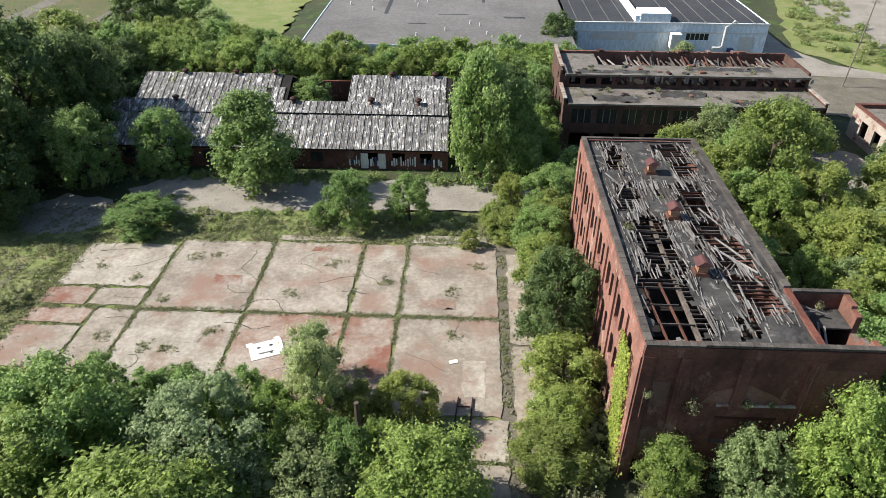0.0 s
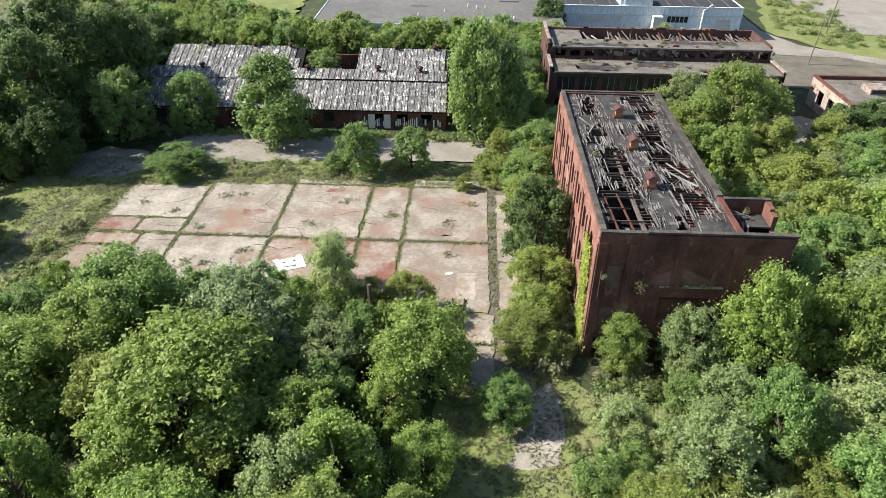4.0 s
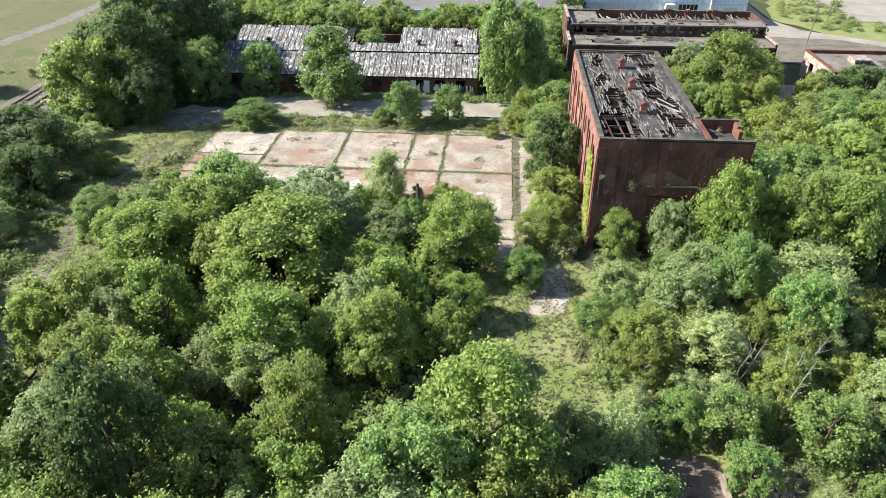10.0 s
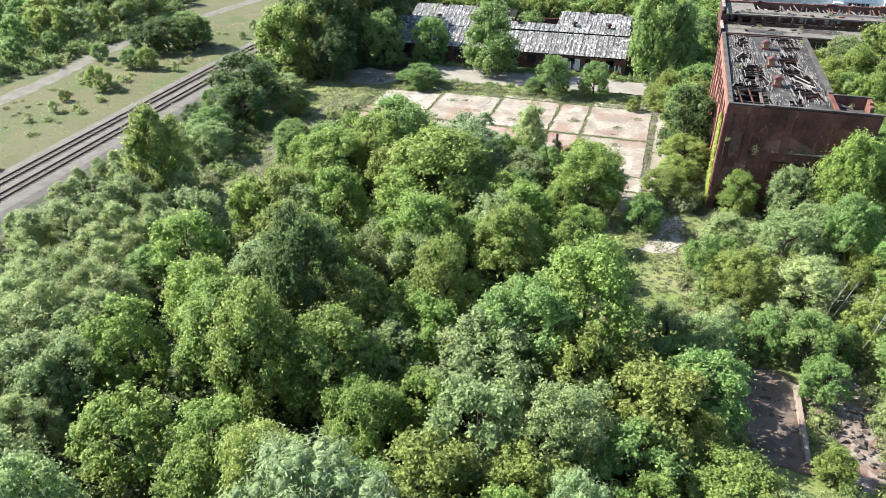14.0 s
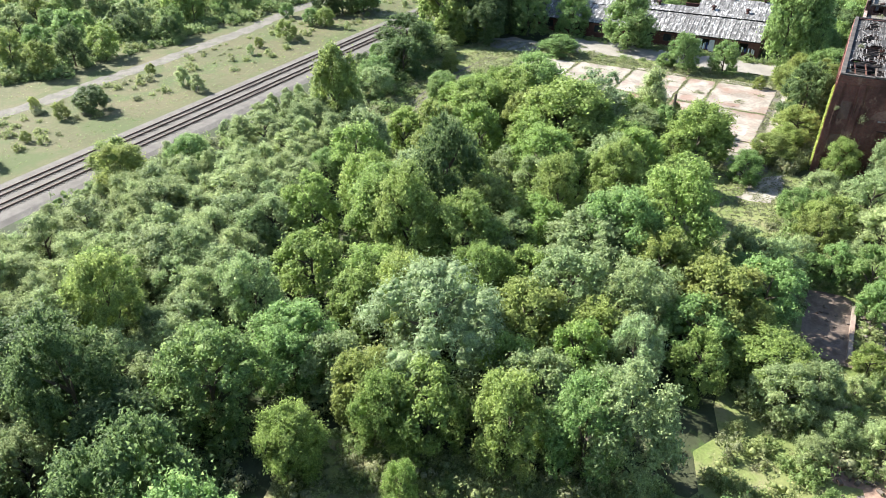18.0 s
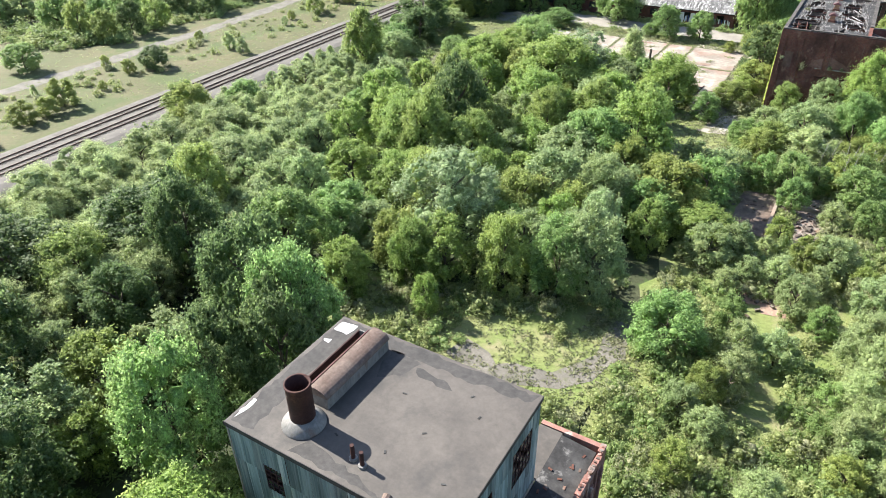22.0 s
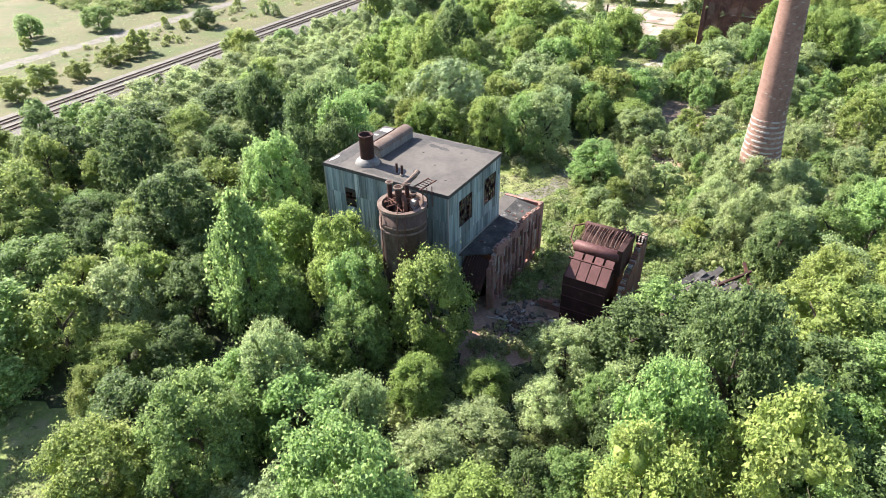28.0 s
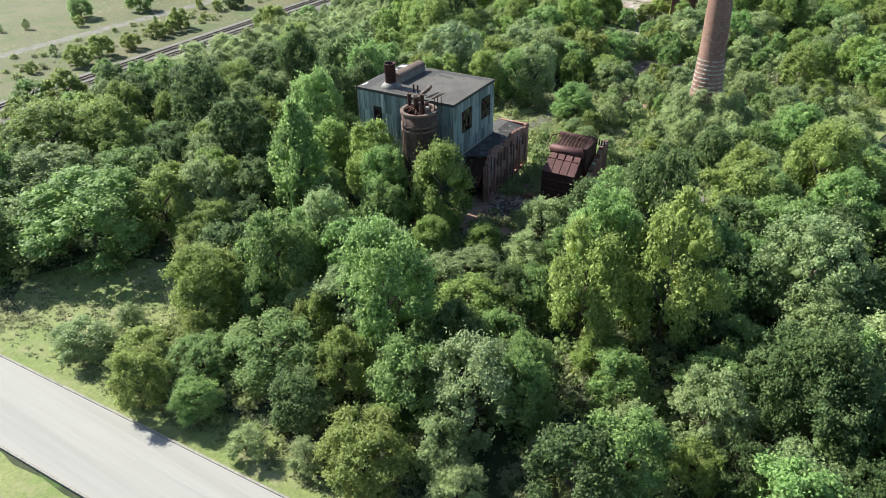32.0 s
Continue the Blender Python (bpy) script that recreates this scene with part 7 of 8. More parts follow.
part("roof", Shape().box(11.4, 13.2, -62.5, -57.8, 6.5, 6.78), M_TINROOF, lean)
for k in range(9):
    x = 13.3 + 0.3 * k
    part("fallen_sheet", Shape().hexa([(x, -72.6, 4.0 - 0.15 * k), (x + 0.28, -72.6, 3.95 - 0.15 * k), (x + 0.28, -70.4, 6.3 - 0.06 * k), (x, -70.4, 6.35 - 0.06 * k), (x, -72.6, 4.04 - 0.15 * k), (x + 0.28, -72.6, 3.99 - 0.15 * k), (x + 0.28, -70.4, 6.34 - 0.06 * k), (x, -70.4, 6.39 - 0.06 * k)]), M_RUST_DARK, lean)

# ---- tank with pipework ----
tank = thing("process_tank", "rusty brown brick-lined tank with an open top full of pipes", "tank")
KX, KY, KZ = 9.9, -77.4, 14.75
part("shell", Shape().lathe([(2.2, -0.3), (2.22, 6), (2.25, 12.9), (2.32, 12.95), (2.32, 13.15), (2.25, 13.2), (2.28, KZ - 0.3), (2.0, KZ - 0.3), (2.0, 13.2), (0.0, 13.1)], KX, KY, 40), M_TANK, tank, "weathered brown tank shell", True)
part("rim", Shape().lathe([(2.28, KZ - 0.32), (2.42, KZ - 0.3), (2.44, KZ), (1.98, KZ), (1.98, KZ - 0.35)], KX, KY, 40), M_TANK_RIM, tank)
for z in (12.3, 12.9):
    part("band", Shape().lathe([(2.26, z), (2.36, z + 0.02), (2.36, z + 0.18), (2.26, z + 0.2)], KX, KY, 40), M_TANK_RIM, tank)
for x, y, h, r in ((-1.25, -0.2, 2.0, 0.24), (-0.05, -0.5, 1.9, 0.34), (0.0, 0.9, 1.7, 0.22), (0.9, 0.6, 1.0, 0.2)):
    v = part("standpipe", Shape().rod([(KX + x, KY + y, 13.1), (KX + x, KY + y, KZ + h)], r, 14), M_RUST_DARK, tank)
    part("flange", Shape().lathe([(r, KZ + h - 0.15), (r + 0.14, KZ + h - 0.15), (r + 0.14, KZ + h), (r * 0.6, KZ + h), (r * 0.6, KZ + h - 0.5)], KX + x, KY + y, 16), M_TANK_RIM, v)
part("elbow_pipe", Shape().rod([(KX - 0.6, KY + 0.9, KZ + 0.9), (KX + 0.0, KY + 1.2, KZ + 1.7), (KX + 0.3, KY + 2.0, KZ + 2.1), (KX + 0.2, KY + 2.6, KZ + 2.2)], 0.26, 10), M_TANK_RIM, tank)
part("elbow_pipe", Shape().rod([(KX + 0.45, KY - 0.5, KZ + 1.0), (KX + 0.8, KY - 0.7, KZ + 0.6), (KX + 0.85, KY - 0.8, KZ - 1.2)], 0.24, 10), M_RUST, tank)
part("motor", Shape().box(KX + 1.0, KX + 1.5, KY - 0.2, KY + 0.6, KZ - 0.4, KZ + 0.5), M_LIME, tank)
for k in range(20):
    rr = random.Random(k)
    a, b = rr.uniform(0, 6.28), rr.uniform(0, 6.28)
    part("pipe", Shape().rod([(KX + 1.7 * math.cos(a), KY + 1.7 * math.sin(a), KZ + rr.uniform(-0.4, 0.4)), (KX + 1.1 * math.cos(b), KY + 1.1 * math.sin(b), KZ + rr.uniform(0, 0.9))], 0.06, 6), M_RUST, tank)
gan = part("gantry", Shape().beam((KX + 0.6, KY + 1.0, KZ + 1.3), (KX + 0.9, KY + 3.4, KZ + 1.3), 0.1, 0.1).beam((KX + 1.5, KY + 0.8, KZ + 1.3), (KX + 1.8, KY + 3.4, KZ + 1.3), 0.1, 0.1), M_RUST_DARK, tank, "rusty pipe gantry to the roof")
for k in range(6):
    part("rung", Shape().beam((KX + 0.65 + 0.05 * k, KY + 1.2 + 0.4 * k, KZ + 1.34), (KX + 1.55 + 0.05 * k, KY + 1.05 + 0.4 * k, KZ + 1.34), 0.06, 0.05), M_RUST_DARK, gan)
for x, y in ((2.0, 0.6), (2.4, 1.6), (2.15, 1.1)):
    part("post", Shape().rod([(KX + x, KY + y, KZ - 0.6), (KX + x, KY + y, KZ + 1.6)], 0.05, 6), M_RUST_DARK, tank)
for a, z0, z1 in ((-1.2, 7.5, 14.6), (-0.9, 9.0, 14.2), (-2.0, 8.0, 14.0)):
    part("downpipe", Shape().rod([(KX + 2.4 * math.cos(a), KY + 2.4 * math.sin(a), z0), (KX + 2.42 * math.cos(a), KY + 2.42 * math.sin(a), z1), (KX + 1.6 * math.cos(a), KY + 1.6 * math.sin(a), z1 + 0.7)], 0.05, 6), M_RUST, tank)
part("side_pipe", Shape().rod([(KX - 2.2, KY + 0.4, 12.2), (KX - 3.2, KY + 0.6, 12.0), (KX - 3.3, KY + 0.6, 8)], 0.06, 6), M_LIME, tank)

# ---- boiler and its wall ----
boil = thing("boiler", "large rusted steam boiler with bent tubes and steel casing", "boiler")
BX0, BX1 = 23.6, 28.2
part("casing", Shape().hexa([(BX0, -68.5, -0.2), (BX1, -68.5, -0.2), (BX1, -62, -0.2), (BX0, -62, -0.2), (BX0, -68.5, 5.5), (BX1, -68.5, 5.5), (BX1, -62, 7.9), (BX0, -62, 7.9)]), M_RUST_DARK, boil, "dark rust steel casing")
for k in range(4):
    x = BX0 + 0.25 + k * 1.12
    part("front_panel", Shape().hexa([(x, -68.5, 5.4), (x + 1.02, -68.5, 5.4), (x + 1.02, -67.0, 6.7), (x, -67.0, 6.7), (x, -68.58, 5.52), (x + 1.02, -68.58, 5.52), (x + 1.02, -67.1, 6.85), (x, -67.1, 6.85)]), M_RUST_PANEL, boil, "reddish rusted steel panel")
    part("upper_panel", Shape().hexa([(x + 0.1, -67.0, 6.75), (x + 1.0, -67.0, 6.75), (x + 1.0, -66.3, 7.3), (x + 0.1, -66.3, 7.3), (x + 0.1, -67.05, 6.85), (x + 1.0, -67.05, 6.85), (x + 1.0, -66.35, 7.42), (x + 0.1, -66.35, 7.42)]), M_RUST_PANEL, boil)
part("header_beam", Shape().box(BX0 - 0.1, BX1 + 0.1, -67.1, -66.9, 6.78, 6.95), M_RUST_PANEL, boil)
part("drum", Shape().rod([(BX0 - 0.1, -65.7, 7.7), (BX0 + 0.1, -65.7, 7.7), (BX1 + 0.1, -65.7, 7.7), (BX1 + 0.3, -65.7, 7.7)], [0.35, 0.62, 0.62, 0.35], 20), M_RUST_PANEL, boil, "rusted steam drum", True)
part("rear_drum", Shape().rod([(BX0 - 0.1, -62.4, 8.5), (BX1 + 0.3, -62.4, 8.5)], 0.4, 16), M_RUST_DARK, boil, "", True)
rnd = random.Random(6)
for k in range(38):
    x = BX0 + 0.15 + k * 0.124
    s_ = rnd.uniform(-0.08, 0.08)
    part("boiler_tube", Shape().rod([(x, -65.4, 8.0), (x + s_, -64.8, 8.45), (x + 2 * s_, -63.8, 8.75), (x + s_, -62.6, 8.8)], 0.036, 6), (M_RUST, M_RUST_DARK, M_RUST_DARK, M_TANK_RIM)[k % 4], boil)
for z, w in ((1.4, 0.1), (3.0, 0.12), (4.4, 0.14)):
    part("stiffener", Shape().box(BX0 - 0.08, BX1 + 0.02, -68.6, -68.503, z, z + w * 0.6), M_RUST_PANEL, boil)
part("side_pipe", Shape().rod([(BX0 - 0.3, -62.2, 8.4), (BX0 - 1.2, -62.8, 8.2), (BX0 - 1.0, -64.4, 7.6), (BX0 - 0.2, -65.4, 7.4)], 0.09, 8), M_RUST, boil)
part("duct", Shape().box(BX1, BX1 + 0.55, -66.0, -62.0, 5.5, 8.6), M_RUST_DARK, boil)
for k in range(7):
    part("bracket", Shape().box(BX1 - 0.6 + 0.35 * k, BX1 - 0.45 + 0.35 * k, -62.4 + 0.05 * k, -61.9, 7.8, 9.0 - 0.1 * k), M_RUST_DARK, boil)


def ruin_top(k):
    """Height of the broken wall's edge, in 22 steps from its fallen front to the back."""
    return 0.9 + 0.7 * k if k < 4 else min(7.6, 3.7 + 0.28 * (k - 4))


bw = thing("ruined_wall", "tall freestanding ruined masonry wall beside the boiler", "wall")
part("masonry", wall_along("y", 29.0, 29.6, -70.0, -59.55, -0.3, 8.4, [(round(-70.0 + k * 0.475, 3), round(-69.525 + k * 0.475, 3), ruin_top(k) + rnd.uniform(-0.25, 0.05), 8.4) for k in range(22)]), M_BRICK_OLD, bw)
for k in range(44):
    y = -70.0 + k * 0.237
    z = ruin_top(k // 2)
    q = rnd.uniform(0.0, 0.14)
    part("loose_stone", Shape().box(28.97 + rnd.uniform(-0.05, 0.15), 29.63 - rnd.uniform(0, 0.2), y, y + rnd.uniform(0.16, 0.23), z - 0.3, z + q), rnd.choice((M_LIME, M_BRICK_OLD, M_RUBBLE, M_LIME)), bw)

# ---- collapsed timber heap ----
heap = thing("debris_heap", "heap of collapsed grey boards, roofing and steel beams", "debris heap")
rnd = random.Random(8)
hs = Shape()
for i in range(9):
    for j in range(9):
        x, y = 33.2 + i * 1.05, -62.4 + j * 1.05
        hs.v.append(Vector((x, y, -0.3 + 2.1 * math.exp(-((i - 4) ** 2 + (j - 4) ** 2) / 9) + rnd.uniform(-0.15, 0.2))))
hs.f = [(j + 9 * i, j + 9 * i + 9, j + 9 * i + 10, j + 9 * i + 1) for i in range(8) for j in range(8)]
part("mound", hs, M_JOIST, heap)
for k in range(295):
    a, d = rnd.uniform(0, 6.28), 5.6 * math.sqrt(rnd.random())
    x, y = 38.2 + d * math.cos(a), -58.2 + d * math.sin(a) * 0.85
    z = 0.25 + 1.9 * math.exp(-d * d / 10)
    L, t = rnd.uniform(0.8, 3.8), rnd.gauss(2.6, 1.1)
    e = Vector((math.cos(t), math.sin(t), rnd.gauss(0, 0.22))) * L / 2
    part("board", Shape().beam(Vector((x, y, z)) - e, Vector((x, y, z)) + e, rnd.uniform(0.05, 0.2), 0.05), rnd.choice((M_BOARD, M_BOARD, M_JOIST, M_JOIST, M_TAR)), heap)
for k in range(26):
    a, d = rnd.uniform(0, 6.28), 4.8 * math.sqrt(rnd.random())
    x, y = 38.2 + d * math.cos(a), -58.0 + d * math.sin(a) * 0.85
    z = 0.5 + 1.9 * math.exp(-d * d / 10)
    w, l = rnd.uniform(0.4, 1.0), rnd.uniform(1.0, 2.4)
    if k < 5:
        x, y, z, w, l = 34.4 + 0.55 * k, -56.6 + 0.35 * k, 1.5 + 0.08 * k, 0.8, 2.6
    sl = Shape()
    sl.box(-w / 2, w / 2, -l / 2, l / 2, -0.04, 0.04, pose(x, y, z, rnd.gauss(8, 12), rnd.gauss(0, 14), rnd.gauss(-35, 28) if k > 4 else -35 + rnd.gauss(0, 6)))
    part("roof_slab", sl, rnd.choice((M_TAR, M_BOARD, M_JOIST, M_COPING)) if k > 4 else M_TAR, heap, "tilted sheet of old roofing and planks")
part("steel_beam", Shape().beam((34.6, -60.6, 1.2), (40.2, -54.0, 2.9), 0.26, 0.28), M_RUST_DARK, heap, "rusted steel beam")
part("steel_beam", Shape().beam((39.2, -52.6, 2.9), (41.4, -57.8, 1.6), 0.3, 0.3), M_RUST_DARK, heap)

# ---- chimney ----
CX, CY, CLEAN = 36.8, -31.6, -0.035
chim = thing("factory_chimney", "tall tapering brick factory chimney with a ribbed base, leaning slightly", "chimney")
PROFILE = [(2.8, -0.3), (2.7, 4.0), (2.05, 12.6), (1.88, 19), (1.66, 26), (1.45, 34), (1.25, 44), (1.45, 45), (1.5, 46.5), (1.0, 46.5), (1.0, 42)]


def leaning(s):
    s.v = [Vector((p.x + CLEAN * p.z, p.y, p.z)) for p in s.v]
    return s


def chimney_radius(z):
    for (r0, z0), (r1, z1) in zip(PROFILE, PROFILE[1:]):
        if z0 <= z <= z1:
            return r0 + (r1 - r0) * (z - z0) / (z1 - z0)


part("shaft", leaning(Shape().lathe(PROFILE, CX, CY, 40)), M_CHIMNEY, chim, "reddish brown brick shaft", True)
for k in range(13):
    z = 4.2 + k * 0.68
    r = chimney_radius(z)
    part("brick_band", leaning(Shape().lathe([(r - 0.05, z), (r + 0.06, z + 0.02), (r + 0.03, z + 0.22), (r - 0.08, z + 0.26)], CX, CY, 40)), M_LIME, chim, "pale mortar-streaked brick band")
rnd = random.Random(2)
chip = Shape().box(-0.16, 0.16, -0.02, 0.03, -0.05, 0.05).mesh("spalled_brick", M_LIME)
for k in range(150):
    z, a = rnd.uniform(13, 40), rnd.gauss(-0.3, 0.7)
    r = chimney_radius(z)
    ob = part("spalled_brick", chip, None, chim)
    ob.matrix_basis = pose(CX + CLEAN * z + (r + 0.01) * math.cos(a), CY + (r + 0.01) * math.sin(a), z, 0, 0, math.degrees(a) + 90)

# ---- ruins in the eastern scrub ----
pad = thing("ruined_floor", "broken brown concrete floor of a demolished building", "concrete floor")
part("floor_panel", patch([(16.5, -9), (21.2, -9.2), (21.2, 2.4), (18.6, 3.4), (16.0, 2.4), (16.2, -3)], 0.02, 0.35, 1.0, 2), M_FLOOR, pad)
part("kerb_wall", Shape().box(20.6, 21.0, -8.5, 1.0, -0.3, 0.55), M_SLAB, pad)
part("kerb_wall", Shape().box(21.0, 30.0, 0.7, 1.1, -0.3, 0.5), M_SLAB, pad)
sheet("ground_rubble", [(22, -9), (29, -10), (36, -2), (40, 4), (30, 6), (22, 4)], -0.06, M_RUBBLE, "pale rubble and broken concrete among scrub", "rubble", 0.8, 1.5)
sheet("ground_rubble_brick", [(19, -24), (25, -25), (26, -17), (21, -15)], -0.06, M_EARTH, "brown earth strewn with brick rubble", "rubble", 0.8, 1.2)
sheet("ground_yard", [(12.6, -78.5), (20, -80), (26, -76), (32.5, -71.5), (32.5, -60), (23, -58.5), (18.5, -56.5), (16.5, -60), (13.4, -74)], -0.05, M_EARTH, "bare brown earth between plant and boiler", "earth", 0.8, 1.5)
rub = Shape()
rnd = random.Random(14)
for cx_, cy_, sx, sy, n in ((27, -3, 7, 5, 260), (22.2, -20, 3, 4, 220), (20.2, -71, 2.4, 5, 150), (35, 2, 6, 3, 120)):
    for k in range(n):
        x, y, q = rnd.gauss(cx_, sx * 0.5), rnd.gauss(cy_, sy * 0.5), rnd.uniform(0.08, 0.32)
        rub.box(-q, q, -q * 0.6, q * 0.6, -q * 0.5, q * 0.5, pose(x, y, 0.05, rnd.uniform(-30, 30), rnd.uniform(-30, 30), rnd.uniform(0, 180)))
tagged(part("rubble", rub, M_RUBBLE), "scattered broken bricks and concrete lumps", "rubble", "", "stuff")

# broken pieces lying in the yard between plant and boiler
for x, y, w, d, h, a in ((18.1, -69.0, 1.1, 0.6, 0.35, 30), (19.9, -69.8, 0.7, 0.4, 0.3, 70), (23.4, -69.9, 1.0, 0.5, 0.4, 10), (20.2, -68.0, 0.6, 0.5, 0.25, 50), (18.6, -71.6, 0.8, 0.4, 0.3, 120)):
    c = thing("concrete_chunk", "pale broken concrete chunk lying on brown earth", "concrete chunk", (x, y, -0.05), "yard debris")
    b = part("lump", Shape().hexa([(-w / 2, -d / 2, -0.1), (w / 2, -d * 0.4, -0.1), (w * 0.45, d / 2, -0.1), (-w * 0.4, d * 0.42, -0.1), (-w * 0.42, -d * 0.4, h), (w * 0.4, -d * 0.3, h * 0.7), (w * 0.36, d * 0.4, h * 0.9), (-w * 0.3, d * 0.34, h)]), M_LIME, c)
    c.rotation_euler[2] = radians(a)
stub = thing("wall_stub", "low broken brick wall stub beside the boiler", "wall stub", (22.0, -67.6, -0.05))
part("masonry", Shape().box(-1.3, 1.3, -0.2, 0.2, -0.2, 0.75).box(-1.1, 0.4, -0.19, 0.19, 0.75, 0.95), M_BRICK_OLD, stub)
rnd = random.Random(63)
for k in range(16):
    p = thing("loose_plank", "weathered grey plank lying among rubble", "plank", (rnd.uniform(18.0, 23.2), rnd.uniform(-74.0, -68.6), 0.06), "loose planks")
    part("board", Shape().box(-rnd.uniform(0.5, 1.4), rnd.uniform(0.4, 1.2), -0.08, 0.08, -0.03, 0.03), rnd.choice((M_BOARD, M_JOIST, M_DEADWOOD)), p)
    p.rotation_euler = (rnd.gauss(0, 0.08), rnd.gauss(0, 0.1), rnd.uniform(0, 3.14))

# ---- poles and dead trees ----
for x, y, h, lean_ in ((74.5, 132.0, 9.5, 0.6), (88.5, 156.0, 11.5, 0.5)):
    p = thing("utility_pole", "weathered wooden utility pole leaning slightly", "pole", (x, y, 0), "utility poles")
    part("shaft", Shape().rod([(0, 0, -0.3), (lean_, 0, h)], [0.17, 0.11], 8), M_POLE, p)
    part("crossarm", Shape().box(lean_ - 0.9, lean_ + 0.9, -0.06, 0.06, h - 0.8, h - 0.66), M_POLE, p)


def dead_tree(x, y, h, seed, stems=3, thick=0.06):
    rnd = random.Random(seed)
    t = thing("dead_tree", "bare bleached dead tree with thin branches", "dead tree", (x, y, -0.1), "dead trees")
    for k in range(stems):
        s = Shape()
        a = rnd.uniform(0, 6.28)
        tip = Vector((math.cos(a) * h * 0.22, math.sin(a) * h * 0.22, h * rnd.uniform(0.75, 1)))
        mid = tip * 0.5 + Vector((rnd.gauss(0, 0.15), rnd.gauss(0, 0.15), 0))
        s.rod([(0, 0, 0), mid, tip], [thick * 1.5, thick, thick * 0.3], 6)
        for j in range(9):
            f = rnd.uniform(0.3, 0.95)
            p = mid * (f / 0.5) if f < 0.5 else mid.lerp(tip, (f - 0.5) / 0.5)
            b = rnd.uniform(0, 6.28)
            s.rod([p, p + Vector((math.cos(b), math.sin(b), rnd.uniform(0.5, 1.3))) * h * rnd.uniform(0.06, 0.15)], [thick * 0.45, thick * 0.15], 4)
        part("stem", s, M_DEADWOOD, t, "", True)


dead_tree(27.3, 8.0, 7.5, 1, 4)
dead_tree(24.6, 11.5, 7.0, 2, 2, 0.05)
dead_tree(30.6, 13.0, 7.0, 3, 2, 0.05)
dead_tree(31.0, -64.0, 3.4, 4, 3, 0.04)
dead_tree(14.6, -98.0, 7.0, 5, 3, 0.05)
snag = thing("tree_snag", "ivy-covered broken tree snag", "snag", (-8.2, 35.6, -0.1))
part("trunk", Shape().rod([(0, 0, 0), (0.1, 0, 4.5), (0.05, 0.1, 8.4)], [0.3, 0.26, 0.2], 8), M_BARK, snag)

# ---- weeds in joints and grass tufts ----


def tuft_mesh(name, spots, mat, label, size=0.22, per=6, seed=1, tall=1.0):
    """Many small tufts of upright blades in one mesh. spots: rows of x, y, z, scale."""
    rs = np.random.RandomState(seed)
    sp = np.repeat(np.array(spots), per, axis=0)
    k = len(sp)
    p = sp[:, :3] + rs.normal(0, 1, (k, 3)) * np.array([0.16, 0.16, 0.0]) * sp[:, 3:4]
    p[:, 2] += size * sp[:, 3] * rs.uniform(0.2, 1.0, k) * tall
    v, q = leaf_cloud(p, np.tile([-0.25, 0.0, 0.75], (k, 1)), size, rs, 0.0, 0.4, 0.7)
    tagged(new(name, raw_mesh(name, v, q, mat)), label, name.replace("_", " "), "", "stuff")


rnd = random.Random(41)
rows = []


def along(x0, y0, x1, y1, n, spread=0.14, lo=0.4, hi=1.3):
    for _ in range(n):
        f = rnd.random()
        if noise.noise(Vector((x0 + (x1 - x0) * f, y0 + (y1 - y0) * f, 3.3)) * 0.6) > -0.25:
            rows.append((x0 + (x1 - x0) * f + rnd.gauss(0, spread), y0 + (y1 - y0) * f + rnd.gauss(0, spread), 0.0, rnd.uniform(lo, hi)))


along(-48, 56.4, 4, 56.1, 1000, 0.18, 0.4, 1.5)
for x in (-36.2, -24.2, -12.8, -7.2):
    along(x, 43, x, 71, 330, 0.15, 0.4, 1.3)
along(-42.4, 56.5, -42.4, 60.2, 20)
along(-48, 60.2, -36.2, 60.2, 60)
along(-41, 46.5, -41, 56.4, 40)
along(-48, 53.4, -41, 53.4, 40)
along(4.4, 36, 4.4, 70, 260, 0.3, 0.5, 1.5)
along(8.2, 36, 8.2, 70, 260, 0.4, 0.6, 1.6)
along(-49, 47, -48, 70, 500, 0.7, 0.6, 1.8)
along(-48, 70.4, -24, 71.4, 700, 0.6, 0.6, 1.6)
along(-24, 71.2, 4, 72.0, 700, 0.7, 0.6, 1.6)
along(0.5, 30, 0.5, 42, 60)
along(0.6, 37, 4.4, 37, 30)
for x, y in ((-30.5, 67.2), (-33.4, 66.6), (-38.2, 51.5), (-33.0, 50.2), (-30.6, 50.0), (-20, 59.8), (-1.2, 53.4), (-1.5, 61), (-9, 62.6), (-39, 62), (-16, 66), (-27, 53), (-44, 64), (-10, 47.5), (1.5, 66), (-21, 45.5), (-34, 58)):
    rows += [(x + rnd.gauss(0, 0.45), y + rnd.gauss(0, 0.4), 0.05, rnd.uniform(0.5, 1.5)) for _ in range(16)]
tuft_mesh("joint_weeds", rows, L_WEED, "green weeds growing in the slab's joints", 0.12, 9, 3)


def field(poly, n, lo, hi, seed, z=-0.1):
    r = random.Random(seed)
    xs, ys_ = [p[0] for p in poly], [p[1] for p in poly]
    out = []
    while len(out) < n:
        x, y = r.uniform(min(xs), max(xs)), r.uniform(min(ys_), max(ys_))
        if inside(x, y, poly):
            f = noise.noise(Vector((x, y, 1.0)) * 0.12)
            if f > r.uniform(-0.6, 0.3):
                out.append((x, y, z, r.uniform(lo, hi)))
    return out


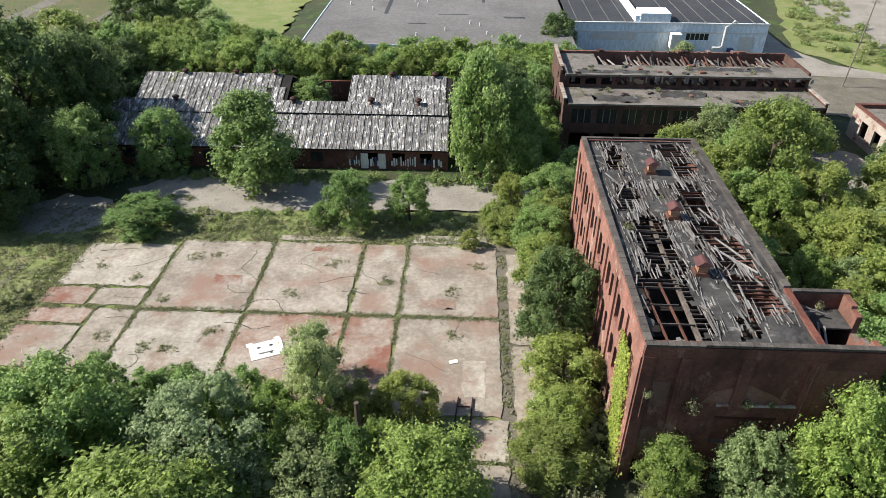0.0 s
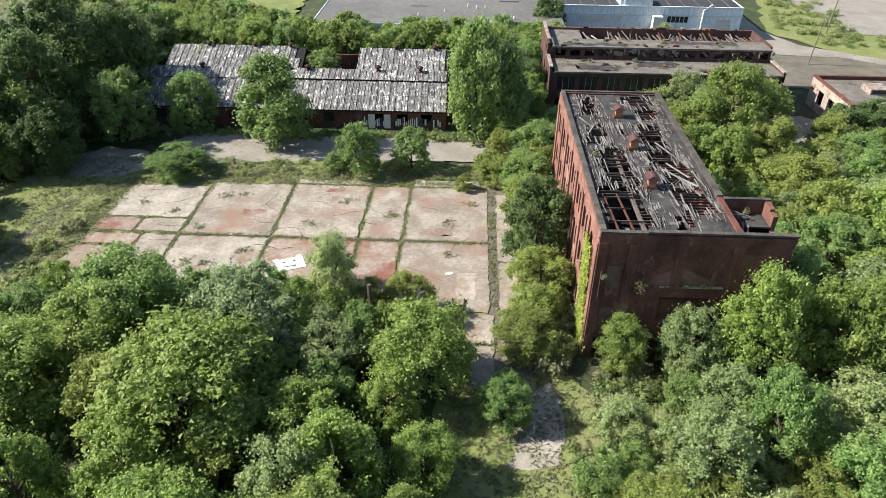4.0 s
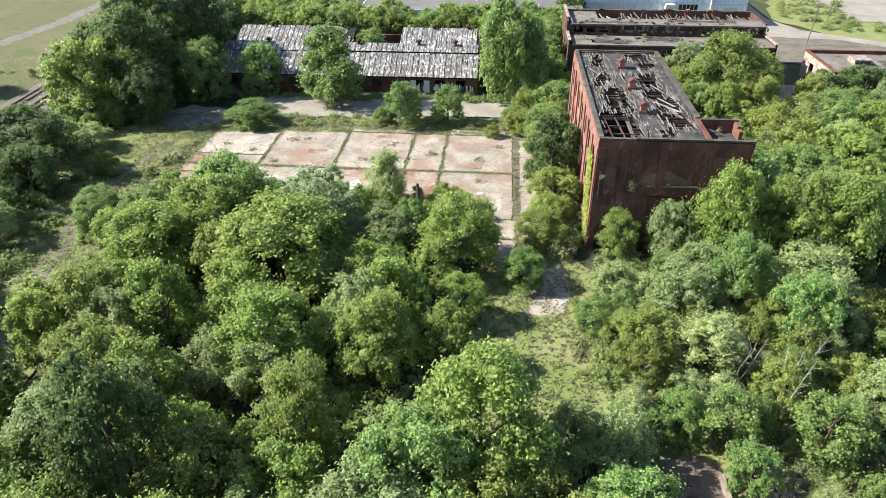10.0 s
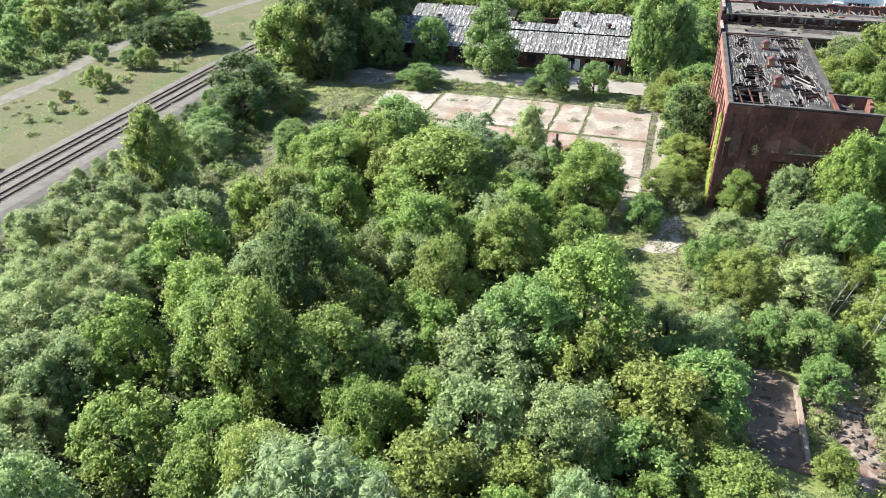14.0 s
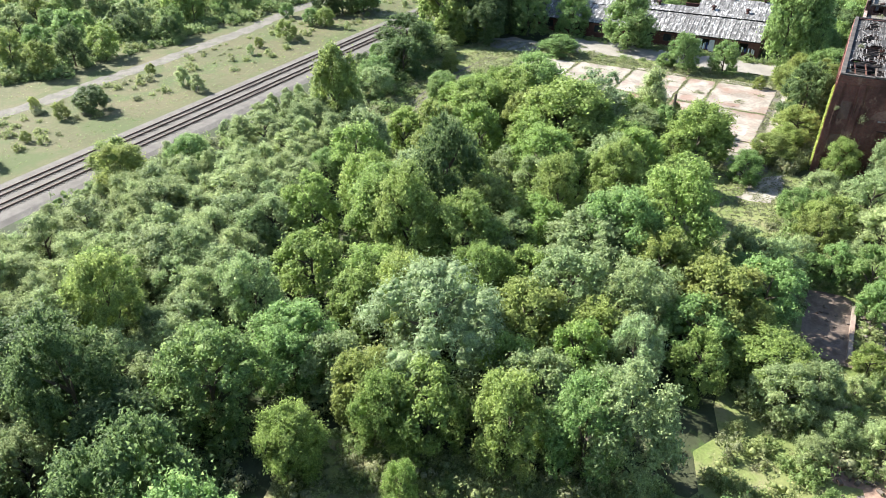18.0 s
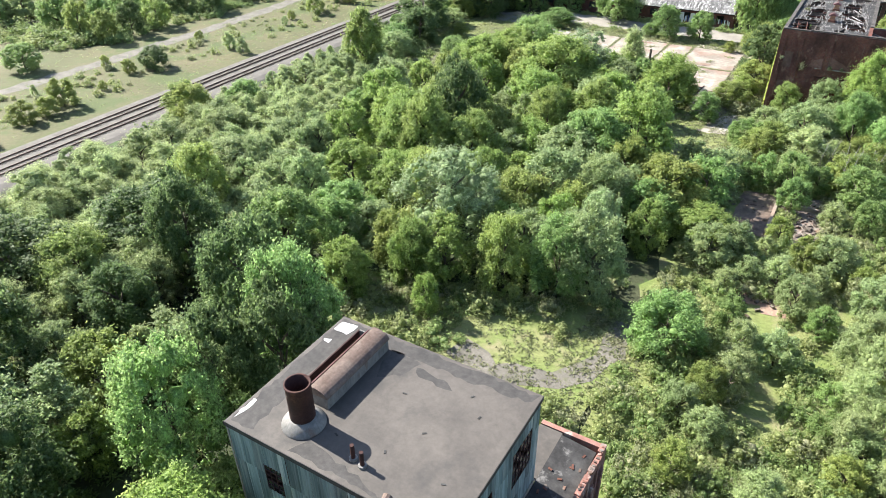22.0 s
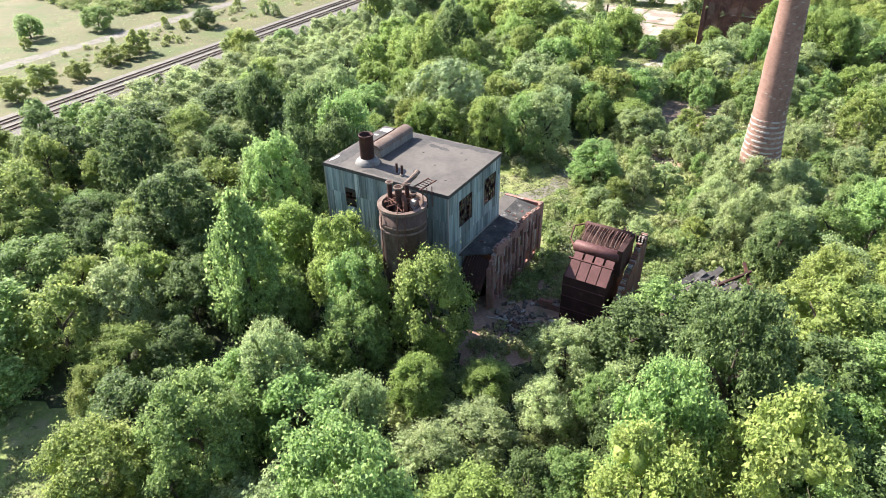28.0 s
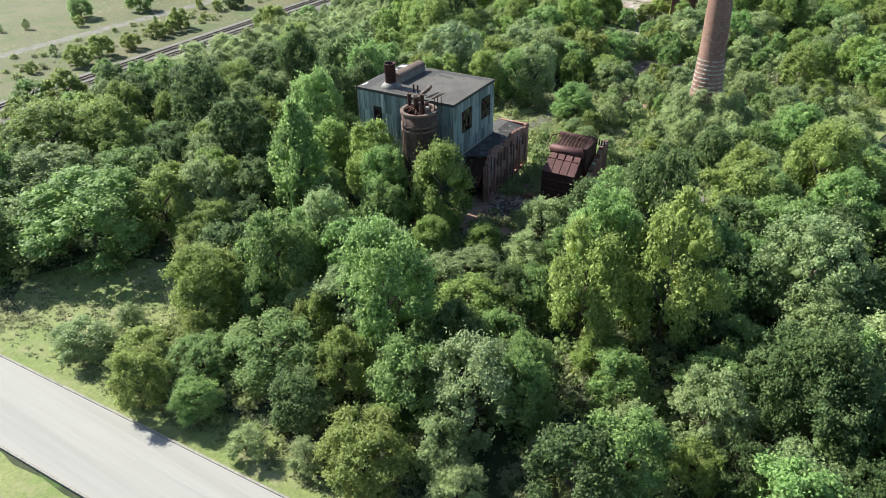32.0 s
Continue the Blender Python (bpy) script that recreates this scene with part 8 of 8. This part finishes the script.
grass = field([(-70, 6), (-68, 62), (-62, 77), (-48, 79), (-49, 44), (-46, 36), (-46, 6)], 3600, 0.7, 2.2, 5)
grass += field([(-48, 71.5), (-48, 77), (8, 79), (8, 72)], 1300, 0.5, 1.5, 6)
grass += field([(0, 2), (-1, 30), (5, 34), (13, 32), (16, 20), (14, 4)], 1800, 0.4, 1.3, 7)
grass += field([(-24, -120), (-24, -104), (-6, -102), (2, -107), (2, -121)], 900, 0.6, 1.6, 8)
grass += field([(-40, -125), (60, -119), (60, -116), (0, -118), (-40, -121)], 1600, 0.6, 1.6, 9)
grass += field([(-16, -53), (12, -53), (17, -33), (12, -31), (5, -41), (-16, -41)], 1500, 0.5, 1.6, 10)
tuft_mesh("grass_tufts", grass, L_WEED, "rough grass and weeds in the clearings", 0.14, 9, 4)
meadow = field([(-92, -60), (-95, 110), (-118, 110), (-118, -60)], 4600, 0.3, 1.5, 11) + field([(-122, -80), (-122, 110), (-150, 110), (-160, -80)], 1700, 0.8, 2.6, 12)
tuft_mesh("meadow_tufts", meadow[::5], L_DRY, "dry grass tufts in the meadow", 0.11, 6, 5)
tuft_mesh("meadow_weeds", meadow[1::2], L_BUSH, "low green weeds in the meadow", 0.11, 6, 15)
# bushes on the mill's wall and roof
for x, y, z, r in ((17.5, 35.9, 8.6, 0.8), (21.6, 36.0, 9.0, 0.4), (27.4, 36.0, 10.2, 0.8), (28.6, 36.0, 9.0, 0.9), (29.6, 36.0, 11.2, 0.7), (23.4, 36.0, 9.0, 0.3), (14.0, 35.9, 9.8, 0.4), (18.0, 103.5, 8.0, 0.9), (22.5, 105.0, 8.0, 0.6), (30.5, 105.5, 8.0, 0.6), (20.0, 108.5, 10.3, 0.6), (36.0, 109.5, 10.3, 0.6), (46.0, 108.0, 10.3, 0.5), (52.0, 103.0, 8.0, 0.6), (15.0, 52.5, 14.3, 0.6), (25.2, 68.5, 14.3, 0.6), (28.6, 43.0, 13.2, 0.45), (24.6, 36.0, 6.2, 0.3)):
    k = 160
    rs = np.random.RandomState(int(x * 10))
    d = rs.normal(0, 1, (k, 3))
    d /= np.linalg.norm(d, axis=1)[:, None]
    v, q = leaf_cloud(np.array([x, y, z + r * 0.5]) + d * r * rs.uniform(0.3, 1, (k, 1)), d, 0.1, rs, 0.2, 0.4, 0.7)
    tagged(new("wall_bush", raw_mesh("wall_bush", v, q, L_WEED)), "small bush rooted in the derelict brickwork", "bush", "wall bushes")
